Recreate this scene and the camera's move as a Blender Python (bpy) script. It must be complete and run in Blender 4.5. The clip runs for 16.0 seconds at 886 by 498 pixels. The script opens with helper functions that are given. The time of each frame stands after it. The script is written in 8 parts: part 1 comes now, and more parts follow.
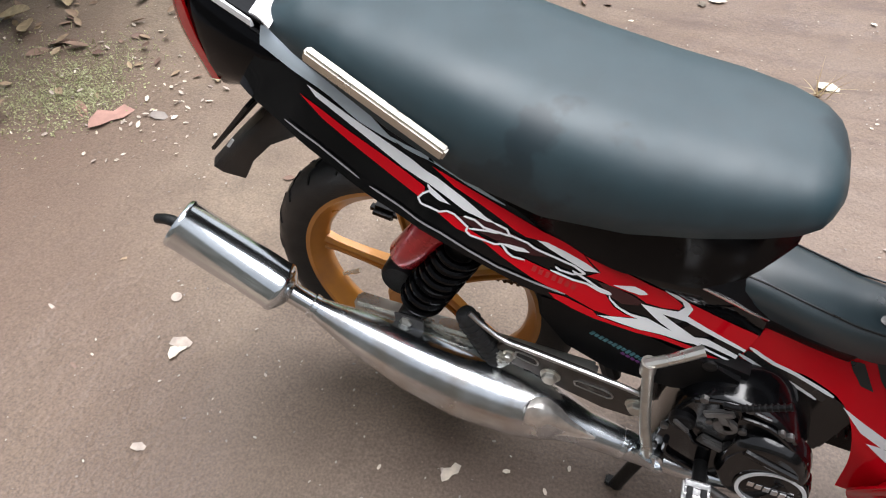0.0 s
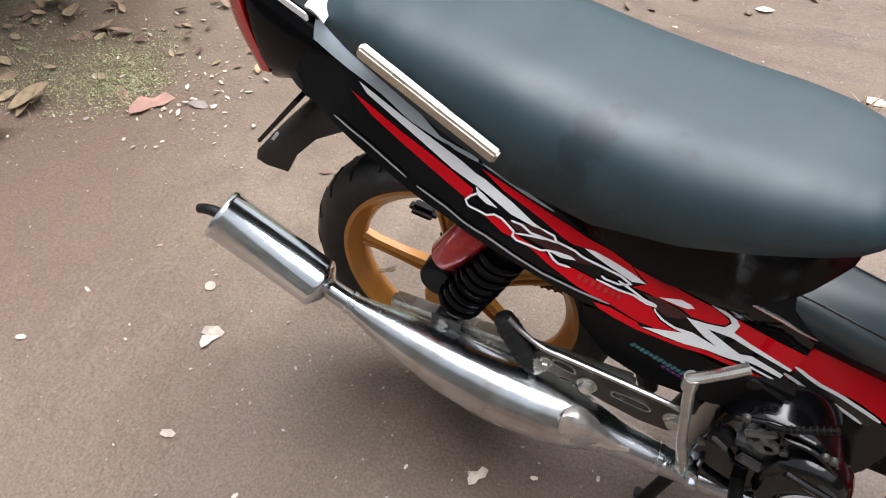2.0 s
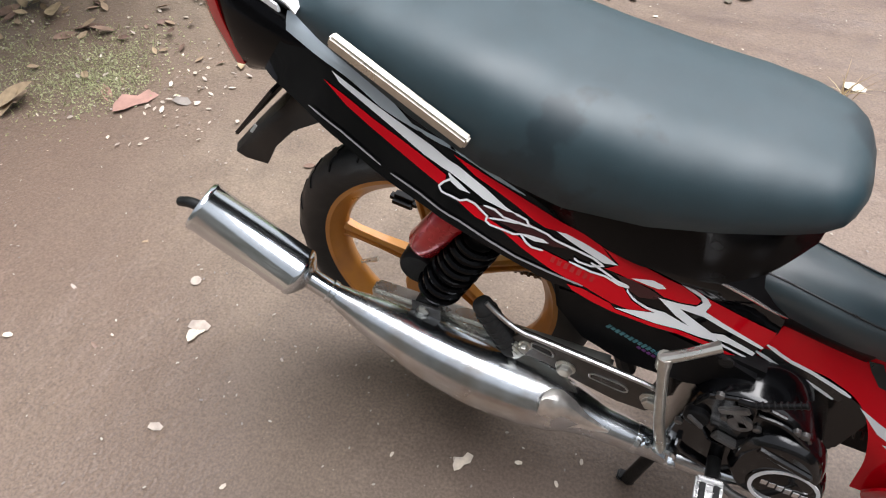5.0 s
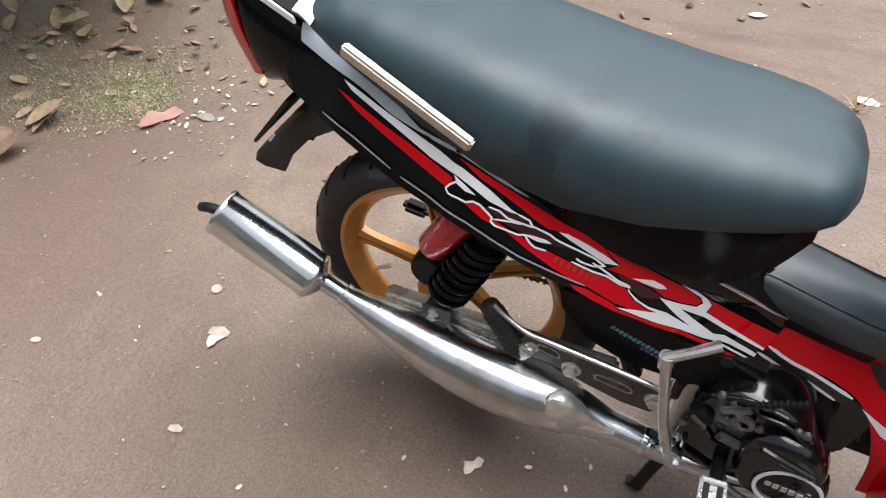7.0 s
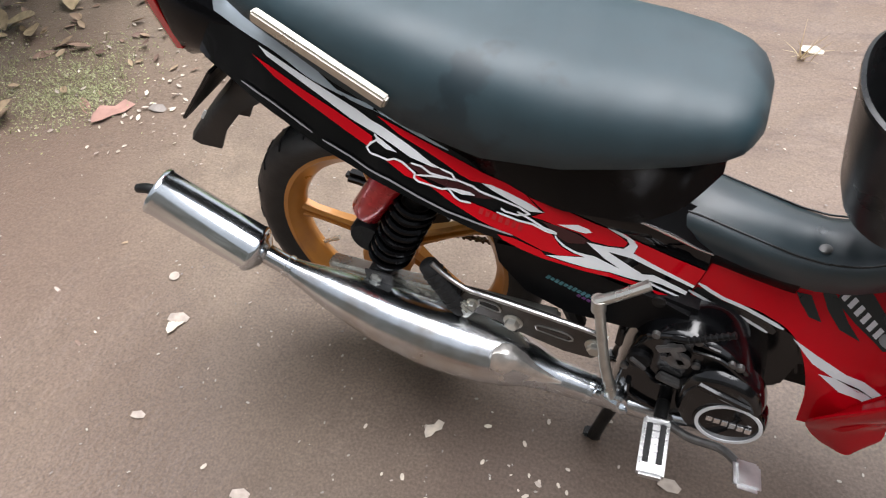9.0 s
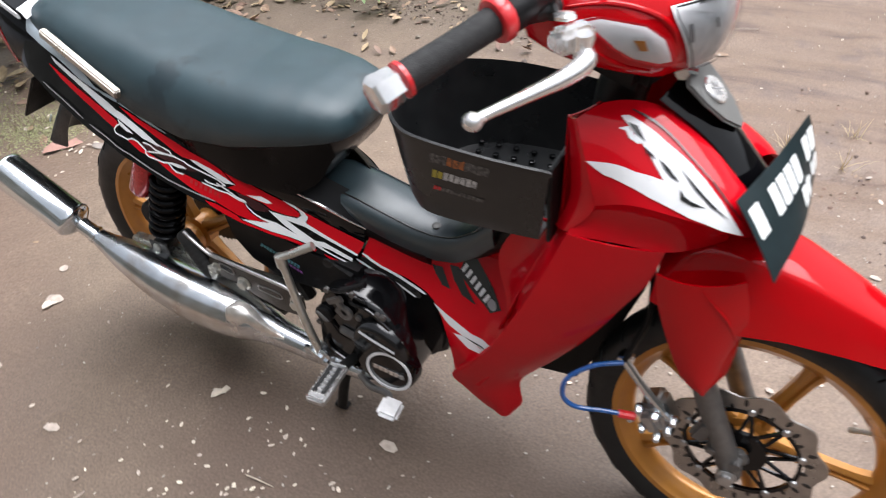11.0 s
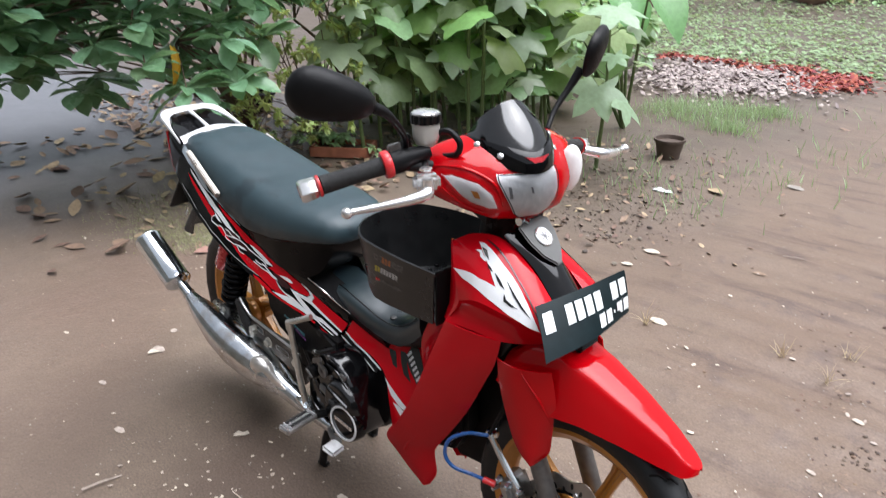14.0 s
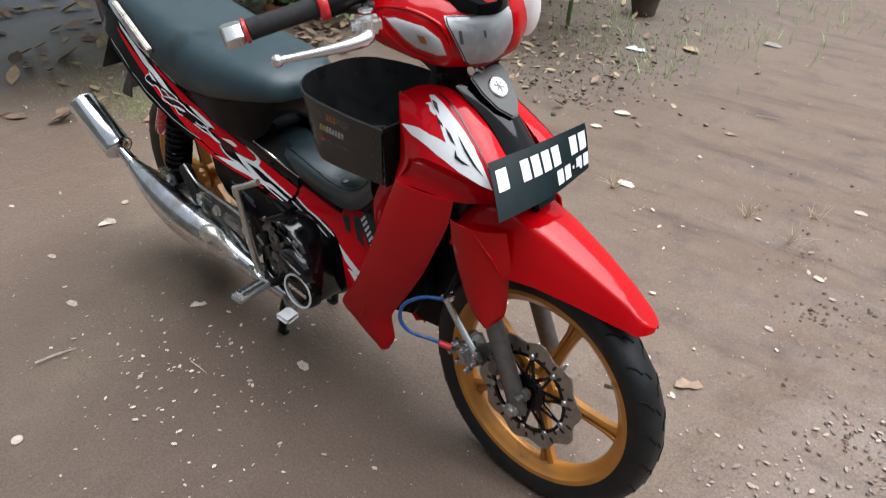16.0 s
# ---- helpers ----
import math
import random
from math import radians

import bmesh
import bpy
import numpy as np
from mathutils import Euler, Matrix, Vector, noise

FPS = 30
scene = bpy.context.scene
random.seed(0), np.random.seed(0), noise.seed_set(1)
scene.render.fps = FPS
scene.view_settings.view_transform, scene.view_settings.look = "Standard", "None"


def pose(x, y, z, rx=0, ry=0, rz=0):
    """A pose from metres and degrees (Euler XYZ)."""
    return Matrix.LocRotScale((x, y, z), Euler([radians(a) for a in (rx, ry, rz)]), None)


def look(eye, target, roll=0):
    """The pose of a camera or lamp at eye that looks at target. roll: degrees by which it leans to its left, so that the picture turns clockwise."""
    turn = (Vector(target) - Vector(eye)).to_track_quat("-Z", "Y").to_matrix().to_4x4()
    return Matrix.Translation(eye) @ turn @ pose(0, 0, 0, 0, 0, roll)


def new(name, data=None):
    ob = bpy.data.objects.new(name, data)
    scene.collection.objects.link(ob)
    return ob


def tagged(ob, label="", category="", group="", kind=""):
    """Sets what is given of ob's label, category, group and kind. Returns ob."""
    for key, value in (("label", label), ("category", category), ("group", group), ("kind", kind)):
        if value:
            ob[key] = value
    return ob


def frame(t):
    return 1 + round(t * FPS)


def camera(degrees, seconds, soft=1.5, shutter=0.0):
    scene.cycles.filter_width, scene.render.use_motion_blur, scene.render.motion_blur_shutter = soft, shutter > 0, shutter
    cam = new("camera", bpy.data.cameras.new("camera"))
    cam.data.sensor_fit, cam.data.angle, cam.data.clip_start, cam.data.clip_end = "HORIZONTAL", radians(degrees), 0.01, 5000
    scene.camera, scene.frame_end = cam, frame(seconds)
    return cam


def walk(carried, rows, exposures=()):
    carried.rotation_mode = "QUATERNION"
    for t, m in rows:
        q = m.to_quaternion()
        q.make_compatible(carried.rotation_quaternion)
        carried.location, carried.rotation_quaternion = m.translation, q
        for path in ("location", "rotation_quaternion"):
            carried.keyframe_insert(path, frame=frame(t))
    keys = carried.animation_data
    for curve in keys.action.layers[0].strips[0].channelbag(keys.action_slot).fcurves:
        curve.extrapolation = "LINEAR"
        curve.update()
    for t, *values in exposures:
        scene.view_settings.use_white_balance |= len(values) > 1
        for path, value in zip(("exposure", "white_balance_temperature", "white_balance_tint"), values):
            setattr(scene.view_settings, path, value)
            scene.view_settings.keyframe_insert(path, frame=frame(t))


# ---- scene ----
cam = camera(62.5, 16.0, soft=1.1, shutter=0.35)
PATH = [
    (0, (0.142, 0.122, 1.342), (-0.411, 1.333, -0.151), -3.1),
    (0.5, (0.127, 0.132, 1.338), (-0.435, 1.328, -0.163), -2.9),
    (1, (0.117, 0.128, 1.337), (-0.462, 1.318, -0.163), -1.7),
    (1.5, (0.114, 0.125, 1.339), (-0.489, 1.315, -0.15), -2.2),
    (2, (0.112, 0.121, 1.339), (-0.496, 1.303, -0.155), -2.5),
    (2.5, (0.113, 0.121, 1.338), (-0.488, 1.308, -0.155), -2.5),
    (3, (0.118, 0.117, 1.339), (-0.492, 1.296, -0.157), -2.9),
    (3.5, (0.121, 0.116, 1.34), (-0.49, 1.307, -0.146), -3.0),
    (4, (0.121, 0.115, 1.34), (-0.488, 1.3, -0.151), -3.1),
    (4.5, (0.129, 0.115, 1.34), (-0.458, 1.298, -0.163), -3.1),
    (6.8, (0.177, 0.084, 1.349), (-0.471, 1.269, -0.126), -4.0),
    (7, (0.179, 0.08, 1.349), (-0.481, 1.277, -0.111), -4.6),
    (7.5, (0.196, 0.072, 1.342), (-0.45, 1.266, -0.127), -6.1),
    (8, (0.215, 0.078, 1.325), (-0.399, 1.266, -0.162), -6.1),
    (8.2, (0.218, 0.078, 1.326), (-0.394, 1.257, -0.17), -6.6),
    (10.3, (0.599, 0.053, 1.323), (-0.102, 1.314, -0.062), -9.0),
    (10.5, (0.692, 0.041, 1.335), (-0.035, 1.339, -0.003), -8.8),
    (11, (0.975, -0.038, 1.35), (0.175, 1.286, 0.083), -5.4),
    (11.5, (1.258, -0.116, 1.372), (0.19, 1.13, 0.229), -4.5),
    (12, (1.521, -0.166, 1.368), (0.335, 1.002, 0.259), -1.5),
    (12.5, (1.612, -0.207, 1.41), (0.342, 1.054, 0.517), -1.6),
    (13, (1.637, -0.225, 1.449), (0.322, 1.099, 0.729), -1.8),
    (13.5, (1.636, -0.226, 1.455), (0.307, 1.101, 0.769), -1.2),
    (14, (1.632, -0.208, 1.436), (0.352, 1.104, 0.636), -0.8),
    (14.5, (1.634, -0.175, 1.418), (0.439, 1.158, 0.527), -0.2),
    (15, (1.637, -0.152, 1.407), (0.47, 1.167, 0.46), -0.1),
    (15.5, (1.63, -0.141, 1.392), (0.477, 1.141, 0.378), 0.2),
    (16, (1.621, -0.126, 1.371), (0.501, 1.106, 0.264), -0.8),
]
EXPOSURES = [(0.0, 0.90, 6450, 10), (8.2, 0.88, 6450, 10), (10.4, 1.04, 6400, 10), (11.0, 1.02, 6400, 10), (11.5, 0.98, 6150, 4), (12.0, 0.78, 6150, 4), (12.5, 0.82, 6100, 3), (13.2, 0.88, 6300, 10), (14.5, 0.74, 6250, 10), (16.0, 0.56, 6250, 7)]
walk(cam, [(t, look(eye, target, roll)) for t, eye, target, roll in PATH], EXPOSURES)

# ---------------------------------------------------------------- light
world = bpy.data.worlds.new("overcast_sky")
scene.world = world
world.use_nodes = True
wn = world.node_tree
sky = wn.nodes.new("ShaderNodeTexSky")
sky.sky_type, sky.sun_disc = "NISHITA", False
SUN_EL, SUN_AZ = radians(72), radians(50)
sky.sun_elevation, sky.sun_rotation = SUN_EL, SUN_AZ
sky.air_density, sky.dust_density, sky.ozone_density = 1.0, 4.0, 1.0
hsv = wn.nodes.new("ShaderNodeHueSaturation")
hsv.inputs["Saturation"].default_value = 0.25
wn.links.new(sky.outputs["Color"], hsv.inputs["Color"])
wn.links.new(hsv.outputs["Color"], wn.nodes["Background"].inputs["Color"])
wn.nodes["Background"].inputs["Strength"].default_value = 0.11
sun_data = bpy.data.lights.new("sun", "SUN")
sun_data.energy, sun_data.angle, sun_data.color = 3.3, radians(68), (0.985, 0.985, 1.03)
sun = new("sun", sun_data)
sun.matrix_world = look((0, 0, 10), Vector((0, 0, 10)) - Vector((math.sin(SUN_AZ) * math.cos(SUN_EL), math.cos(SUN_AZ) * math.cos(SUN_EL), math.sin(SUN_EL))))


# ---------------------------------------------------------------- materials


def mat(name, base, rough=0.5, metal=0.0, vary=0.12, scale=30.0, bump=0.0, bump_scale=200.0, coat=0.0, second=None, mix_at=0.55, sharp=0.12, big=3.0, spread=0.0, rough_vary=0.1, spec=0.5):
    """A surface with grain at a small and a large scale. second: a colour that lies over base in patches."""
    m = bpy.data.materials.new(name)
    m.use_nodes = True
    nt = m.node_tree
    b = nt.nodes["Principled BSDF"]
    b.inputs["Roughness"].default_value, b.inputs["Metallic"].default_value = rough, metal
    b.inputs["Coat Weight"].default_value, b.inputs["Coat Roughness"].default_value = coat, 0.04
    b.inputs["Specular IOR Level"].default_value = spec
    tc = nt.nodes.new("ShaderNodeTexCoord")

    def noise_at(s, detail=5.0):
        n = nt.nodes.new("ShaderNodeTexNoise")
        n.inputs["Scale"].default_value, n.inputs["Detail"].default_value = s, detail
        nt.links.new(tc.outputs["Object"], n.inputs["Vector"])
        return n.outputs["Fac"]

    def ramp(fac, stops):
        r = nt.nodes.new("ShaderNodeValToRGB")
        r.color_ramp.elements[0].position, r.color_ramp.elements[0].color = stops[0][0], (*stops[0][1], 1)
        r.color_ramp.elements[1].position, r.color_ramp.elements[1].color = stops[-1][0], (*stops[-1][1], 1)
        for p, c in stops[1:-1]:
            e = r.color_ramp.elements.new(p)
            e.color = (*c, 1)
        nt.links.new(fac, r.inputs["Fac"])
        return r.outputs["Color"]

    dark = tuple(max(0, c * (1 - vary)) for c in base)
    light = tuple(min(1, c * (1 + vary)) for c in base)
    col = ramp(noise_at(scale), [(0.3, dark), (0.7, light)])
    if second:
        mask = ramp(noise_at(big, 8.0), [(mix_at - sharp, (0, 0, 0)), (mix_at + sharp, (1, 1, 1))])
        mx = nt.nodes.new("ShaderNodeMix")
        mx.data_type = "RGBA"
        nt.links.new(mask, mx.inputs["Factor"])
        nt.links.new(col, mx.inputs["A"])
        mx.inputs["B"].default_value = (*second, 1)
        col = mx.outputs["Result"]
    if spread:
        info = nt.nodes.new("ShaderNodeObjectInfo")
        geo = nt.nodes.new("ShaderNodeNewGeometry")
        add = nt.nodes.new("ShaderNodeMath")
        add.operation = "ADD"
        nt.links.new(info.outputs["Random"], add.inputs[0])
        nt.links.new(geo.outputs["Random Per Island"], add.inputs[1])
        fr = nt.nodes.new("ShaderNodeMath")
        fr.operation = "FRACT"
        nt.links.new(add.outputs[0], fr.inputs[0])
        mr = nt.nodes.new("ShaderNodeMapRange")
        mr.inputs["To Min"].default_value, mr.inputs["To Max"].default_value = 1 - spread, 1 + spread
        nt.links.new(fr.outputs[0], mr.inputs["Value"])
        hs = nt.nodes.new("ShaderNodeHueSaturation")
        nt.links.new(mr.outputs[0], hs.inputs["Value"])
        nt.links.new(col, hs.inputs["Color"])
        hue = nt.nodes.new("ShaderNodeMapRange")
        hue.inputs["To Min"].default_value, hue.inputs["To Max"].default_value = 0.5 - spread * 0.06, 0.5 + spread * 0.06
        nt.links.new(fr.outputs[0], hue.inputs["Value"])
        nt.links.new(hue.outputs[0], hs.inputs["Hue"])
        col = hs.outputs["Color"]
    nt.links.new(col, b.inputs["Base Color"])
    if rough_vary:
        rr = nt.nodes.new("ShaderNodeMapRange")
        rr.inputs["From Min"].default_value, rr.inputs["From Max"].default_value = 0.3, 0.7
        rr.inputs["To Min"].default_value, rr.inputs["To Max"].default_value = max(0.02, rough - rough_vary), min(1, rough + rough_vary)
        nt.links.new(noise_at(scale * 0.4), rr.inputs["Value"])
        nt.links.new(rr.outputs[0], b.inputs["Roughness"])
    if bump:
        bp = nt.nodes.new("ShaderNodeBump")
        bp.inputs["Strength"].default_value, bp.inputs["Distance"].default_value = bump, 0.003
        nt.links.new(noise_at(bump_scale, 6.0), bp.inputs["Height"])
        nt.links.new(bp.outputs[0], b.inputs["Normal"])
    return m


def leafy(name, base, spread=0.35, rough=0.45, through_light=0.25):
    m = mat(name, base, rough, vary=0.18, scale=40, spread=spread, bump=0.25, bump_scale=60)
    nt = m.node_tree
    b, out = nt.nodes["Principled BSDF"], nt.nodes["Material Output"]
    tr = nt.nodes.new("ShaderNodeBsdfTranslucent")
    tr.inputs["Color"].default_value = (base[0] * 2.2, base[1] * 2.0, base[2] * 1.6, 1)
    mx = nt.nodes.new("ShaderNodeMixShader")
    mx.inputs[0].default_value = through_light
    nt.links.new(b.outputs[0], mx.inputs[1])
    nt.links.new(tr.outputs[0], mx.inputs[2])
    nt.links.new(mx.outputs[0], out.inputs["Surface"])
    return m


def clear(name, tint=(1, 1, 1), rough=0.03, ior=1.5, body=None, mix=0.7):
    """Thin clear plastic: see-through, with gloss by Fresnel; body: a milky colour mixed in."""
    m = bpy.data.materials.new(name)
    m.use_nodes = True
    nt = m.node_tree
    out = nt.nodes["Material Output"]
    tp = nt.nodes.new("ShaderNodeBsdfTransparent")
    tp.inputs["Color"].default_value = (*tint, 1)
    under = tp.outputs[0]
    if body:
        b = nt.nodes["Principled BSDF"]
        b.inputs["Base Color"].default_value, b.inputs["Roughness"].default_value = (*body, 1), rough
        mb = nt.nodes.new("ShaderNodeMixShader")
        mb.inputs[0].default_value = mix
        nt.links.new(under, mb.inputs[1])
        nt.links.new(b.outputs[0], mb.inputs[2])
        under = mb.outputs[0]
    gl = nt.nodes.new("ShaderNodeBsdfGlossy")
    gl.inputs["Roughness"].default_value = rough
    fr = nt.nodes.new("ShaderNodeFresnel")
    fr.inputs["IOR"].default_value = ior
    mx = nt.nodes.new("ShaderNodeMixShader")
    nt.links.new(fr.outputs[0], mx.inputs[0])
    nt.links.new(under, mx.inputs[1])
    nt.links.new(gl.outputs[0], mx.inputs[2])
    nt.links.new(mx.outputs[0], out.inputs["Surface"])
    return m


# Same paint as red_paint, made lighter where these panels look brighter lit.
LIT_RED = mat("lit_red_paint", (0.54, 0.003, 0.010), 0.28, vary=0.05, scale=8, coat=0.6, spec=0.0, rough_vary=0.04)
RED = mat("red_paint", (0.42, 0.001, 0.004), 0.3, vary=0.05, scale=8, coat=0.7, spec=0.0, rough_vary=0.04)
DEEP_RED = mat("deep_red_paint", (0.42, 0.008, 0.012), 0.25, vary=0.06, scale=8, coat=1.0, rough_vary=0.05)
BLACK_GLOSS = mat("gloss_black_paint", (0.002, 0.002, 0.0025), 0.06, vary=0.2, scale=12, coat=0.0, spec=0.4, rough_vary=0.03)
BLACK_PLASTIC = mat("black_plastic", (0.004, 0.004, 0.0045), 0.45, vary=0.2, scale=60, bump=0.15, bump_scale=900, spec=0.2)
WORN_PLASTIC = mat("worn_black_plastic", (0.0055, 0.006, 0.0065), 0.4, vary=0.25, scale=40, second=(0.010, 0.0095, 0.009), mix_at=0.66, big=14, bump=0.2, bump_scale=500, spec=0.3)
VINYL = mat("black_vinyl", (0.017, 0.036, 0.044), 0.47, vary=0.1, scale=25, bump=0.18, bump_scale=1400, second=(0.008, 0.020, 0.026), mix_at=0.635, sharp=0.012, big=6, spec=0.6)
PAD_VINYL = mat("smooth_black_vinyl", (0.020, 0.036, 0.043), 0.36, vary=0.15, scale=25, bump=0.08, bump_scale=900, spec=0.9)
BASKET = mat("basket_plastic", (0.006, 0.0065, 0.007), 0.33, vary=0.25, scale=40, second=(0.012, 0.012, 0.012), mix_at=0.64, big=20, bump=0.08, bump_scale=400, spec=0.65)
RUBBER = mat("tyre_rubber", (0.005, 0.0065, 0.0075), 0.5, vary=0.25, scale=50, second=(0.016, 0.014, 0.012), mix_at=0.72, big=9, bump=0.2, bump_scale=300)
SEAT_PLASTIC = mat("smooth_black_plastic", (0.0025, 0.0025, 0.003), 0.2, vary=0.2, scale=60, spec=0.1)
GRIP = mat("grip_rubber", (0.012, 0.012, 0.012), 0.7, vary=0.2, scale=300, bump=0.5, bump_scale=700)
GOLD = mat("gold_wheel_paint", (0.52, 0.22, 0.035), 0.36, metal=0.25, vary=0.1, scale=20, coat=0.4, second=(0.36, 0.16, 0.05), mix_at=0.68, big=12)
CHROME = mat("chrome", (0.70, 0.74, 0.77), 0.19, metal=1.0, vary=0.06, scale=18, rough_vary=0.06, bump=0.04, bump_scale=40)
WORN_CHROME = mat("stained_chrome", (0.62, 0.65, 0.68), 0.21, metal=1.0, vary=0.12, scale=22, second=(0.50, 0.46, 0.42), mix_at=0.62, big=16, rough_vary=0.08, bump=0.10, bump_scale=45)
WELD = mat("welded_plate", (0.66, 0.63, 0.59), 0.36, metal=0.9, vary=0.3, scale=30, rough_vary=0.15, bump=0.6, bump_scale=70)
ALLOY = mat("cast_alloy", (0.52, 0.52, 0.52), 0.36, metal=1.0, vary=0.12, scale=60, bump=0.15, bump_scale=300)
ZINC = mat("zinc_plate", (0.58, 0.57, 0.52), 0.34, metal=0.9, vary=0.1, scale=45, bump=0.1, bump_scale=200)
SILVER = mat("polished_aluminium", (0.86, 0.85, 0.84), 0.22, metal=0.9, vary=0.06, scale=40)
RAIL_STEEL = mat("brushed_steel", (0.46, 0.43, 0.38), 0.34, metal=0.9, vary=0.1, scale=60)
DISC_STEEL = mat("brake_disc_steel", (0.42, 0.39, 0.36), 0.32, metal=0.9, vary=0.12, scale=50, rough_vary=0.1)
STEEL_GREY = mat("grey_steel", (0.16, 0.155, 0.15), 0.45, metal=0.7, vary=0.2, scale=50, bump=0.2, bump_scale=300)
BRACKET_STEEL = mat("dark_bracket_steel", (0.075, 0.066, 0.058), 0.4, metal=0.7, vary=0.2, scale=50, bump=0.2, bump_scale=300)
DARK_STEEL = mat("dark_steel", (0.02, 0.02, 0.02), 0.45, metal=0.6, vary=0.25, scale=60, bump=0.2, bump_scale=300)
ENGINE_BLACK = mat("black_engine_enamel", (0.003, 0.003, 0.0035), 0.12, vary=0.3, scale=40, spec=0.6, second=(0.008, 0.008, 0.009), mix_at=0.68, big=25, rough_vary=0.05, bump=0.04, bump_scale=150)
WHITE = mat("white_decal", (0.78, 0.79, 0.8), 0.25, vary=0.04, scale=20, coat=0.5)
SKY_SHEEN = mat("painted_sky_sheen", (0.46, 0.53, 0.58), 0.2, metal=0.2, vary=0.05, scale=20, coat=0.6)
GREY_DECAL = mat("grey_decal", (0.28, 0.28, 0.29), 0.3, vary=0.08, scale=20, coat=0.5)
BLACK_DECAL = mat("black_decal", (0.01, 0.01, 0.01), 0.25, vary=0.1, scale=20, coat=0.5)
ORANGE_DECAL = mat("orange_decal", (0.3, 0.09, 0.02), 0.4, vary=0.3, scale=120, second=(0.06, 0.03, 0.015), mix_at=0.62, big=150)
STICKER_GREY = mat("faded_grey_sticker", (0.10, 0.095, 0.09), 0.5, vary=0.5, scale=220, second=(0.02, 0.018, 0.018), mix_at=0.55, big=150)
STICKER_PALE = mat("faded_pale_sticker", (0.42, 0.41, 0.40), 0.5, vary=0.3, scale=220, second=(0.05, 0.05, 0.05), mix_at=0.62, big=150)
YELLOW_DECAL = mat("yellow_decal", (0.33, 0.27, 0.03), 0.4, vary=0.1, scale=30)
CYAN_DECAL = mat("cyan_decal", (0.08, 0.26, 0.30), 0.35, vary=0.3, scale=160)
MAROON = mat("maroon_decal", (0.035, 0.004, 0.006), 0.25, vary=0.2, scale=30, coat=0.5)
MAGENTA_DECAL = mat("magenta_decal", (0.22, 0.06, 0.25), 0.35, vary=0.2, scale=60)
RED_GRIP = mat("red_anodised_ring", (0.6, 0.02, 0.025), 0.3, vary=0.08, scale=30, coat=0.5)
RED_CAN = mat("red_anodised_can", (0.46, 0.01, 0.018), 0.3, metal=0.35, vary=0.12, scale=40, coat=0.5)
BLUE_HOSE = mat("blue_hose", (0.012, 0.085, 0.30), 0.3, vary=0.1, scale=60, coat=0.5)
PLATE_BLACK = mat("plate_enamel", (0.007, 0.014, 0.016), 0.4, spec=0.15, vary=0.2, scale=30, bump=0.05, bump_scale=80)
PLATE_WHITE = mat("plate_white", (0.72, 0.75, 0.74), 0.45, vary=0.06, scale=60)
EMBLEM = mat("grey_emblem", (0.105, 0.105, 0.10), 0.4, vary=0.1, scale=30)
REFLECTOR = mat("lamp_reflector", (0.93, 0.94, 0.95), 0.12, metal=0.0, vary=0.15, scale=70, bump=0.9, bump_scale=70, spec=1.0)
LAMP_WHITE = mat("bright_lamp_lens", (0.94, 0.94, 0.94), 0.12, metal=0.0, vary=0.06, scale=60, coat=1.0, bump=0.2, bump_scale=60)
BULB = mat("amber_bulb", (0.7, 0.28, 0.06), 0.2, vary=0.05)
RED_LENS = mat("red_lamp_lens", (0.5, 0.006, 0.008), 0.12, vary=0.08, scale=40, coat=0.8)
GLASS = clear("clear_lens", (0.95, 0.96, 0.97), 0.03)
SMOKE_VISOR = clear("smoked_visor", (0.05, 0.055, 0.06), 0.12, 1.95)
CUP = clear("frosted_cup", (0.75, 0.74, 0.7), 0.3, 1.45, (0.62, 0.6, 0.55), 0.7)
MIRROR = mat("mirror_glass", (0.9, 0.9, 0.9), 0.02, metal=1.0, vary=0.0, rough_vary=0.0)
CHAIN = mat("chain_steel", (0.08, 0.055, 0.035), 0.45, metal=0.8, vary=0.3, scale=120)

# ---------------------------------------------------------------- builders
C = 0.866          # the motorcycle's middle plane
ROOTS = {}


def part(name, bm, material, parent=None, label="", sharp=35, loc=None):
    """Links a bmesh as one mesh object, under a thing or a part."""
    me = bpy.data.meshes.new(name)
    bmesh.ops.recalc_face_normals(bm, faces=bm.faces)
    bm.to_mesh(me)
    bm.free()
    return part_mesh(name, me, material, parent, label, sharp)


def part_mesh(name, me, material, parent=None, label="", sharp=35):
    for p in me.polygons:
        p.use_smooth = True
    me.set_sharp_from_angle(angle=radians(sharp))
    if material and not me.materials:
        me.materials.append(material)
    ob = new(name, me)
    if parent:
        ob.parent = parent
        if parent.name in ROOTS:
            ob.matrix_parent_inverse = ROOTS[parent.name].inverted()
    if label:
        ob["label"] = label
    return ob


def thing(name, at, label, category, group="", kind=""):
    ob = new(name)
    ob.empty_display_size = 0.1
    ob.matrix_world = Matrix.Translation(at)
    ROOTS[ob.name] = Matrix.Translation(at)
    return tagged(ob, label, category, group, kind)


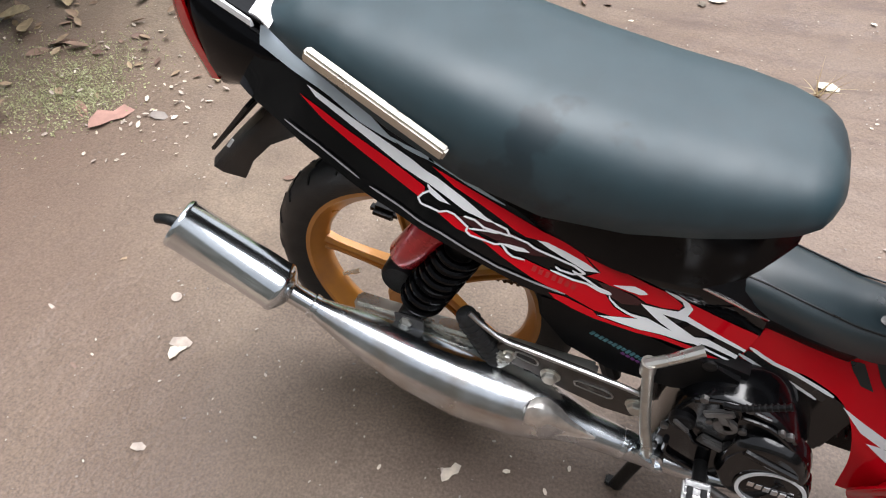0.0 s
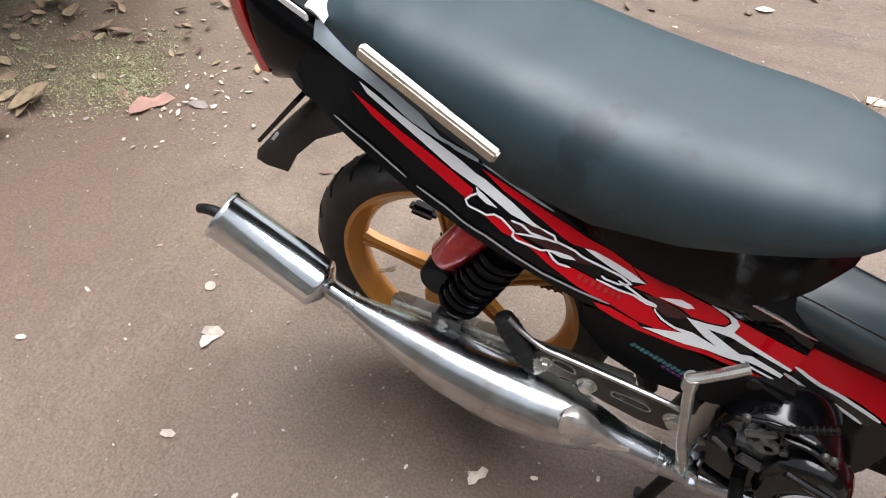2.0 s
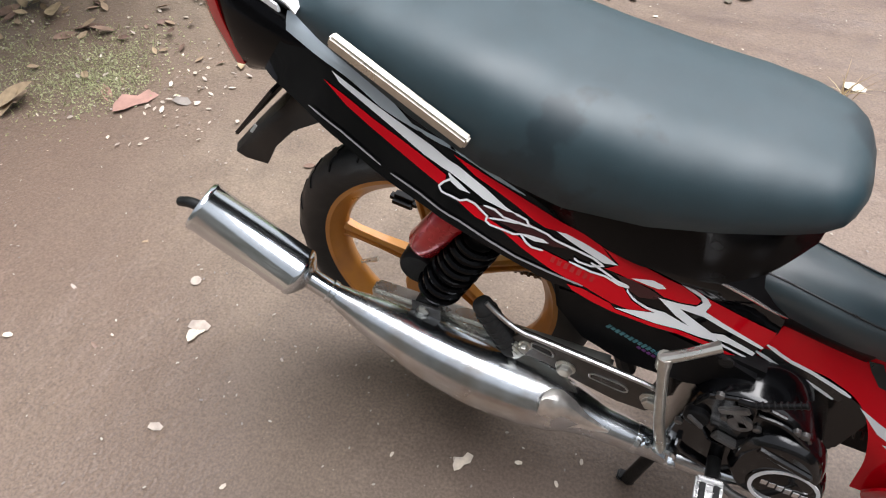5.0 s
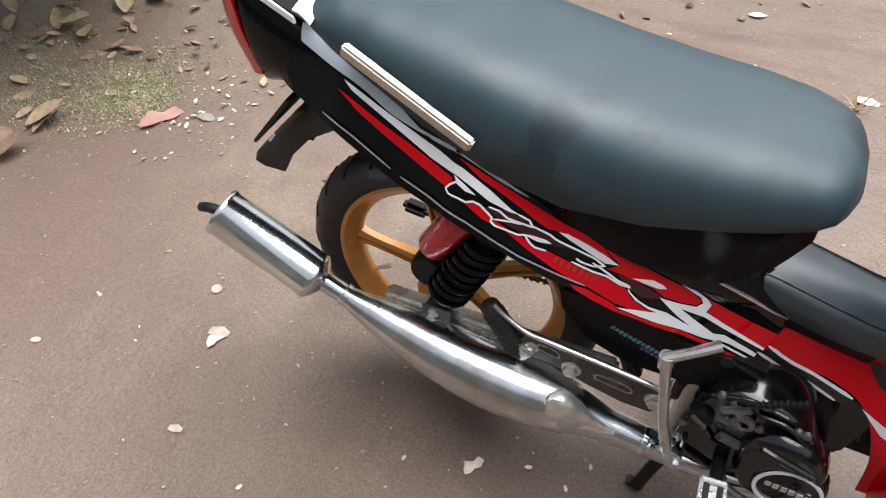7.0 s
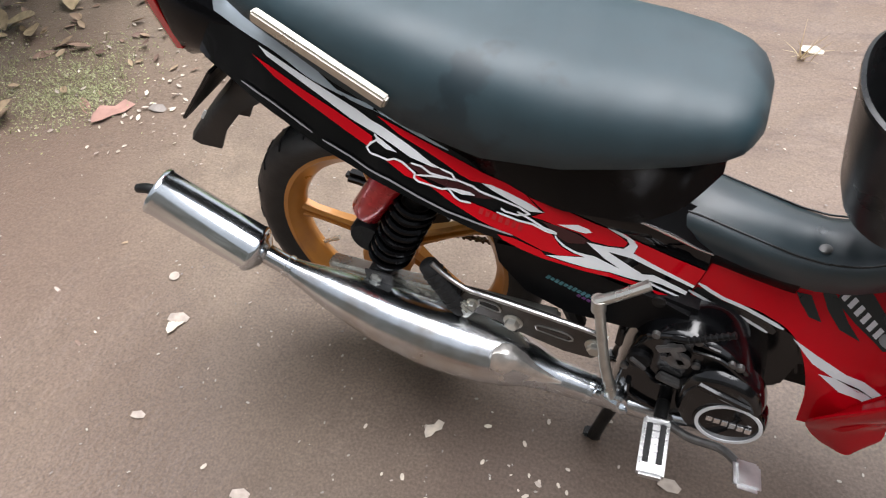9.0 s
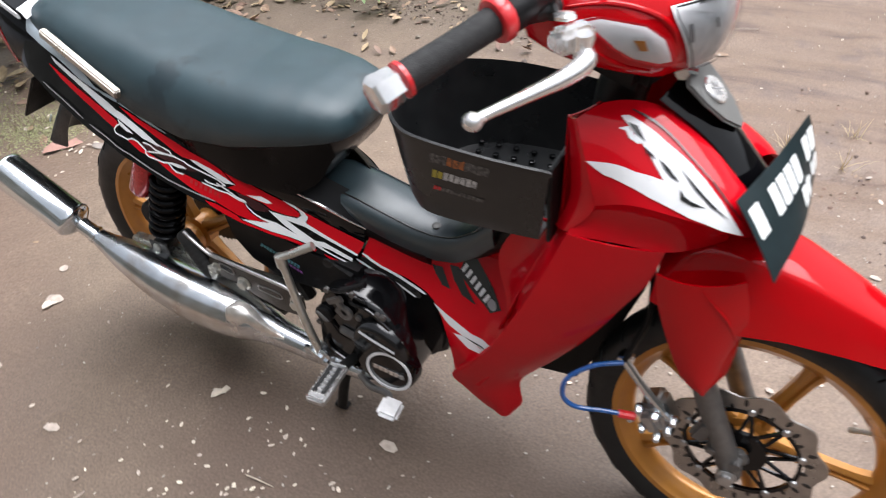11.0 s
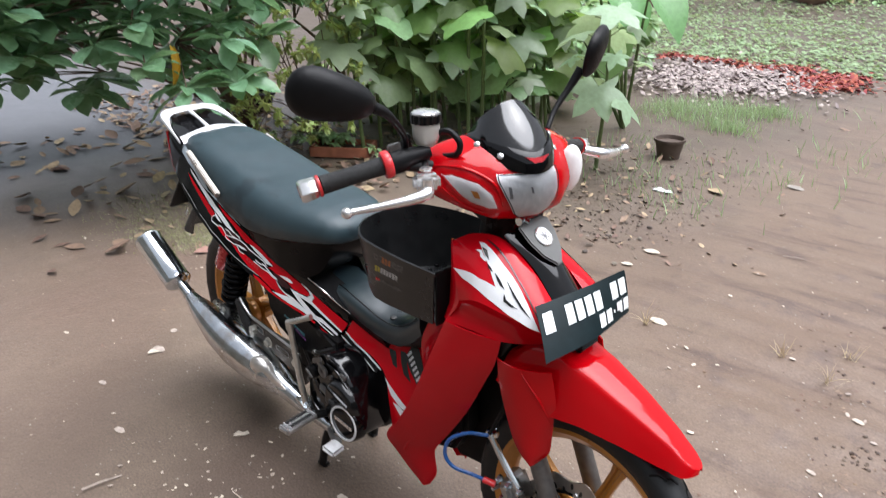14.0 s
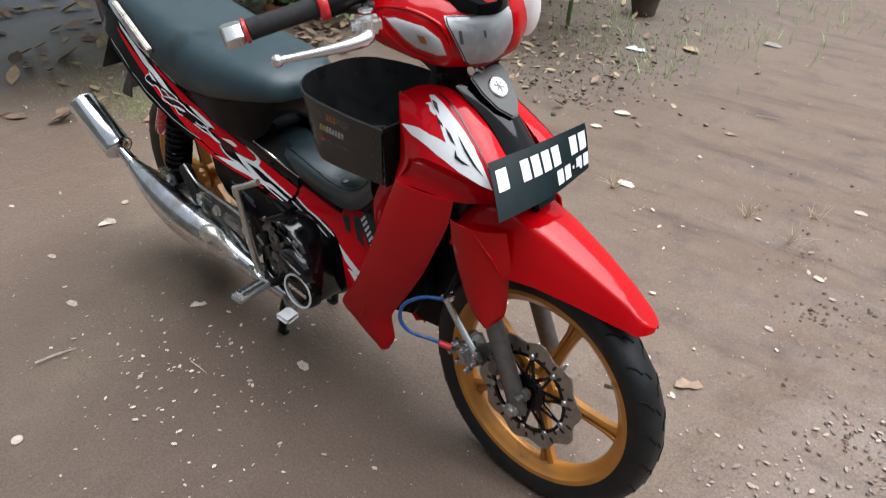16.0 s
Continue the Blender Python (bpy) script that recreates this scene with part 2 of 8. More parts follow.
def curve(pts, n):
    """n + 1 points along a smooth line through pts."""
    pts = [Vector(p) for p in pts]
    if len(pts) == 2:
        return [pts[0].lerp(pts[1], i / n) for i in range(n + 1)]
    lens = [0]
    for a, b in zip(pts, pts[1:]):
        lens.append(lens[-1] + (b - a).length ** 0.75 + 1e-6)
    out = []
    for i in range(n + 1):
        s = lens[-1] * i / n
        k = max(j for j in range(len(pts) - 1) if lens[j] <= s + 1e-9)
        t = (s - lens[k]) / (lens[k + 1] - lens[k])
        p0 = pts[k - 1] if k else pts[0] * 2 - pts[1]
        p3 = pts[k + 2] if k + 2 < len(pts) else pts[-1] * 2 - pts[-2]
        p1, p2 = pts[k], pts[k + 1]
        out.append(0.5 * (2 * p1 + (p2 - p0) * t + (2 * p0 - 5 * p1 + 4 * p2 - p3) * t * t + (3 * p1 - p0 - 3 * p2 + p3) * t ** 3))
    return out


def spline(xs, ys):
    return lambda x: float(np.interp(x, xs, ys))


def loft(bm, rings, caps=True, closed=True):
    vs = [[bm.verts.new(p) for p in r] for r in rings]
    n = len(vs[0])
    for a, b in zip(vs, vs[1:]):
        for i in range(n if closed else n - 1):
            j = (i + 1) % n
            bm.faces.new((a[i], a[j], b[j], b[i]))
    if caps and closed:
        bm.faces.new(vs[0][::-1])
        bm.faces.new(vs[-1])
    return bm


def tube(bm, pts, r, n=12, steps=None, caps=True):
    """A round bar along pts; r: one radius, or one for each of pts."""
    steps = steps or max(2, 6 * (len(pts) - 1)) if len(pts) > 2 else (steps or 1)
    line = curve(pts, steps)
    if isinstance(r, (int, float)):
        rad = [r] * (steps + 1)
    else:
        lens = [0]
        for a, b in zip(pts, pts[1:]):
            lens.append(lens[-1] + (Vector(b) - Vector(a)).length ** 0.75 + 1e-6)
        rad = [float(np.interp(lens[-1] * i / steps, lens, r)) for i in range(steps + 1)]
    side = None
    rings = []
    for i, p in enumerate(line):
        d = (line[min(i + 1, steps)] - line[max(i - 1, 0)]).normalized()
        if side is None:
            side = d.cross(Vector((0, 0, 1)) if abs(d.z) < 0.9 else Vector((1, 0, 0))).normalized()
        side = (side - d * side.dot(d)).normalized()
        up = d.cross(side)
        rings.append([p + (side * math.cos(a) + up * math.sin(a)) * rad[i] for a in (2 * math.pi * k / n for k in range(n))])
    return loft(bm, rings, caps)


def lathe(bm, profile, m=None, n=32):
    """Turns (radius, height) pairs round the z axis of m."""
    m = m or Matrix()
    rings = [[m @ Vector((r * math.cos(a), r * math.sin(a), h)) for a in (2 * math.pi * k / n for k in range(n))] for r, h in profile]
    return loft(bm, rings, caps=True)


def ring(bm, profile, m=None, n=48):
    """Turns a closed outline of (radius, height) round the z axis of m."""
    m = m or Matrix()
    rings = [[m @ Vector((r * math.cos(a), r * math.sin(a), h)) for r, h in profile] for a in (2 * math.pi * k / n for k in range(n))]
    rings.append(rings[0])
    vs = [[bm.verts.new(p) for p in r] for r in rings[:-1]]
    k = len(profile)
    for i in range(n):
        a, b = vs[i], vs[(i + 1) % n]
        for j in range(k):
            bm.faces.new((a[j], a[(j + 1) % k], b[(j + 1) % k], b[j]))
    return bm


def prism(bm, outline, depth, m=None, bevel=0.0):
    """A plate: the outline lies in the xy plane of m, and its thickness goes along z from 0 to depth."""
    m = m or Matrix()
    lo = [bm.verts.new(m @ Vector((x, y, 0))) for x, y in outline]
    hi = [bm.verts.new(m @ Vector((x, y, depth))) for x, y in outline]
    n = len(outline)
    fs = [bm.faces.new(lo[::-1]), bm.faces.new(hi)]
    for i in range(n):
        fs.append(bm.faces.new((lo[i], lo[(i + 1) % n], hi[(i + 1) % n], hi[i])))
    if bevel:
        es = {e for f in fs[:2] for e in f.edges}
        bmesh.ops.bevel(bm, geom=list(es), offset=bevel, segments=2, affect="EDGES", clamp_overlap=True)
    return bm


def block(bm, size, m=None, bevel=0.0):
    g = bmesh.ops.create_cube(bm, size=1.0, matrix=(m or Matrix()) @ Matrix.Diagonal((*size, 1)))
    if bevel:
        es = {e for v in g["verts"] for e in v.link_edges}
        bmesh.ops.bevel(bm, geom=list(es), offset=bevel, segments=2, affect="EDGES", clamp_overlap=True)
    return bm


def along(a, b):
    """A pose at a whose z axis points to b."""
    a, b = Vector(a), Vector(b)
    return Matrix.Translation(a) @ (b - a).to_track_quat("Z", "Y").to_matrix().to_4x4()


def side_pose(y=0.0):
    """Outlines of (x, z) on a plane of constant y; thickness goes to the right-hand side."""
    return Matrix(((1, 0, 0, 0), (0, 0, -1, y), (0, 1, 0, 0), (0, 0, 0, 1)))


def mirrored(bm):
    b2 = bm.copy()
    for v in b2.verts:
        v.co.y = 2 * C - v.co.y
    bmesh.ops.reverse_faces(b2, faces=b2.faces)
    return b2


class Patch:
    """A sheet between the lines a and b, bulging in the middle."""

    def __init__(self, a, b, bulge=(0, 0, 0), n=20, m=10, warp=None):
        self.n, self.m, self.a, self.b, self.bulge, self.warp = n, m, curve(a, 60), curve(b, 60), Vector(bulge), warp

    def at(self, u, w, lift=0.0):
        k = min(max(u, 0), 1) * 60
        i = min(int(k), 59)
        a = self.a[i].lerp(self.a[i + 1], k - i)
        b = self.b[i].lerp(self.b[i + 1], k - i)
        p = a.lerp(b, w) + self.bulge * (4 * w * (1 - w))
        if self.warp:
            p = self.warp(p)
        if lift:
            e = 0.01
            d = (self.at(u + e if u < 0.98 else u - e, w) - self.at(u, w)) * (1 if u < 0.98 else -1)
            f = (self.at(u, w + e if w < 0.98 else w - e) - self.at(u, w)) * (1 if w < 0.98 else -1)
            nn = d.cross(f).normalized()
            if nn.y > 0:
                nn = -nn
            p = p + nn * lift
        return p

    def sheet(self, thick=0.003):
        bm = bmesh.new()
        rows = [[bm.verts.new(self.at(i / self.n, j / self.m)) for i in range(self.n + 1)] for j in range(self.m + 1)]
        for a, b in zip(rows, rows[1:]):
            for i in range(self.n):
                bm.faces.new((a[i], a[i + 1], b[i + 1], b[i]))
        if thick:
            bm.normal_update()
            if sum(f.normal.y for f in bm.faces) > 0:
                bmesh.ops.reverse_faces(bm, faces=bm.faces)
                bm.normal_update()
            front = bm.faces[:]
            back = {v: bm.verts.new(v.co - v.normal * thick) for v in bm.verts[:]}
            for f in front:
                bm.faces.new([back[v] for v in reversed(f.verts)])
            for e in [e for e in bm.edges if e.is_boundary and e.verts[0] in back and e.verts[1] in back]:
                p, q = e.verts
                bm.faces.new((p, q, back[q], back[p]))
        return bm

    def decal(self, outline, lift=0.0016, cuts=3):
        bm = bmesh.new()
        f = bm.faces.new([bm.verts.new((u, w, 0)) for u, w in outline])
        f.normal_update()
        bmesh.ops.triangulate(bm, faces=[f])
        bmesh.ops.subdivide_edges(bm, edges=bm.edges[:], cuts=cuts, use_grid_fill=True)
        for v in bm.verts:
            v.co = self.at(v.co.x, v.co.y, lift)
        return bm

    def stroke(self, pts, width, lift=0.0018, steps=4):
        line = []
        for a, b in zip(pts, pts[1:]):
            line += [Vector(a).lerp(Vector(b), i / steps) for i in range(steps)]
        line.append(Vector(pts[-1]))
        bm = bmesh.new()
        rows = []
        for i, p in enumerate(line):
            d = (line[min(i + 1, len(line) - 1)] - line[max(i - 1, 0)]).normalized()
            nrm = Vector((-d.y, d.x)) * width * (0.25 if i in (0, len(line) - 1) else 0.5)
            rows.append([bm.verts.new(self.at(*(p + nrm), lift)), bm.verts.new(self.at(*(p - nrm), lift))])
        for a, b in zip(rows, rows[1:]):
            bm.faces.new((a[0], a[1], b[1], b[0]))
        return bm


class Soup:
    """Many small pieces in one mesh."""

    def __init__(self):
        self.v, self.f, self.n = [], [], 0

    def add(self, verts, faces, m):
        co = np.array(verts) @ np.array(m.to_3x3()).T + np.array(m.translation)
        self.v.append(co)
        self.f += [tuple(i + self.n for i in f) for f in faces]
        self.n += len(verts)

    def mesh(self, name):
        me = bpy.data.meshes.new(name)
        me.from_pydata(np.concatenate(self.v).tolist(), [], self.f)
        me.update()
        return me

# ---------------------------------------------------------------- motorcycle
bike = thing("motorcycle", (0.35, C, 0), "red and black underbone motorcycle with gold wheels on its centre stand", "motorcycle")


def P(name, bm, material, label="", parent=None, sharp=35):
    return part(name, bm, material, parent or bike, label, sharp)


def mirrored_pair(name, bm, material, label=""):
    other = mirrored(bm)
    return P(name, bm, material, label), P(name, other, material, label)


# --- wheels: built round the y axis, then turned into place
def wheel(pose_m, name, spoke_at, tyre_r, tyre_w, label):
    m = pose_m @ pose(0, 0, 0, 90, 0, 0)          # z of the lathe lies across the wheel
    bm = bmesh.new()
    h = tyre_w / 2
    rr = 0.222
    prof = [(rr - 0.006, -h * 0.62), (rr + 0.012, -h * 0.86), (tyre_r - 0.034, -h * 1.0), (tyre_r - 0.018, -h * 0.88), (tyre_r - 0.006, -h * 0.58), (tyre_r, 0), (tyre_r - 0.006, h * 0.58), (tyre_r - 0.018, h * 0.88), (tyre_r - 0.034, h * 1.0), (rr + 0.012, h * 0.86), (rr - 0.006, h * 0.62)]
    ring(bm, prof, m, 72)
    tyre = part("tyre", bm, RUBBER, None, "", 50)
    bm = bmesh.new()
    ring(bm, [(rr + 0.004, -0.030), (rr + 0.009, -0.026), (rr + 0.002, -0.018), (rr + 0.002, 0.018), (rr + 0.009, 0.026), (rr + 0.004, 0.030), (rr - 0.006, 0.029), (rr - 0.014, 0.020), (rr - 0.026, 0.012), (rr - 0.030, 0.0), (rr - 0.026, -0.012), (rr - 0.014, -0.020), (rr - 0.006, -0.029)], m, 72)
    rim_ob = part("rim", bm, GOLD, None, "", 40)
    spokes = []
    for k in range(5):
        a = radians(spoke_at + 72 * k)
        sm = m @ pose(0, 0, 0, 0, 0, math.degrees(a))
        bm = bmesh.new()
        secs = [(0.028, 0.021, 0.017), (0.06, 0.016, 0.014), (0.12, 0.013, 0.012), (0.17, 0.014, 0.011), (0.198, 0.02, 0.012)]
        rings = []
        for r, w, t in secs:
            rings.append([sm @ Vector((r, y, z)) for y, z in ((-w, -t * 0.6), (-w * 0.6, -t), (-w * 0.35, -t), (-w * 0.2, -t * 0.45), (w * 0.2, -t * 0.45), (w * 0.35, -t), (w * 0.6, -t), (w, -t * 0.6), (w, t * 0.6), (w * 0.6, t), (w * 0.35, t), (w * 0.2, t * 0.45), (-w * 0.2, t * 0.45), (-w * 0.35, t), (-w * 0.6, t), (-w, t * 0.6))])
        loft(bm, rings)
        spokes.append(part("spoke", bm, GOLD, None, "", 40))
    bm = bmesh.new()
    lathe(bm, [(0.03, -0.045), (0.034, -0.04), (0.034, -0.02), (0.045, -0.014), (0.045, 0.014), (0.034, 0.02), (0.034, 0.04), (0.03, 0.045)], m, 32)
    hub = part("hub", bm, GOLD, None, "", 40)
    bm = bmesh.new()
    va = radians(spoke_at + 30)
    vm = m @ pose(0, 0, 0, 0, 0, math.degrees(va))
    tube(bm, [vm @ Vector((0.2, 0, -0.004)), vm @ Vector((0.168, 0, -0.012))], 0.004, 8)
    tube(bm, [vm @ Vector((0.17, 0, -0.0115)), vm @ Vector((0.158, 0, -0.0145))], 0.005, 8)
    valve = part("valve", bm, ZINC, None, "")
    root = P(name, hub_ring(m), STEEL_GREY, label)
    for o in (tyre, rim_ob, hub, valve, *spokes):
        o.parent = root
    return root


def hub_ring(m):
    bm = bmesh.new()
    tube(bm, [m @ Vector((0, 0, -0.085)), m @ Vector((0, 0, 0.085))], 0.0085, 12)
    for s in (-1, 1):
        lathe(bm, [(0.012, s * 0.052), (0.016, s * 0.055), (0.016, s * 0.064), (0.012, s * 0.066)], m, 6)
    return bm


def tread(bm, m, r, w, count=24):
    """Slanted grooves across the tread, as thin dark wedges sunk between raised blocks."""
    for k in range(count):
        for s in (-1, 1):
            a = 360 * (k + 0.25 * s) / count
            q = m @ pose(0, 0, 0, 0, 0, a)
            pts = []
            for f, da in ((0.04, 0.0), (0.30, 4.0), (0.42, 3.0), (0.62, 6.5), (0.88, 8.5)):
                aa = radians(da)
                rad = r - 0.0004 - float(np.interp(f, [0, 0.58, 0.88], [0, 0.006, 0.018]))
                pts.append(q @ Vector((rad * math.cos(aa), rad * math.sin(aa), s * w * 0.5 * f)))
            tube(bm, pts, 0.0024, 5, 8)
    return bm


REAR = Matrix.Translation((-0.235, C, 0.335))
FRONT = Matrix.Translation((1.01, 0.846, 0.276)) @ pose(0, 0, 0, 0, 0, -2.0) @ pose(0, 0, 0, -4.5, 0, 0)
rear_wheel = wheel(REAR, "rear_wheel", 8.0 + 180 - 16, 0.287, 0.082, "gold five-spoke cast wheel with a slim black tyre")
front_wheel = wheel(FRONT, "front_wheel", -3.0, 0.283, 0.078, "gold five-spoke cast wheel with a slim black tyre")
for w_ob, pm, r, w in ((rear_wheel, REAR, 0.287, 0.082), (front_wheel, FRONT, 0.283, 0.078)):
    part("tread_groove", tread(bmesh.new(), pm @ pose(0, 0, 0, 90, 0, 0), r, w), BLACK_PLASTIC, w_ob, "dark grooves of the tread")

# --- front brake disc: a waved outer ring on a black carrier
DM = FRONT @ pose(0, 0, 0, 90, 0, 0)
dz = 0.042
bm = bmesh.new()
N = 140
outer, inner = [], []
for k in range(N):
    a = 2 * math.pi * k / N
    outer.append((0.126 + 0.0065 * math.sin(a * 10), a))
    inner.append((0.094 + 0.004 * math.sin(a * 10 + 0.8), a))
rows = []
for zz in (dz - 0.002, dz + 0.002):
    rows.append(([bm.verts.new(DM @ Vector((r * math.cos(a), r * math.sin(a), zz))) for r, a in outer], [bm.verts.new(DM @ Vector((r * math.cos(a), r * math.sin(a), zz))) for r, a in inner]))
for k in range(N):
    j = (k + 1) % N
    (o0, i0), (o1, i1) = rows
    bm.faces.new((o0[k], o0[j], i0[j], i0[k]))
    bm.faces.new((o1[k], i1[k], i1[j], o1[j]))
    bm.faces.new((o0[k], o1[k], o1[j], o0[j]))
    bm.faces.new((i0[k], i0[j], i1[j], i1[k]))
disc = P("brake_disc", bm, DISC_STEEL, "waved grey steel brake disc on a black carrier")
for k in range(30):
    bm = bmesh.new()
    q = DM @ pose(0, 0, 0, 0, 0, 360 * k / 30)
    rr = (0.103, 0.110, 0.117)[k % 3]
    prism(bm, [(rr - 0.006 + 0.0075 * math.cos(b), 0.0036 * math.sin(b)) for b in (2 * math.pi * j / 10 for j in range(10))], 0.0012, q @ Matrix.Translation((0, 0, dz + 0.0016)))
    part("disc_slot", bm, BLACK_DECAL, disc)
bm = bmesh.new()
ring(bm, [(0.012, dz - 0.004), (0.042, dz - 0.004), (0.042, dz + 0.004), (0.012, dz + 0.004)], DM, 32)
part("carrier_hub", bm, BLACK_GLOSS, disc, "black disc carrier")
bm = bmesh.new()
ring(bm, [(0.088, dz - 0.003), (0.095, dz - 0.003), (0.095, dz + 0.003), (0.088, dz + 0.003)], DM, 48)
part("carrier_ring", bm, BLACK_GLOSS, disc)
for k in range(10):
    for s in (-1, 1):
        bm = bmesh.new()
        q = DM @ pose(0, 0, 0, 0, 0, 36 * k)
        a1 = radians(18 * s)
        tube(bm, [q @ Vector((0.036, 0, dz)), q @ Vector((0.093 * math.cos(a1), 0.093 * math.sin(a1), dz))], 0.0036, 6)
        part("carrier_arm", bm, BLACK_GLOSS, disc)
for k in range(10):
    bm = bmesh.new()
    q = DM @ pose(0, 0, 0, 0, 0, 36 * k + 18)
    lathe(bm, [(0.006, dz - 0.004), (0.007, dz + 0.003), (0.005, dz + 0.006)], q @ Matrix.Translation((0.094, 0, 0)), 10)
    part("rivet", bm, ALLOY, disc)

# --- fork
def fork_leg(y, sx):
    bm = bmesh.new()
    lo, hi = Vector((0.997, y, 0.262)), Vector((0.865, y, 0.60))
    d = (hi - lo).normalized()
    tube(bm, [lo - d * 0.03, lo, lo + d * 0.05, lo + d * 0.3, hi], [0.014, 0.021, 0.02, 0.019, 0.018], 16, 12)
    leg = P("fork_leg", bm, STEEL_GREY, "grey cast fork leg")
    bm = bmesh.new()
    m = along(lo + Vector((0, 0, -0.012)), lo + Vector((0, -1, -0.012)))
    lathe(bm, [(0.016, -0.02), (0.016, 0.021), (0.012, 0.024), (0.012, 0.03), (0.007, 0.032)], m, 16)
    part("axle_boss", bm, ALLOY, leg, "bright axle end")
    return leg


fork_leg(0.783, -1)
fork_leg(0.925, 1)
bm = bmesh.new()
block(bm, (0.03, 0.018, 0.05), pose(0.945, 0.775, 0.335, 0, 20, 0), 0.006)
block(bm, (0.02, 0.016, 0.02), pose(0.965, 0.772, 0.30, 0, 20, 0), 0.004)
P("caliper_lug", bm, STEEL_GREY)

# --- caliper with its bracket, bolts and blue hose
bm = bmesh.new()
block(bm, (0.075, 0.05, 0.045), pose(0.872, 0.798, 0.325, 0, 62, 0), 0.012)
block(bm, (0.05, 0.062, 0.03), pose(0.862, 0.792, 0.318, 0, 62, 0), 0.008)
caliper = P("brake_caliper", bm, ALLOY, "bare alloy brake caliper")
bm = bmesh.new()
tube(bm, [(0.806, 0.778, 0.438), (0.845, 0.777, 0.385), (0.89, 0.776, 0.335)], 0.0075, 10)
lathe(bm, [(0.012, -0.008), (0.014, 0.0), (0.012, 0.01)], along((0.806, 0.785, 0.438), (0.806, 0.7, 0.438)), 16)
part("caliper_arm", bm, CHROME, caliper, "chromed reservoir arm")
for x, y, z in ((0.842, 0.766, 0.345), (0.852, 0.766, 0.30), (0.895, 0.766, 0.315), (0.87, 0.762, 0.345), (0.9, 0.764, 0.345), (0.878, 0.764, 0.29), (0.83, 0.768, 0.315)):
    bm = bmesh.new()
    lathe(bm, [(0.0085, 0), (0.0085, 0.006), (0.007, 0.008), (0.006, 0.016), (0.004, 0.018)], along((x, y + 0.008, z), (x - 0.01, y - 1, z)), 6)
    part("bolt", bm, CHROME, caliper)
bm = bmesh.new()
tube(bm, [(0.806, 0.77, 0.44), (0.765, 0.75, 0.436), (0.728, 0.73, 0.41), (0.722, 0.722, 0.372), (0.742, 0.728, 0.345), (0.785, 0.742, 0.34), (0.815, 0.75, 0.338)], 0.0043, 10, 40)
hose = P("brake_hose", bm, BLUE_HOSE, "braided blue brake hose with a red end")
bm = bmesh.new()
tube(bm, [(0.812, 0.749, 0.338), (0.838, 0.758, 0.333)], 0.0075, 10)
part("hose_end", bm, RED_GRIP, hose, "red anodised hose end")
bm = bmesh.new()
tube(bm, [(0.806, 0.775, 0.442), (0.815, 0.785, 0.47), (0.83, 0.80, 0.53), (0.82, 0.83, 0.62)], 0.005, 8, 18)
part("hose_upper", bm, BLACK_PLASTIC, hose, "black rubber hose")

# --- front fender: beak, sides and skirts over the fork
fx = [0.835, 0.87, 0.90, 0.95, 1.02, 1.10, 1.17, 1.212, 1.231]
ridge = spline(fx, [0.655, 0.685, 0.695, 0.69, 0.665, 0.625, 0.585, 0.553, 0.54])
edge_z = spline(fx, [0.60, 0.585, 0.575, 0.565, 0.567, 0.555, 0.537, 0.527, 0.53])
half = spline(fx, [0.105, 0.105, 0.100, 0.092, 0.080, 0.064, 0.046, 0.032, 0.004])
shoulder_y = spline([0, 0.25, 0.42, 0.5, 0.58, 0.75, 1], [0, 0.33, 0.54, 0.62, 0.68, 0.82, 1])
shoulder_z = spline([0, 0.25, 0.42, 0.5, 0.58, 0.75, 1], [0, 0.012, 0.05, 0.11, 0.22, 0.52, 1])
bm = bmesh.new()
rings = []
for i in range(61):
    t = i / 60
    x = fx[0] + (fx[-1] - fx[0]) * (1 - (1 - t) ** 1.7)
    hw, zr, ze = max(0.002, half(x)), ridge(x), edge_z(x)
    if x > 1.19:
        hw = max(0.002, 0.040 * math.sqrt(max(0.0, 1 - ((x - 1.19) / 0.0415) ** 2)))
    row = []
    for k in range(33):
        s = -1 + 2 * k / 32
        yy = hw * math.copysign(shoulder_y(abs(s)), s)
        zz = zr - (zr - ze) * shoulder_z(abs(s))
        row.append(Vector((x, C - 0.004 + yy, zz)))
    rings.append(row)
loft(bm, rings, caps=False, closed=False)
bmesh.ops.recalc_face_normals(bm, faces=bm.faces)
bmesh.ops.solidify(bm, geom=bm.faces[:], thickness=0.003)
fender = P("front_fender", bm, RED, "glossy red beaked front fender", sharp=60)
for s, name in ((1, "fender_skirt"), (-1, "fender_skirt")):
    fy = (lambda y: y) if s == 1 else (lambda y: 2 * C - y)
    pt = Patch([(0.838, 0.755, 0.655), (0.848, 0.752, 0.60), (0.868, 0.750, 0.54), (0.890, 0.750, 0.485), (0.908, 0.754, 0.455), (0.928, 0.764, 0.441)],
               [(0.955, 0.778, 0.66), (0.968, 0.778, 0.60), (0.965, 0.779, 0.555), (0.962, 0.781, 0.51), (0.957, 0.780, 0.47), (0.940, 0.772, 0.444)], (0, -0.018, 0), 32, 12)
    b = pt.sheet(0.003)
    if s == -1:
        b = mirrored(b)
    part(name, b, RED, fender, "", 60)
    if s == 1:
        bm = bmesh.new()
        tube(bm, [pt.at(u, w, 0.001) for u, w in ((0.03, 0.55), (0.14, 0.67), (0.25, 0.78), (0.5, 0.97))], [0.0008, 0.0022, 0.0026, 0.0008], 8)
        part("skirt_ridge", bm, RED, fender, "raised ridge of the fender")

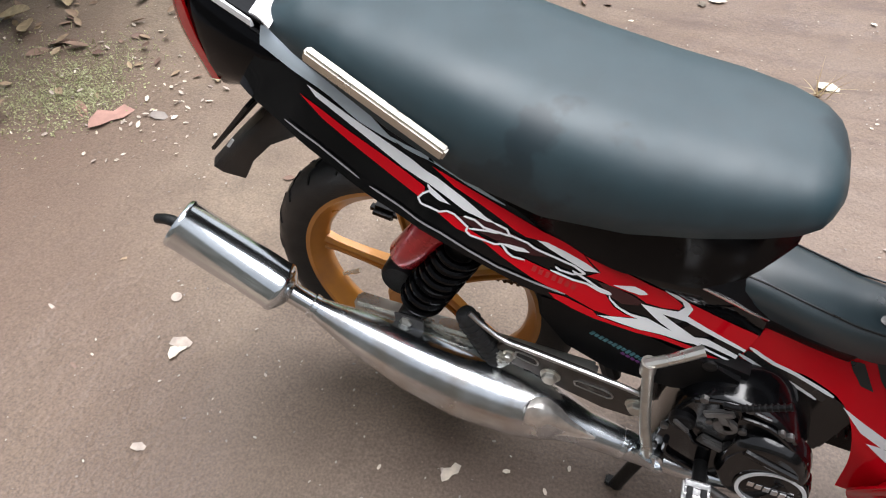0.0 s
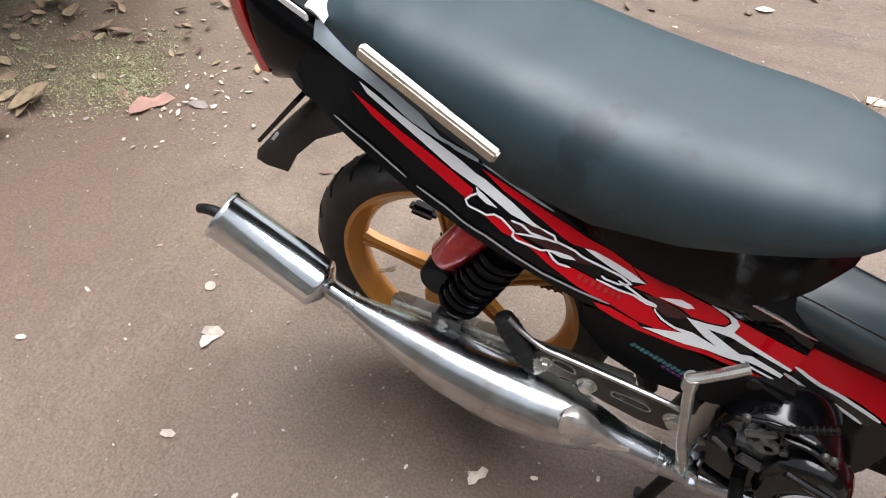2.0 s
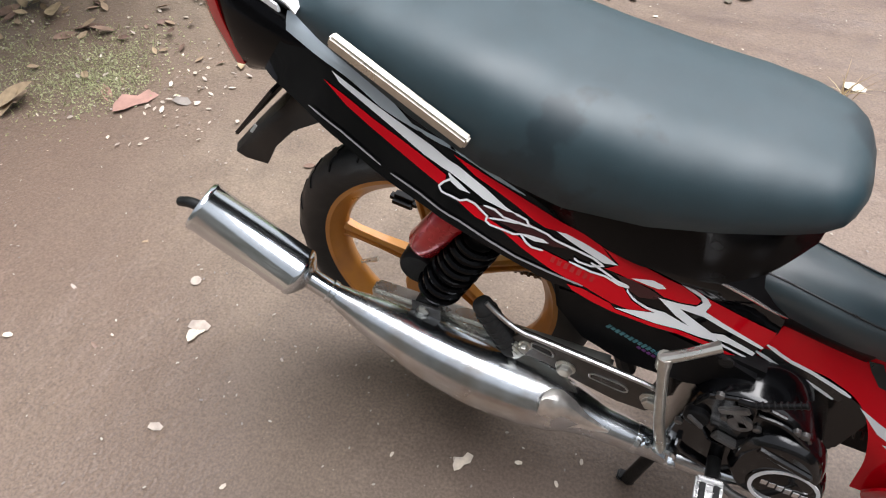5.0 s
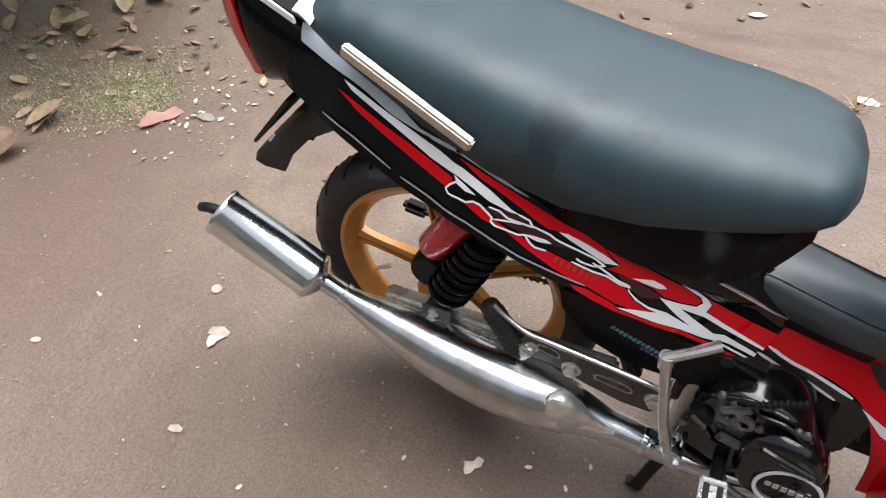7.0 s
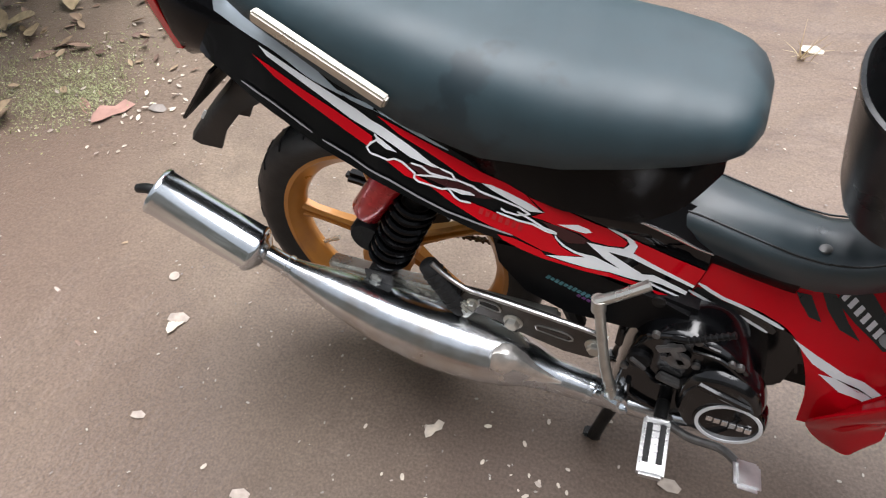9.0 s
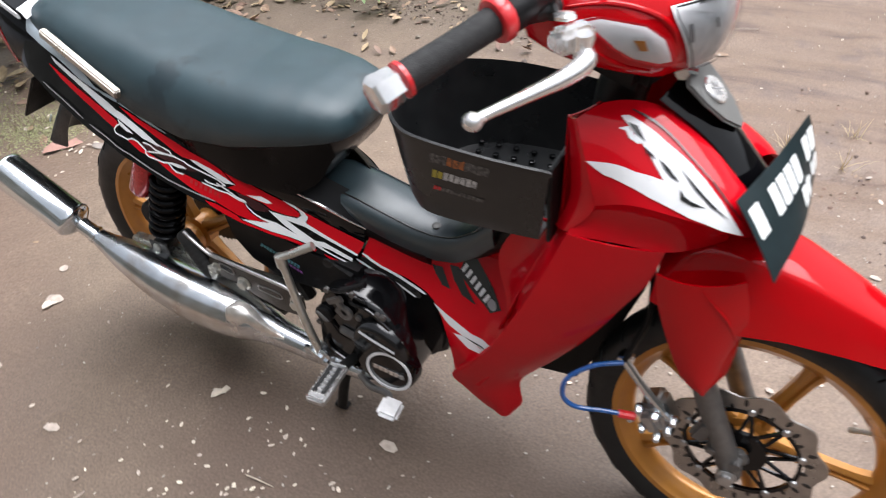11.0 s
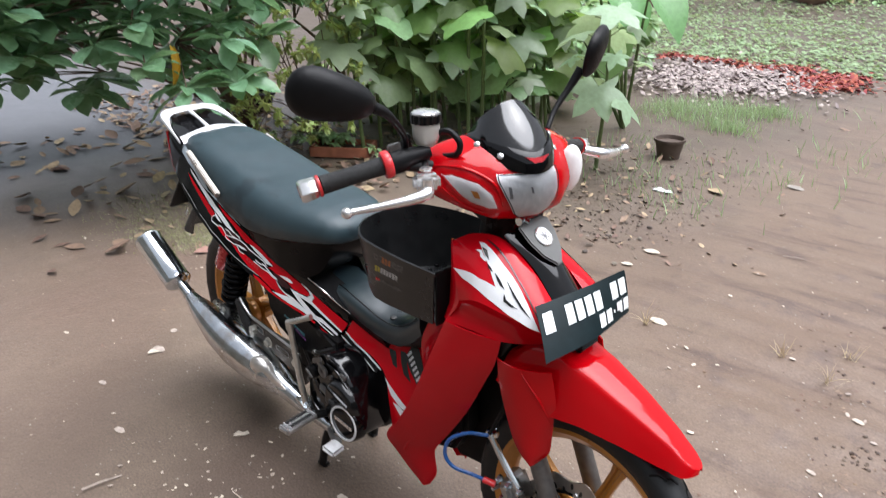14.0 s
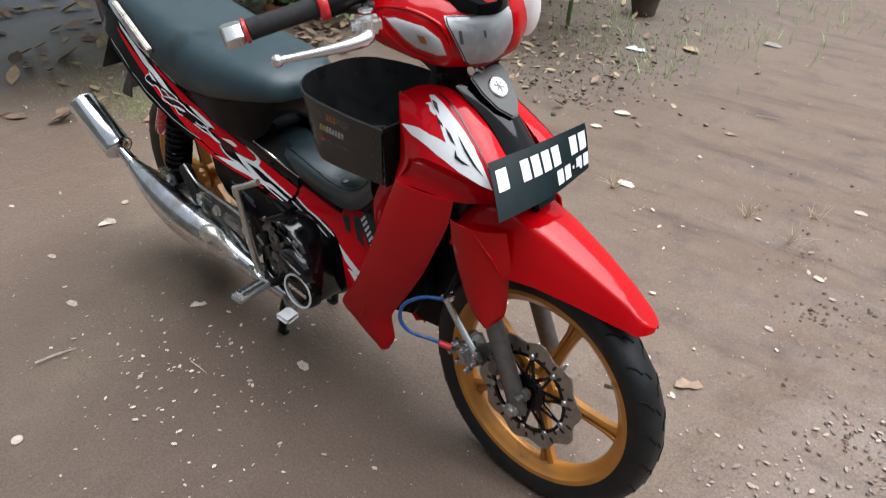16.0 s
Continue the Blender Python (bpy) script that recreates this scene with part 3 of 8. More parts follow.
# --- leg shield, both sides: upper wing and lower leg
wing_low = [(0.748, 0.742, 0.757), (0.80, 0.735, 0.776), (0.878, 0.745, 0.764), (0.94, 0.76, 0.747), (0.958, 0.785, 0.742)]
wing_high = [(0.707, 0.768, 0.868), (0.74, 0.80, 0.883), (0.80, 0.82, 0.878), (0.87, 0.823, 0.832), (0.93, 0.818, 0.775)]
wing = Patch(wing_low, wing_high, (0.002, -0.008, 0.008), 24, 12)
brow_low = [(0.712, 0.738, 0.70), (0.775, 0.744, 0.70), (0.846, 0.757, 0.695), (0.885, 0.79, 0.69), (0.915, 0.82, 0.69)]
brow = Patch(wing_low, brow_low, (-0.008, 0.012, 0), 20, 8)
lip = Patch([(0.707, 0.768, 0.868), (0.728, 0.752, 0.83), (0.748, 0.742, 0.757), (0.712, 0.745, 0.70)], [(0.690, 0.785, 0.862), (0.70, 0.77, 0.82), (0.705, 0.765, 0.75), (0.685, 0.765, 0.69)], (0, -0.004, 0), 16, 5)
leg = Patch([(0.712, 0.738, 0.70), (0.660, 0.728, 0.572), (0.600, 0.731, 0.448), (0.557, 0.737, 0.378), (0.495, 0.748, 0.292), (0.505, 0.775, 0.225), (0.535, 0.792, 0.172), (0.560, 0.798, 0.150)],
            [(0.846, 0.757, 0.695), (0.83, 0.758, 0.635), (0.80, 0.762, 0.575), (0.745, 0.770, 0.472), (0.681, 0.781, 0.375), (0.620, 0.795, 0.288), (0.612, 0.80, 0.245), (0.615, 0.801, 0.205), (0.592, 0.80, 0.160)], (0.004, -0.010, 0.002), 40, 14)
for pt, nm, lb in ((wing, "shield_wing", "glossy red upper wing of the leg shield"), (brow, "shield_brow", "red undercut below the wing"), (lip, "shield_lip", "red rolled edge of the wing"), (leg, "leg_shield", "glossy red leg shield")):
    b = pt.sheet(0.004)
    mirrored_pair(nm, b, LIT_RED, lb)
for col, lift, poly in ((WHITE, 0.0014, [(0.0, 0.51), (0.05, 0.395), (0.103, 0.299), (0.22, 0.19), (0.342, 0.106), (0.538, 0.026), (0.701, 0.004), (0.819, 0.022), (0.778, 0.156), (0.72, 0.321), (0.64, 0.48), (0.56, 0.573), (0.441, 0.662), (0.342, 0.777), (0.281, 0.844), (0.242, 0.841), (0.288, 0.688), (0.346, 0.53), (0.38, 0.408), (0.418, 0.292), (0.281, 0.315), (0.1, 0.43)]),
                        (WHITE, 0.0016, [(0.22, 0.72), (0.27, 0.735), (0.292, 0.66), (0.33, 0.60), (0.31, 0.57), (0.268, 0.62), (0.255, 0.69)]),
                        (BLACK_DECAL, 0.0026, [(0.27, 0.775), (0.315, 0.74), (0.345, 0.60), (0.305, 0.665)]),
                        (BLACK_DECAL, 0.0026, [(0.400, 0.475), (0.445, 0.425), (0.498, 0.325), (0.455, 0.345), (0.425, 0.395)]),
                        (BLACK_DECAL, 0.0026, [(0.494, 0.275), (0.515, 0.215), (0.556, 0.190), (0.625, 0.180), (0.560, 0.150), (0.495, 0.170)]),
                        (MAROON, 0.0026, [(0.33, 0.56), (0.375, 0.50), (0.385, 0.46), (0.345, 0.50)]),
                        (BLACK_DECAL, 0.0026, [(0.503, 0.470), (0.560, 0.395), (0.659, 0.255), (0.745, 0.150), (0.65, 0.215), (0.575, 0.320)])):
    for b in (lambda d: (d, mirrored(d)))(wing.decal(poly, lift)):
        P("wing_decal", b, col)
for b in (lambda d: (d, mirrored(d)))(wing.stroke([(0.30, 0.90), (0.50, 0.72), (0.68, 0.52), (0.82, 0.22)], 0.022, 0.0020)):
    P("wing_line", b, MAROON)

# hollow cheek that joins the leg shield to the cowl behind it
cheek = Patch([(0.712, 0.738, 0.70), (0.660, 0.728, 0.572), (0.600, 0.731, 0.448), (0.557, 0.737, 0.378), (0.51, 0.746, 0.31)],
              [(0.625, 0.795, 0.665), (0.575, 0.80, 0.57), (0.592, 0.79, 0.475), (0.585, 0.772, 0.40), (0.54, 0.768, 0.32)], (0.01, 0.014, 0), 24, 8)
mirrored_pair("shield_cheek", cheek.sheet(0.003), LIT_RED, "red hollow side of the leg shield")

# inner side of the leg shield, behind the basket
inner = Patch([(0.69, 0.785, 0.86), (0.685, 0.775, 0.69), (0.65, 0.765, 0.60), (0.58, 0.775, 0.42)], [(0.69, 2 * C - 0.785, 0.86), (0.685, 2 * C - 0.775, 0.69), (0.65, 2 * C - 0.765, 0.60), (0.58, 2 * C - 0.775, 0.42)], (0.03, 0, 0), 14, 10)
P("inner_shield", inner.sheet(0.003), LIT_RED, "red inner face of the leg shield")
under = Patch([(0.612, 0.795, 0.285), (0.672, 0.785, 0.378), (0.737, 0.78, 0.473), (0.79, 0.775, 0.575), (0.836, 0.775, 0.69)], [(0.612, 2 * C - 0.795, 0.285), (0.672, 2 * C - 0.785, 0.378), (0.737, 2 * C - 0.78, 0.473), (0.79, 2 * C - 0.775, 0.575), (0.836, 2 * C - 0.775, 0.69)], (-0.06, 0, 0), 14, 8)
P("inner_fender", under.sheet(0.003), BLACK_PLASTIC, "black inner mudguard")
bm = bmesh.new()
prism(bm, [(0.55, 0.26), (0.60, 0.20), (0.69, 0.21), (0.745, 0.33), (0.80, 0.49), (0.82, 0.58), (0.78, 0.62), (0.70, 0.50), (0.62, 0.38)], 0.006, side_pose(0.906), 0.002)
P("mud_flap", bm, BLACK_PLASTIC, "black flap beside the front wheel")

# centre panel with its emblem
centre = Patch([(0.80, 0.815, 0.888), (0.87, 0.826, 0.833), (0.93, 0.825, 0.764)], [(0.80, 2 * C - 0.815, 0.888), (0.87, 2 * C - 0.826, 0.833), (0.93, 2 * C - 0.825, 0.764)], (0.012, 0, 0.014), 16, 10)
P("centre_panel", centre.sheet(0.003), BLACK_GLOSS, "gloss black centre panel")
cn = Vector((0.70, 0, 0.71)).normalized()
em = Matrix.Translation((0.849, C, 0.879)) @ cn.to_track_quat("Z", "Y").to_matrix().to_4x4()
bm = bmesh.new()
prism(bm, [(-0.045, 0.035), (-0.03, 0.042), (0.03, 0.042), (0.045, 0.035), (0.042, 0.0), (0.03, -0.035), (0.008, -0.062), (-0.008, -0.062), (-0.03, -0.035), (-0.042, 0.0)], 0.006, em @ pose(0, 0, 0.006, 0, 0, 0), 0.003)
emblem = P("emblem_plate", bm, EMBLEM, "grey shield-shaped emblem plate")
bm = bmesh.new()
lathe(bm, [(0.019, 0.010), (0.021, 0.014), (0.019, 0.016)], em, 32)
part("emblem_disc", bm, SILVER, emblem, "round silver emblem")
bm = bmesh.new()
for a in (90, 210, 330):
    block(bm, (0.022, 0.0022, 0.001), em @ pose(0, 0, 0.0166, 0, 0, a) @ Matrix.Translation((0.0, 0, 0)), 0)
part("emblem_bar", bm, GREY_DECAL, emblem)
bm = bmesh.new()
tube(bm, [(0.815, 0.845, 0.92), (0.835, 0.85, 0.915)], 0.006, 10)
tube(bm, [(0.82, 0.835, 0.918), (0.82, 0.862, 0.918)], 0.009, 10)
P("screw", bm, CHROME, "chromed panel screw")

# --- number plate: a little bent, twisted on its bracket
plate_sheet = Patch([(0.986, 0.714, 0.724), (1.003, 0.841, 0.727), (1.000, 0.968, 0.734)], [(0.920, 0.763, 0.797), (0.950, 0.873, 0.805), (0.973, 0.983, 0.813)], (0.002, 0, 0.002), 16, 6)
plate = P("number_plate", plate_sheet.sheet(0.0014), PLATE_BLACK, "bent black number plate with white bars")
for u0, u1, w0, w1 in ((0.04, 0.14, 0.45, 0.82), (0.27, 0.35, 0.45, 0.82), (0.375, 0.455, 0.45, 0.82), (0.48, 0.56, 0.45, 0.82), (0.585, 0.665, 0.45, 0.82), (0.79, 0.87, 0.48, 0.85), (0.895, 0.975, 0.48, 0.85), (0.60, 0.67, 0.10, 0.36), (0.69, 0.76, 0.10, 0.36), (0.835, 0.905, 0.12, 0.38), (0.925, 0.99, 0.12, 0.38), (0.785, 0.805, 0.22, 0.28)):
    part("plate_bar", plate_sheet.decal([(u0, w0), (u1, w0), (u1, w1), (u0, w1)], 0.0012, 1), PLATE_WHITE, plate)
bm = bmesh.new()
block(bm, (0.06, 0.06, 0.02), pose(0.955, C, 0.708, 0, 40, 0), 0.004)
tube(bm, [(0.93, 0.85, 0.725), (0.955, 0.85, 0.70)], 0.007, 10)
P("plate_bracket", bm, BLACK_PLASTIC, "black plate bracket")

# --- seat: a long two-up cushion over a plastic base
def seat_rings(secs, n=56, under=0.012):
    out = []
    for x, zb, zt, hw in secs:
        row = []
        for k in range(n):
            a = 2 * math.pi * k / n
            c, s = math.cos(a), math.sin(a)
            yy = hw * math.copysign(abs(c) ** (0.40 if s > 0 else 0.4), c)
            if s >= 0:
                zz = zb + (zt - zb) * abs(s) ** 0.60
                yy *= 1 - 0.10 * ((zz - zb) / max(1e-4, zt - zb)) ** 2
            else:
                zz = zb - under * abs(s) ** 0.6
                yy *= 0.97
            row.append(Vector((x, C + yy, zz)))
        out.append(row)
    return out


sx = [-0.385, -0.37, -0.33, -0.27, -0.2, -0.1, 0.0, 0.1, 0.18, 0.24, 0.28, 0.305, 0.318]
szb = spline(sx, [0.872, 0.862, 0.845, 0.820, 0.785, 0.742, 0.718, 0.720, 0.731, 0.738, 0.742, 0.745, 0.750])
szt = spline(sx, [0.886, 0.896, 0.902, 0.895, 0.882, 0.86, 0.838, 0.822, 0.815, 0.808, 0.798, 0.785, 0.765])
shw = spline(sx, [0.085, 0.10, 0.112, 0.126, 0.137, 0.147, 0.150, 0.145, 0.134, 0.119, 0.103, 0.082, 0.045])
bm = bmesh.new()
loft(bm, seat_rings([(x, szb(x), szt(x), shw(x)) for x in [sx[0] + (sx[-1] - sx[0]) * (i / 80) for i in range(81)]]))
P("seat", bm, VINYL, "black vinyl two-up seat with damp marks", sharp=80)
bm = bmesh.new()
secs = []
for i in range(25):
    x = -0.05 + 0.335 * i / 24
    zb = float(np.interp(x, [-0.05, 0.0, 0.1, 0.2, 0.25, 0.285], [0.70, 0.665, 0.63, 0.62, 0.65, 0.705]))
    secs.append((x, zb, szb(x) + 0.002, shw(x) * float(np.interp(x, [-0.05, 0.1, 0.285], [0.95, 0.94, 0.90]))))
rings = []
for x, zb, zt, hw in secs:
    rings.append([Vector((x, C + s * w, z)) for s, w, z in ((-1, hw, zt), (-1, hw * 1.0, zt - 0.012), (-1, hw * 0.975, zt - 0.016), (-1, hw * 0.955, zb + (zt - zb) * 0.3), (-1, hw * 0.92, zb), (1, hw * 0.92, zb), (1, hw * 0.955, zb + (zt - zb) * 0.3), (1, hw * 0.975, zt - 0.016), (1, hw * 1.0, zt - 0.012), (1, hw, zt))])
loft(bm, rings)
P("seat_base", bm, SEAT_PLASTIC, "black plastic seat base")

# pad over the frame tube between seat and shield
bm = bmesh.new()
rings = []
for i in range(25):
    t = i / 24
    x = 0.20 + 0.36 * t
    z = float(np.interp(x, [0.20, 0.28, 0.34, 0.40, 0.44, 0.48, 0.52, 0.56], [0.615, 0.598, 0.580, 0.563, 0.558, 0.565, 0.59, 0.63]))
    w = float(np.interp(x, [0.20, 0.35, 0.45, 0.56], [0.066, 0.062, 0.056, 0.06]))
    rings.append([Vector((x, C + yy * w, z + dz2)) for yy, dz2 in ((-0.85, -0.06), (-0.95, -0.035), (-0.94, -0.018), (-0.8, -0.006), (-0.45, 0.002), (0, 0.005), (0.45, 0.002), (0.8, -0.006), (0.94, -0.018), (0.95, -0.035), (0.85, -0.06))])
loft(bm, rings)
pad = P("tube_pad", bm, PAD_VINYL, "black stitched vinyl pad over the frame tube", sharp=60)
for s in (-1, 1):
    bm = bmesh.new()
    line = []
    for i in range(20):
        x = 0.21 + 0.33 * i / 19
        z = float(np.interp(x, [0.20, 0.28, 0.34, 0.40, 0.44, 0.48, 0.52, 0.56], [0.615, 0.598, 0.580, 0.563, 0.558, 0.565, 0.59, 0.63]))
        line.append((x, C + s * 0.047, z - 0.004))
    tube(bm, line, 0.0016, 6, 38)
    part("seam", bm, BLACK_DECAL, pad)
bm = bmesh.new()
lathe(bm, [(0.008, -0.002), (0.009, 0.002), (0.005, 0.004)], Matrix.Translation((0.435, C - 0.025, 0.559)), 20)
part("pad_button", bm, STEEL_GREY, pad, "metal press stud")

# --- side panels with their graphics
crest = [(-0.380, 0.846), (-0.333, 0.826), (-0.284, 0.807), (-0.235, 0.781), (-0.179, 0.761), (-0.141, 0.752), (-0.098, 0.730), (-0.054, 0.708), (-0.025, 0.693), (0.019, 0.670), (0.063, 0.647), (0.108, 0.620), (0.153, 0.595), (0.200, 0.566), (0.249, 0.534), (0.298, 0.504)]
foot = [(-0.420, 0.788), (-0.379, 0.771), (-0.330, 0.745), (-0.278, 0.720), (-0.227, 0.696), (-0.160, 0.672), (-0.098, 0.642), (-0.044, 0.616), (0.002, 0.595), (0.031, 0.583), (0.054, 0.568), (0.085, 0.552), (0.130, 0.532), (0.175, 0.513), (0.223, 0.486), (0.267, 0.460)]
y_f = spline([-0.50, -0.46, -0.40, -0.317, -0.145, 0.0, 0.08, 0.14, 0.2, 0.3, 0.42], [0.815, 0.79, 0.757, 0.737, 0.7075, 0.718, 0.735, 0.750, 0.770, 0.806, 0.81])


def panel_y(x, z):
    return y_f(x) + 0.35 * (z - 0.80 + 0.486 * (x + 0.317))


def panel_point(x, z, lift=0.0):
    return Vector((x, panel_y(x, z) - lift * 0.94, z + lift * 0.33))


class Field(Patch):
    """The side panel's face as a height over (x, z)."""

    def __init__(self, f):
        self.f = f

    def at(self, u, w, lift=0.0):
        return self.f(u, w, lift)


face = Field(panel_point)
side = Patch([(x, 0, z) for x, z in foot], [(x, 0, z) for x, z in crest], (0, 0, 0), 50, 12, warp=lambda p: panel_point(p.x, p.z))
b = side.sheet(0.004)
other = mirrored(b)
panel = P("side_panel", b, BLACK_GLOSS, "gloss black side panel with red, white and grey flame graphics")
P("side_panel", other, BLACK_GLOSS, "gloss black side panel")
# the upward chamfer between the panel's crest and the seat
inner_y = spline([-0.40, -0.20, 0.03, 0.241, 0.30], [0.785, 0.752, 0.751, 0.783, 0.813])
inner_z = spline([-0.40, -0.20, 0.03, 0.241, 0.30], [0.885, 0.815, 0.683, 0.587, 0.533])
top_strip = Patch([panel_point(x, z) for x, z in crest], [Vector((x, inner_y(x), inner_z(x))) for x, z in crest], (0, -0.003, 0.004), 40, 6)
b = top_strip.sheet(0.003)
other = mirrored(b)
strip = P("panel_top", b, BLACK_GLOSS, "gloss black top edge of the side panel with a painted sky sheen at the rear", sharp=60)
# Pale patch and stroke that paint the sky's sheen onto the gloss black.
P("pale_flash", top_strip.decal([(0.0, 0.02), (0.10, 0.03), (0.20, 0.04), (0.27, 0.10), (0.20, 0.42), (0.12, 0.86), (0.0, 0.95)], 0.0012, 4), SKY_SHEEN, "pale patch painted in for the sky's sheen", parent=strip)
P("pale_flash", top_strip.stroke([(0.27, 0.12), (0.33, 0.16), (0.40, 0.12), (0.46, 0.08)], 0.10, 0.0012), SKY_SHEEN, parent=strip)
P("panel_top", other, BLACK_GLOSS, "gloss black top edge of the side panel", sharp=60)
# filler from the chamfer up to the seat base
fill = Patch([Vector((x, inner_y(x), inner_z(x))) for x in (-0.12, -0.05, 0.03, 0.12, 0.2, 0.26, 0.3)], [Vector((x, inner_y(x) + 0.035, inner_z(x) + 0.035)) for x in (-0.12, -0.05, 0.03, 0.12, 0.2, 0.26, 0.3)], (0, 0, 0), 20, 4)
b = fill.sheet(0.003)
other = mirrored(b)
P("body_filler", b, BLACK_PLASTIC, "black body under the seat")
P("body_filler", other, BLACK_PLASTIC, "black body under the seat")
# Silver bar that draws the sky highlight along the gloss black edge.
bm = bmesh.new()
tube(bm, [(0.03, 0.7495, 0.684), (0.12, 0.758, 0.648), (0.20, 0.770, 0.611), (0.241, 0.780, 0.588), (0.275, 0.796, 0.557), (0.30, 0.811, 0.534)], [0.001, 0.0016, 0.002, 0.003, 0.002, 0.0015], 8, 30)
P("body_trim", bm, SILVER, "bright bar standing in for the highlight on the black body's edge")


def flame(colour, lift, poly, cuts=4):
    P("decal", face.decal(poly, lift, cuts), colour, parent=panel)


def outline(colour, width, line, lift=0.0034):
    P("decal", face.stroke(line, width, lift), colour, parent=panel)


flame(LIT_RED, 0.0012, [(-0.322, 0.802), (-0.290, 0.788), (-0.249, 0.769), (-0.209, 0.753), (-0.176, 0.739), (-0.146, 0.725), (-0.146, 0.719), (-0.154, 0.711), (-0.182, 0.724), (-0.215, 0.740), (-0.248, 0.756), (-0.290, 0.778)])
flame(LIT_RED, 0.0013, [(-0.140, 0.752), (-0.098, 0.730), (-0.025, 0.693), (0.019, 0.670), (0.048, 0.654), (0.075, 0.622), (0.053, 0.633), (0.023, 0.652), (0.001, 0.667), (-0.017, 0.670), (-0.032, 0.678), (-0.055, 0.694), (-0.077, 0.708), (-0.111, 0.728)])
flame(LIT_RED, 0.0014, [(0.048, 0.654), (0.123, 0.612), (0.161, 0.590), (0.178, 0.576), (0.188, 0.566), (0.185, 0.560), (0.165, 0.565), (0.142, 0.575), (0.126, 0.588), (0.093, 0.603), (0.078, 0.611), (0.063, 0.617), (0.079, 0.622)])
flame(LIT_RED, 0.0015, [(0.161, 0.590), (0.200, 0.566), (0.249, 0.534), (0.296, 0.505), (0.293, 0.495), (0.287, 0.483), (0.242, 0.514), (0.212, 0.535), (0.199, 0.549), (0.202, 0.557), (0.197, 0.566), (0.184, 0.579)])
flame(LIT_RED, 0.0016, [(-0.130, 0.695), (-0.106, 0.693), (-0.094, 0.683), (-0.085, 0.673), (-0.059, 0.659), (-0.048, 0.655), (-0.032, 0.643), (-0.014, 0.640), (0.001, 0.634), (0.030, 0.619), (0.048, 0.610), (0.058, 0.609), (0.081, 0.596), (0.090, 0.591), (0.104, 0.571), (0.120, 0.559), (0.135, 0.553), (0.104, 0.557), (0.081, 0.567), (0.043, 0.591), (0.020, 0.602), (-0.010, 0.620), (-0.042, 0.640), (-0.073, 0.663), (-0.103, 0.674)])
flame(LIT_RED, 0.0017, [(0.022, 0.594), (0.043, 0.587), (0.080, 0.566), (0.087, 0.558), (0.117, 0.544), (0.143, 0.534), (0.173, 0.522), (0.217, 0.498), (0.215, 0.493), (0.175, 0.515), (0.130, 0.534), (0.084, 0.554), (0.054, 0.570), (0.030, 0.585)])
flame(LIT_RED, 0.0018, [(0.229, 0.488), (0.271, 0.464), (0.265, 0.461), (0.236, 0.480)])
flame(MAROON, 0.0016, [(0.078, 0.609), (0.096, 0.602), (0.123, 0.587), (0.140, 0.575), (0.133, 0.572), (0.113, 0.575), (0.097, 0.587)])
flame(MAROON, 0.0017, [(-0.105, 0.691), (-0.064, 0.688), (-0.031, 0.672), (-0.008, 0.660), (0.018, 0.644), (-0.009, 0.647), (-0.045, 0.659), (-0.075, 0.672)])
flame(WHITE, 0.0022, [(-0.311, 0.815), (-0.251, 0.789), (-0.203, 0.770), (-0.167, 0.756), (-0.133, 0.739), (-0.095, 0.713), (-0.068, 0.692), (-0.055, 0.685), (-0.067, 0.687), (-0.096, 0.699), (-0.119, 0.715), (-0.142, 0.730), (-0.177, 0.743), (-0.217, 0.763), (-0.258, 0.783), (-0.299, 0.803)])
flame(WHITE, 0.0023, [(0.136, 0.575), (0.161, 0.565), (0.184, 0.558), (0.191, 0.563), (0.186, 0.572), (0.170, 0.584), (0.159, 0.593), (0.179, 0.582), (0.195, 0.569), (0.202, 0.559), (0.198, 0.549), (0.224, 0.529), (0.287, 0.483), (0.285, 0.480), (0.227, 0.520), (0.198, 0.541), (0.166, 0.556), (0.182, 0.542), (0.215, 0.514), (0.230, 0.510), (0.264, 0.486), (0.279, 0.475), (0.277, 0.470), (0.241, 0.494), (0.214, 0.508), (0.201, 0.516), (0.187, 0.525), (0.163, 0.546)])
flame(WHITE, 0.0024, [(0.095, 0.590), (0.100, 0.582), (0.111, 0.571), (0.126, 0.561), (0.149, 0.552), (0.173, 0.535), (0.187, 0.526), (0.209, 0.513), (0.232, 0.497), (0.204, 0.508), (0.172, 0.524), (0.143, 0.535), (0.117, 0.546), (0.086, 0.560), (0.111, 0.556), (0.137, 0.552), (0.122, 0.560), (0.107, 0.571), (0.096, 0.584)])
flame(WHITE, 0.0025, [(-0.003, 0.668), (0.009, 0.665), (0.033, 0.652), (0.059, 0.636), (0.078, 0.622), (0.060, 0.625), (0.031, 0.644), (0.013, 0.656)])
flame(WHITE, 0.0026, [(-0.143, 0.729), (-0.130, 0.719), (-0.113, 0.705), (-0.127, 0.709), (-0.139, 0.718)])
flame(WHITE, 0.0027, [(-0.049, 0.660), (-0.035, 0.659), (-0.017, 0.655), (-0.009, 0.650), (-0.027, 0.651)])
flame(WHITE, 0.0028, [(0.097, 0.604), (0.123, 0.601), (0.136, 0.594), (0.142, 0.588), (0.133, 0.588), (0.118, 0.594)])
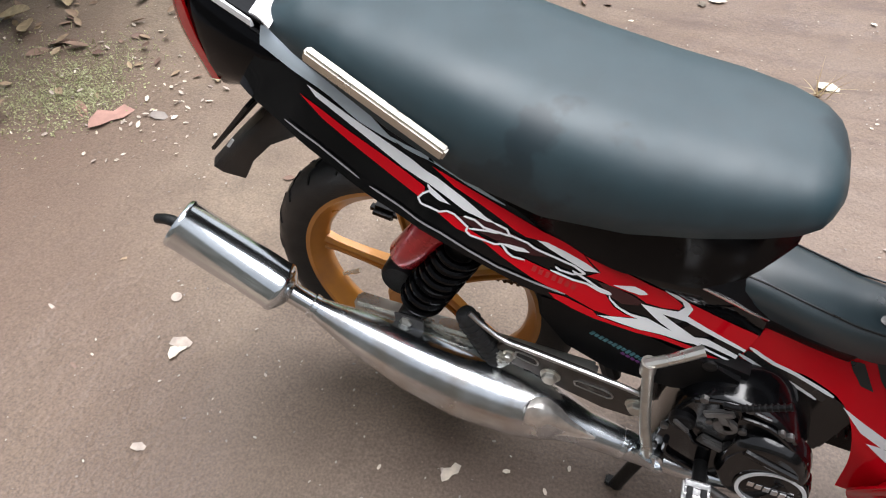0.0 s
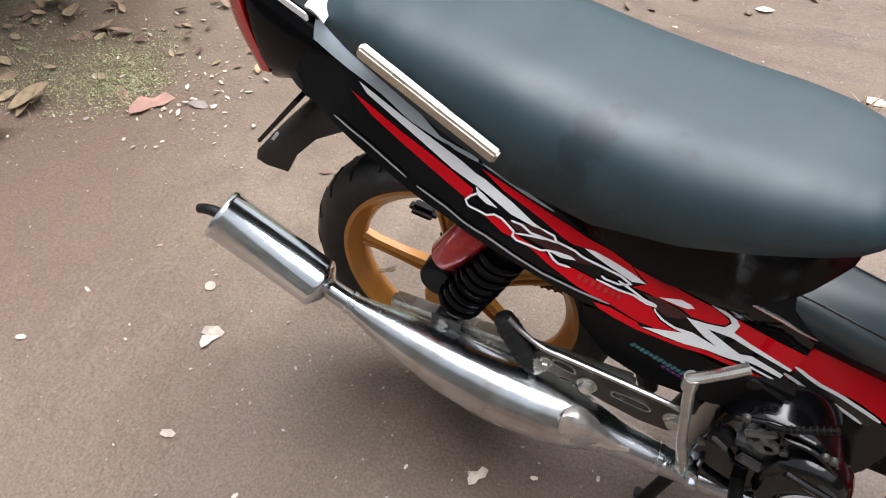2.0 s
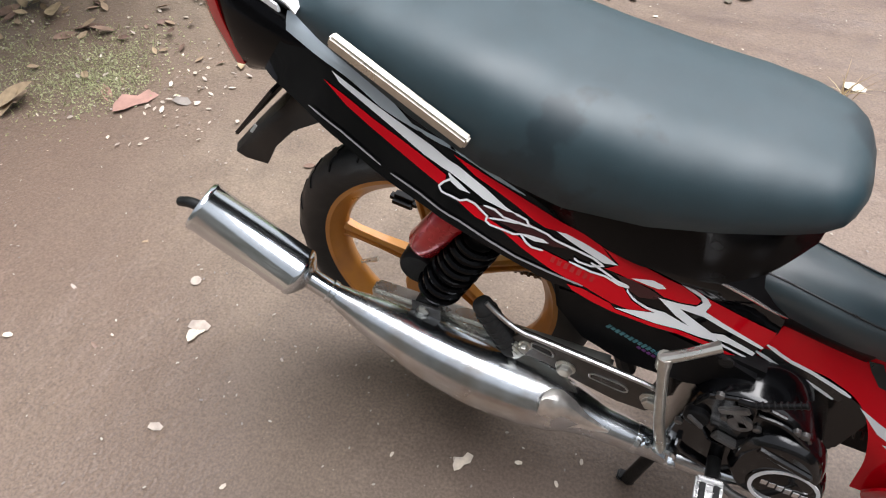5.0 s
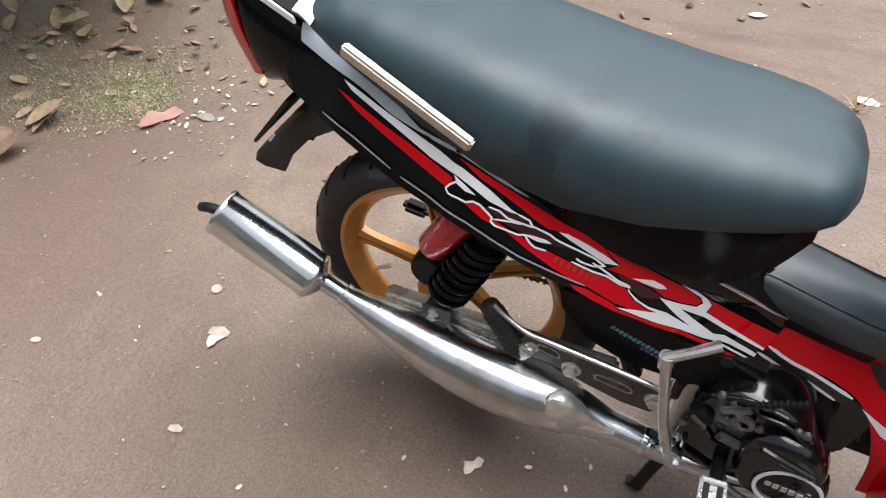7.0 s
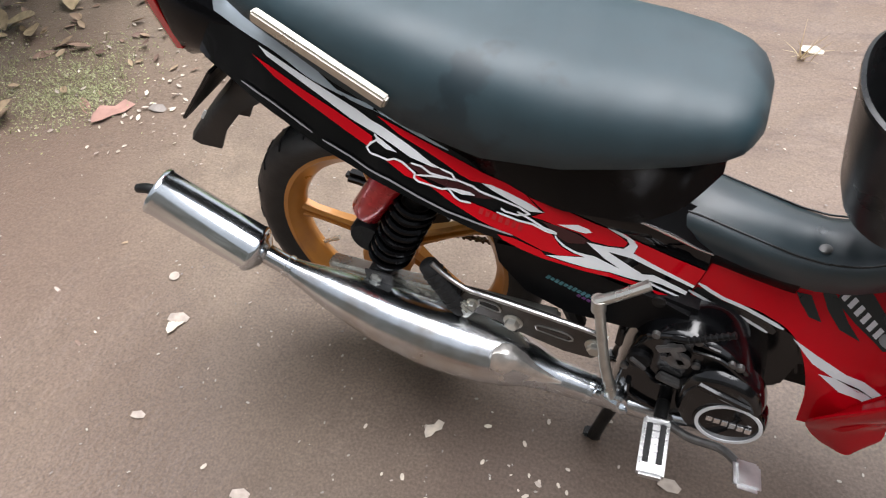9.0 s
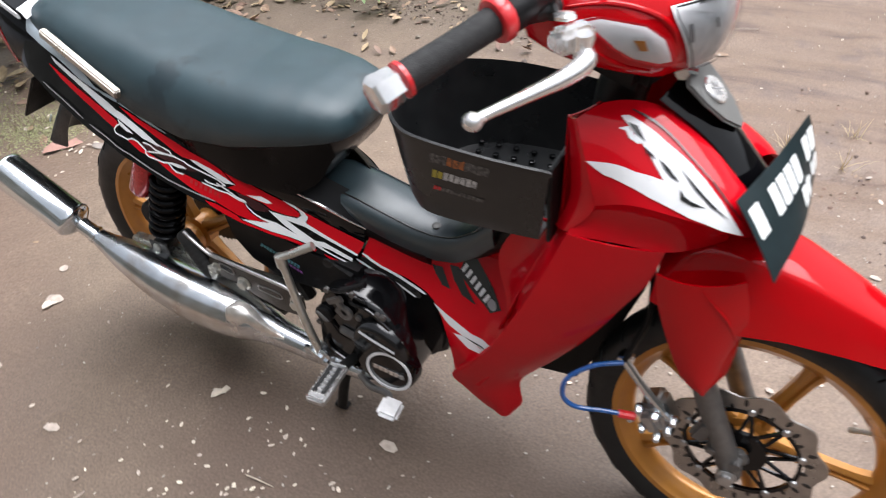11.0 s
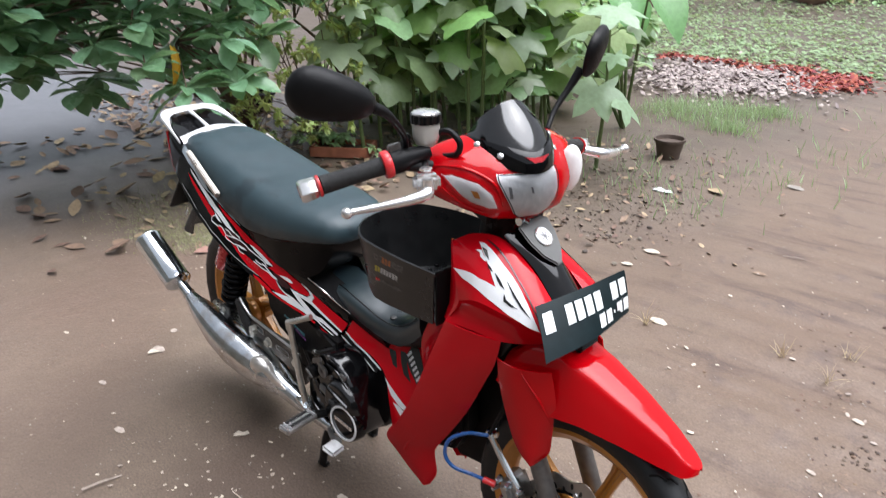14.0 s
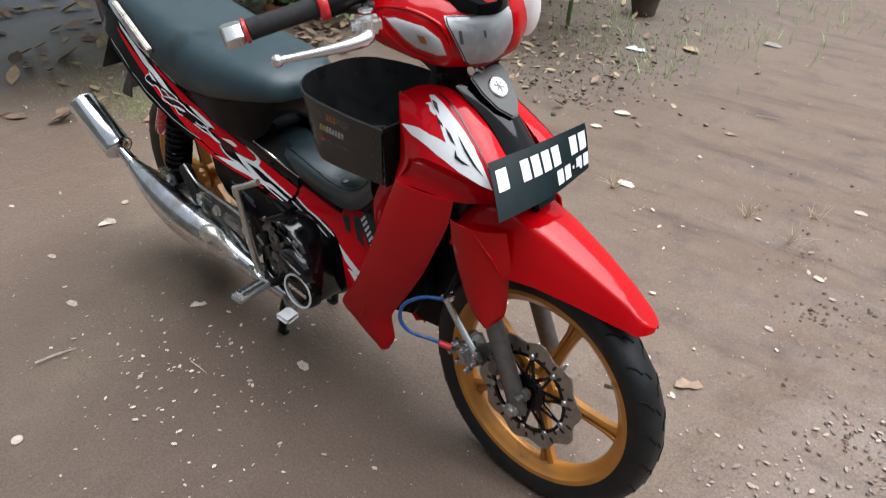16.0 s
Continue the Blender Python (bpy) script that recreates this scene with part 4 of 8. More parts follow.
outline(WHITE, 0.0027, [(-0.142, 0.729), (-0.138, 0.722), (-0.147, 0.717), (-0.153, 0.710), (-0.149, 0.704), (-0.137, 0.700), (-0.125, 0.695), (-0.116, 0.697), (-0.106, 0.693), (-0.098, 0.686), (-0.089, 0.678), (-0.090, 0.672), (-0.084, 0.667), (-0.066, 0.662), (-0.053, 0.658), (-0.045, 0.659), (-0.036, 0.648), (-0.029, 0.643), (-0.014, 0.640)])
outline(WHITE, 0.0027, [(-0.095, 0.692), (-0.081, 0.688), (-0.069, 0.679), (-0.058, 0.676), (-0.034, 0.670)])
outline(WHITE, 0.0027, [(-0.087, 0.676), (-0.065, 0.675), (-0.050, 0.673)])
outline(WHITE, 0.0027, [(-0.057, 0.686), (-0.041, 0.679), (-0.037, 0.672), (-0.013, 0.663), (-0.006, 0.658), (0.025, 0.643), (0.047, 0.632), (0.061, 0.621), (0.046, 0.621), (0.030, 0.627), (0.024, 0.632)])
outline(WHITE, 0.0027, [(0.019, 0.627), (0.048, 0.613), (0.066, 0.607), (0.085, 0.595), (0.098, 0.590)])
outline(WHITE, 0.0027, [(0.045, 0.626), (0.064, 0.613), (0.080, 0.601), (0.097, 0.592)])
outline(WHITE, 0.0027, [(0.218, 0.504), (0.244, 0.486), (0.271, 0.468)])
outline(GREY_DECAL, 0.0026, [(-0.344, 0.765), (-0.296, 0.745), (-0.235, 0.715)])
outline(GREY_DECAL, 0.0026, [(-0.220, 0.708), (-0.178, 0.693), (-0.123, 0.668), (-0.084, 0.646), (-0.046, 0.627), (-0.002, 0.611), (0.042, 0.592)])
for k in range(7):
    x, z = -0.002 + 0.0085 * k, 0.630 - 0.0044 * k
    P("decal_bar", face.decal([(x, z + 0.004), (x + 0.005, z + 0.002), (x + 0.003, z - 0.006), (x - 0.002, z - 0.004)], 0.0026, 1), DEEP_RED, parent=panel)

# front cowl between the seam and the shield
cow_y = spline([0.25, 0.305, 0.36, 0.44, 0.485, 0.545, 0.595, 0.65, 0.72], [0.785, 0.80, 0.80, 0.793, 0.781, 0.764, 0.742, 0.732, 0.73])


def soft_step(v, w=0.012):
    """Rises from nought with a rounded crease."""
    return 0.5 * (v + math.sqrt(v * v + w * w))


def cowl_face(x, z):
    k = min(1.0, max(0.0, (x - 0.31) / 0.13))
    crease = 0.46 - 0.06 * min(1.0, max(0.0, (x - 0.31) / 0.12)) - 0.11 * min(1.0, max(0.0, (x - 0.43) / 0.115))
    return cow_y(x) - 0.003 + 0.35 * soft_step(z - crease) + 0.3 * k * soft_step(z - 0.40, 0.03) + 0.006 * (1 - k) * ((z - 0.48) / 0.1) ** 2


cow_lo = [(0.284, 0.458), (0.32, 0.449), (0.365, 0.445), (0.40, 0.432), (0.432, 0.414), (0.458, 0.378), (0.477, 0.315), (0.485, 0.235)]
cow_hi = [(0.314, 0.548), (0.35, 0.537), (0.40, 0.508), (0.445, 0.497), (0.49, 0.51), (0.532, 0.536), (0.57, 0.52), (0.615, 0.475), (0.612, 0.42), (0.585, 0.34), (0.545, 0.262)]
cowl = Patch([(x, 0, z) for x, z in cow_lo], [(x, 0, z) for x, z in cow_hi], (0, 0, 0), 44, 18, warp=lambda p: Vector((p.x, cowl_face(p.x, p.z), p.z)))
b = cowl.sheet(0.004)
other = mirrored(b)
cowl_ob = P("front_cowl", b, LIT_RED, "glossy red cowl with black and white flashes")
P("front_cowl", other, LIT_RED, "glossy red cowl")
cf = Field(lambda x, z, lift=0.0: Vector((x, cowl_face(x, z) - lift, z)))
for col, lift, poly in (
        (BLACK_DECAL, 0.0016, [(0.422, 0.472), (0.442, 0.468), (0.465, 0.436), (0.447, 0.440), (0.431, 0.458)]),
        (BLACK_DECAL, 0.0016, [(0.455, 0.474), (0.473, 0.474), (0.498, 0.442), (0.520, 0.421), (0.490, 0.431), (0.468, 0.453)]),
        (BLACK_DECAL, 0.0018, [(0.483, 0.494), (0.506, 0.493), (0.539, 0.461), (0.572, 0.432), (0.550, 0.416), (0.506, 0.443), (0.475, 0.466)]),
        (WHITE, 0.0016, [(0.436, 0.408), (0.469, 0.392), (0.518, 0.370), (0.568, 0.360), (0.576, 0.351), (0.550, 0.344), (0.510, 0.358), (0.471, 0.376)]),
        (WHITE, 0.0018, [(0.483, 0.362), (0.510, 0.361), (0.539, 0.347), (0.577, 0.345), (0.556, 0.334), (0.517, 0.340)]),
        (BLACK_DECAL, 0.0028, [(0.505, 0.362), (0.530, 0.353), (0.572, 0.346), (0.545, 0.350)])):
    P("decal", cf.decal(poly, lift, 3), col, parent=cowl_ob)
for k in range(6):
    x, z = 0.484 + 0.0104 * k, 0.476 - 0.0078 * k
    P("brand_bar", cf.decal([(x + 0.002, z + 0.008), (x + 0.008, z + 0.004), (x + 0.001, z - 0.008), (x - 0.005, z - 0.004)], 0.0032, 1), WHITE, parent=cowl_ob)
P("brand_disc", cf.decal([(0.551 + 0.0105 * math.cos(2 * math.pi * k / 20), 0.431 + 0.0085 * math.sin(2 * math.pi * k / 20)) for k in range(20)], 0.0032, 1), GREY_DECAL, parent=cowl_ob)
for col, width, line in ((BLACK_DECAL, 0.014, [(0.288, 0.473), (0.322, 0.450), (0.37, 0.430), (0.41, 0.412)]), (WHITE, 0.005, [(0.291, 0.482), (0.330, 0.458), (0.376, 0.438), (0.42, 0.420)]), (WHITE, 0.005, [(0.280, 0.470), (0.320, 0.444), (0.366, 0.425), (0.40, 0.410)]), (WHITE, 0.003, [(0.328, 0.540), (0.363, 0.520), (0.41, 0.497), (0.445, 0.489), (0.48, 0.498)])):
    P("decal", cf.stroke(line, width, 0.0024 if col is WHITE else 0.0020), col, parent=cowl_ob)

# --- tail: cowl with a white hoop, lamp, grab rails, mudguard
bm = bmesh.new()
rings = []
for x, zb, zt, hw in ((-0.33, 0.79, 0.850, 0.118), (-0.38, 0.772, 0.864, 0.115), (-0.43, 0.752, 0.884, 0.109), (-0.475, 0.735, 0.902, 0.100), (-0.505, 0.755, 0.912, 0.086), (-0.528, 0.81, 0.918, 0.058)):
    rings.append([Vector((x, C + math.copysign(abs(math.cos(a)) ** 0.45, math.cos(a)) * hw, (zb + zt) / 2 + math.copysign(abs(math.sin(a)) ** 0.6, math.sin(a)) * (zt - zb) / 2)) for a in (2 * math.pi * k / 28 for k in range(28))])
loft(bm, rings)
tail = P("tail_cowl", bm, SEAT_PLASTIC, "gloss black tail cowl with a white hoop", sharp=60)
bm = bmesh.new()
near_arm = [(-0.384, 0.111, 0.879), (-0.42, 0.107, 0.894), (-0.47, 0.101, 0.915), (-0.515, 0.090, 0.930), (-0.538, 0.066, 0.936), (-0.546, 0.030, 0.938)]
hoop = [(x, C - y, z) for x, y, z in near_arm] + [(-0.547, C, 0.939)] + [(x, C + y, z) for x, y, z in reversed(near_arm)]
line = curve(hoop, 56)
rings = []
for i, p in enumerate(line):
    d = (line[min(i + 1, 56)] - line[max(i - 1, 0)]).normalized()
    sd = d.cross(Vector((0, 0, 1))).normalized()
    k = 0.0025 + 0.0235 * math.sin(math.pi * i / 56) ** 2.6
    inward = Vector((-0.44 - p.x, C - p.y, 0)).normalized()
    side = 1 if sd.dot(inward) > 0 else -1
    rings.append([p + sd * side * k * (c + 0.55) + Vector((0, 0, dz2)) for c, dz2 in ((-1.0, -0.007), (-1.0, -0.003), (-0.8, 0.002), (0.0, 0.003), (0.75, -0.001), (1.0, -0.005), (0.9, -0.008))])
loft(bm, rings)
part("tail_hoop", bm, WHITE, tail, "white painted tail hoop", 45)
recess = Patch([(-0.375, C - 0.100, 0.872), (-0.44, C - 0.092, 0.896), (-0.52, C - 0.060, 0.921)], [(-0.375, C + 0.100, 0.872), (-0.44, C + 0.092, 0.896), (-0.52, C + 0.060, 0.921)], (0, 0, -0.012), 10, 8)
part("tail_recess", recess.sheet(0.003), BLACK_GLOSS, tail, "dark recess under the hoop", 60)
front_lip = Patch([(-0.362, C - 0.110, 0.872), (-0.366, C, 0.896), (-0.362, C + 0.110, 0.872)], [(-0.387, C - 0.106, 0.886), (-0.390, C, 0.902), (-0.387, C + 0.106, 0.886)], (0, 0, 0.004), 14, 4)
part("hoop_lip", front_lip.sheet(0.003), WHITE, tail, "white lip before the seat", 60)
bm = bmesh.new()
tube(bm, [(-0.53, C, 0.934), (-0.47, C, 0.918), (-0.40, C, 0.893)], [0.009, 0.0045, 0.007], 10, 8)
part("tail_bridge", bm, WHITE, tail, "white bridge across the hoop")
bm = bmesh.new()
rings = []
for x, zc2, hh, hw in ((-0.462, 0.752, 0.012, 0.05), (-0.484, 0.765, 0.026, 0.064), (-0.506, 0.79, 0.042, 0.058), (-0.526, 0.83, 0.044, 0.044), (-0.536, 0.862, 0.022, 0.026)):
    rings.append([Vector((x, C + math.cos(a) * hw, zc2 + math.sin(a) * hh)) for a in (2 * math.pi * k / 20 for k in range(20))])
loft(bm, rings)
lamp = P("tail_lamp", bm, RED_LENS, "red tail lamp lens", sharp=60)
for sd in (-1, 1):
    side_lens = Patch([(-0.500, C + sd * 0.092, 0.880), (-0.494, C + sd * 0.093, 0.825), (-0.474, C + sd * 0.096, 0.765)], [(-0.540, C + sd * 0.040, 0.880), (-0.540, C + sd * 0.046, 0.82), (-0.512, C + sd * 0.050, 0.750)], (-0.010, sd * 0.010, 0), 12, 6)
    part("side_lens", side_lens.sheet(0.004), RED_LENS, lamp, "red wrap-round side of the lens", 60)
bm = bmesh.new()
bmesh.ops.create_uvsphere(bm, u_segments=16, v_segments=10, radius=1.0, matrix=pose(-0.472, C, 0.738, 0, 30, 0) @ Matrix.Diagonal((0.022, 0.046, 0.017, 1)))
part("lower_lens", bm, CUP, lamp, "pale clear lower lens", 60)
for s in (-1, 1):
    sg = lambda y: y if s == -1 else 2 * C - y
    bm = bmesh.new()
    a, bb = Vector((-0.303, sg(0.738), 0.864)), Vector((-0.118, sg(0.713), 0.782))
    m = along(a, bb)
    block(bm, (0.014, 0.018, (bb - a).length), m @ Matrix.Translation((0, 0, (bb - a).length / 2)), 0.003)
    rail = P("grab_rail", bm, RAIL_STEEL, "square brushed steel grab rail")
    for k in (0.12, 0.62):
        bm = bmesh.new()
        p = a.lerp(bb, k)
        tube(bm, [p, p + Vector((0, -s * 0.035, -0.035))], 0.007, 10)
        part("rail_stay", bm, BLACK_PLASTIC, rail)
bm = bmesh.new()
rings = []
for z, xf, xr, w in ((0.725, -0.33, -0.44, 0.056), (0.668, -0.378, -0.472, 0.054), (0.62, -0.455, -0.520, 0.052), (0.57, -0.502, -0.568, 0.050), (0.523, -0.530, -0.610, 0.048)):
    xm = xf + (xr - xf) * 0.55
    outer_line = [(xf, -w), (xm, -w), (xr + 0.012, -w * 0.85), (xr, -w * 0.45), (xr, w * 0.45), (xr + 0.012, w * 0.85), (xm, w), (xf, w)]
    inner_line = [(xf, w - 0.004), (xm, w - 0.004), (xr + 0.016, w * 0.78), (xr + 0.005, w * 0.4), (xr + 0.005, -w * 0.4), (xr + 0.016, -w * 0.78), (xm, -w + 0.004), (xf, -w + 0.004)]
    rings.append([Vector((x, C + y, z)) for x, y in outer_line + inner_line])
loft(bm, rings)
guard = P("rear_mudguard", bm, WORN_PLASTIC, "scuffed black rear mudguard", sharp=40)
# White tab that draws a highlight on the mudguard's side.
bm = bmesh.new()
block(bm, (0.005, 0.002, 0.024), pose(-0.535, C - 0.0515, 0.600, 0, 38, 0), 0.0005)
part("guard_sticker", bm, PLATE_WHITE, guard, "white tab standing in for a highlight")
bm = bmesh.new()
block(bm, (0.006, 0.23, 0.135), pose(-0.469, C, 0.694, 0, 41, 0), 0.002)
holder = P("plate_holder", bm, WORN_PLASTIC, "bare black plate holder")
bm = bmesh.new()
for s in (-1, 1):
    tube(bm, [(-0.42, C + s * 0.055, 0.757), (-0.445, C + s * 0.06, 0.715)], 0.008, 8)
part("holder_stay", bm, WORN_PLASTIC, holder)
bm = bmesh.new()
block(bm, (0.055, 0.03, 0.026), pose(-0.350, 0.95, 0.383, 0, 8, 0), 0.009)
P("far_indicator", bm, BLACK_PLASTIC, "small black part behind the wheel")

# --- rear shock, reservoir, swingarm, chain
def shock(y, red):
    top, bot = Vector((-0.108, y, 0.60)), Vector((-0.205, y + 0.004, 0.395))
    ax = (top - bot).normalized()
    bm = bmesh.new()
    tube(bm, [bot, bot.lerp(top, 0.12), bot.lerp(top, 0.2), top], [0.016, 0.02, 0.024, 0.022], 18, 8)
    sh = P("rear_shock", bm, BLACK_PLASTIC, "black coil-over rear shock")
    bm = bmesh.new()
    m = along(bot, top)
    L = (top - bot).length
    turns, pts = 8.0, []
    for i in range(129):
        t = i / 128
        a = 2 * math.pi * turns * t
        pts.append(m @ Vector((0.031 * math.cos(a), 0.031 * math.sin(a), L * (0.18 + 0.78 * t))))
    tube(bm, pts, 0.0062, 8, 256)
    part("spring", bm, SEAT_PLASTIC, sh, "glossy black coil spring")
    bm = bmesh.new()
    lathe(bm, [(0.017, -0.022), (0.019, -0.018), (0.019, 0.018), (0.017, 0.022)], along(bot, bot + Vector((0, 1, 0))), 20)
    part("shock_eye", bm, DARK_STEEL, sh)
    bm = bmesh.new()
    lathe(bm, [(0.011, 0.02), (0.011, 0.03), (0.006, 0.034)], along(bot, bot + Vector((0, -1, 0))), 6)
    part("nut", bm, ZINC, sh)
    if red:
        bm = bmesh.new()
        a, b2 = Vector((-0.150, y - 0.004, 0.622)), Vector((-0.206, y - 0.004, 0.536))
        L2 = (b2 - a).length
        lathe(bm, [(0.021, -0.01), (0.026, 0.0), (0.026, L2 - 0.008), (0.022, L2), (0.010, L2 + 0.001)], along(a, b2), 28)
        can = part("gas_can", bm, RED_CAN, sh, "red anodised gas reservoir with a white label")
        bm = bmesh.new()
        m2 = along(a, b2)
        rows = [[m2 @ Vector((0.0266 * math.cos(t), 0.0266 * math.sin(t), z)) for t in (radians(175 + 9 * k) for k in range(6))] for z in (L2 * 0.42, L2 * 0.72)]
        loft(bm, rows, caps=False, closed=False)
        part("can_label", bm, PLATE_WHITE, can, "small white label")
    return sh


shock(0.748, True)
shock(2 * C - 0.748, False)
bm = bmesh.new()
lathe(bm, [(0.03, -0.02), (0.034, -0.014), (0.034, 0.014), (0.03, 0.02)], along((-0.226, 0.775, 0.452), (-0.226, 0.7, 0.452)), 24)
block(bm, (0.05, 0.035, 0.075), pose(-0.214, 0.785, 0.455, 0, -8, 0), 0.012)
P("shock_mount", bm, BLACK_PLASTIC, "black shock and brake mount")
for y in (0.752, 2 * C - 0.752):
    bm = bmesh.new()
    a, bb = Vector((-0.31, y, 0.362)), Vector((0.10, y + (0.01 if y < C else -0.01), 0.352))
    L = (bb - a).length
    block(bm, (0.03, 0.045, L), along(a, bb) @ Matrix.Translation((0, 0, L / 2)) @ pose(0, 0, 0, 0, 0, 0), 0.006)
    P("swingarm", bm, ZINC, "bare grey swingarm")
bm = bmesh.new()
block(bm, (0.05, 0.004, 0.05), pose(-0.20, 0.727, 0.385, 0, 0, 0), 0.001)
P("shock_tab", bm, STEEL_GREY)
# chain on the far side
chain_y = 0.935
for zz, zz2 in ((0.375, 0.385), (0.298, 0.315)):
    a, bb = Vector((-0.235, chain_y, zz)), Vector((0.15, chain_y, zz2))
    n = 30
    bm = bmesh.new()
    for k in range(n):
        p = a.lerp(bb, (k + 0.5) / n)
        block(bm, (0.0125, 0.0035 if k % 2 else 0.007, 0.009), Matrix.Translation(p), 0.001)
        tube(bm, [p + Vector((0.0062, -0.006, 0)), p + Vector((0.0062, 0.006, 0))], 0.0035, 6)
    P("drive_chain", bm, CHAIN, "oily drive chain run")
bm = bmesh.new()
cm = REAR @ pose(0, 0, 0, 90, 0, 0) @ Matrix.Translation((0, 0, -(chain_y - C)))
pts = []
for k in range(72):
    a = 2 * math.pi * k / 72
    r = 0.078 if k % 2 else 0.071
    pts.append((r * math.cos(a), r * math.sin(a)))
prism(bm, pts, 0.005, cm)
P("sprocket", bm, DARK_STEEL, "dark rear sprocket")
bm = bmesh.new()
lathe(bm, [(0.042, -0.02), (0.047, -0.012), (0.047, 0.012), (0.04, 0.022)], REAR @ pose(0, 0, 0, 90, 0, 0) @ Matrix.Translation((0, 0, 0.045)), 36)
P("rear_drum", bm, GOLD, "gold painted rear hub drum")

# --- exhaust: expansion chamber, tail muffler
ex = [(0.36, 0.735, 0.225), (0.30, 0.735, 0.215), (0.22, 0.733, 0.222), (0.165, 0.730, 0.236), (0.10, 0.725, 0.255), (0.06, 0.722, 0.270), (0.03, 0.716, 0.283), (-0.02, 0.708, 0.297), (-0.10, 0.70, 0.318), (-0.18, 0.694, 0.345), (-0.26, 0.692, 0.374), (-0.32, 0.692, 0.395), (-0.352, 0.693, 0.408), (-0.398, 0.691, 0.434)]
er = [0.017, 0.019, 0.021, 0.0255, 0.031, 0.041, 0.050, 0.056, 0.058, 0.051, 0.038, 0.024, 0.0175, 0.0175]
bm = bmesh.new()
tube(bm, ex, er, 32, 90)
exhaust = P("exhaust_pipe", bm, WORN_CHROME, "stained chrome expansion-chamber exhaust", sharp=60)
bm = bmesh.new()
m0, m1 = Vector((-0.402, 0.690, 0.433)), Vector((-0.562, 0.682, 0.540))
L = (m1 - m0).length
lathe(bm, [(0.018, -0.014), (0.022, -0.012), (0.034, -0.004), (0.0405, 0.002), (0.0425, 0.006), (0.0425, 0.012), (0.0412, 0.014), (0.0412, L - 0.010), (0.0425, L - 0.008), (0.0425, L - 0.003), (0.040, L), (0.036, L - 0.003), (0.010, L - 0.002)], along(m0, m1), 40)
muffler = P("muffler", bm, CHROME, "polished chrome round muffler", sharp=40)
bm = bmesh.new()
t0 = m1 + Vector((0.004, 0.004, -0.012))
tube(bm, [t0, t0 + Vector((-0.028, 0.0, 0.004)), t0 + Vector((-0.052, 0.0, -0.002))], [0.0095, 0.009, 0.008], 14, 8)
part("tail_tip", bm, DARK_STEEL, muffler, "sooty black tail tip")
for q, d, r in ((Vector((-0.352, 0.692, 0.410)), Vector((-0.043, -0.003, 0.027)), 0.0175), (Vector((0.165, 0.730, 0.236)), Vector((1, 0.03, -0.25)), 0.0245), (Vector((0.215, 0.733, 0.223)), Vector((1, 0.03, -0.2)), 0.021)):
    bm = bmesh.new()
    lathe(bm, [(r, -0.006), (r + 0.0025, -0.004), (r + 0.0025, 0.004), (r, 0.006)], along(q, q + d), 24)
    part("clamp_ring", bm, CHROME, exhaust, "bright clamp ring")
# welded patch plate on the chamber
bm = bmesh.new()
ec = curve(ex, 90)
rows = []
for i in range(13):
    t = i / 12
    x = 0.118 - 0.105 * t
    k = min(range(91), key=lambda j: abs(ec[j].x - x))
    c0 = ec[k]
    r = float(np.interp(-x, [-v[0] for v in ex], er)) + 0.003
    w = (0.10 + 0.9 * min(1, t * 1.4)) if t < 0.88 else 1.0 - 3.0 * (t - 0.88)
    rows.append([])
    for j in range(9):
        v = j / 8
        a = 0.75 + w * (v - 0.5) * 1.3
        proud = 0.013 * max(0, 1 - abs(v - 0.72) / 0.45) * min(1, t * 2.2)
        rows[-1].append(c0 + Vector((0.1 * r * math.sin(a), -math.cos(a) * (r + proud), math.sin(a) * (r + proud))))
loft(bm, rows, caps=False, closed=False)
bmesh.ops.recalc_face_normals(bm, faces=bm.faces)
bmesh.ops.solidify(bm, geom=bm.faces[:], thickness=0.003)
part("weld_patch", bm, WELD, exhaust, "dull welded patch plate")

# --- footpeg bracket, pegs, stand
BR = side_pose(0.728)
bm = bmesh.new()
prism(bm, [(-0.06, 0.40), (-0.035, 0.435), (0.0, 0.43), (0.09, 0.418), (0.165, 0.405), (0.185, 0.392), (0.185, 0.36), (0.165, 0.335), (0.12, 0.335), (0.06, 0.352), (0.0, 0.375), (-0.045, 0.375)], 0.006, BR, 0.0015)
bracket = P("peg_bracket", bm, BRACKET_STEEL, "grey pressed steel footpeg bracket with slots")
bm = bmesh.new()
tube(bm, [(-0.095, 0.722, 0.475), (-0.075, 0.722, 0.455), (-0.04, 0.721, 0.434), (0.0, 0.72, 0.43), (0.09, 0.72, 0.419), (0.155, 0.72, 0.41), (0.185, 0.72, 0.402)], 0.0042, 8, 30)
part("bracket_lip", bm, ALLOY, bracket, "bright rolled lip")
for x0, x1, z0 in ((-0.02, 0.01, 0.405), (0.075, 0.125, 0.378)):
    bm = bmesh.new()
    prism(bm, [(x0, z0), (x0 + 0.004, z0 + 0.009), (x1, z0 + 0.004), (x1 + 0.002, z0 - 0.008)], 0.001, side_pose(0.7215))
    part("slot", bm, BLACK_DECAL, bracket, "dark slot")
    bm = bmesh.new()
    tube(bm, [(x0, 0.721, z0 - 0.002), (x0 + 0.002, 0.721, z0 + 0.010), (x1, 0.721, z0 + 0.006), (x1 + 0.003, 0.721, z0 - 0.009), (x0, 0.721, z0 - 0.002)], 0.0016, 6, 24)
    part("slot_edge", bm, ALLOY, bracket)
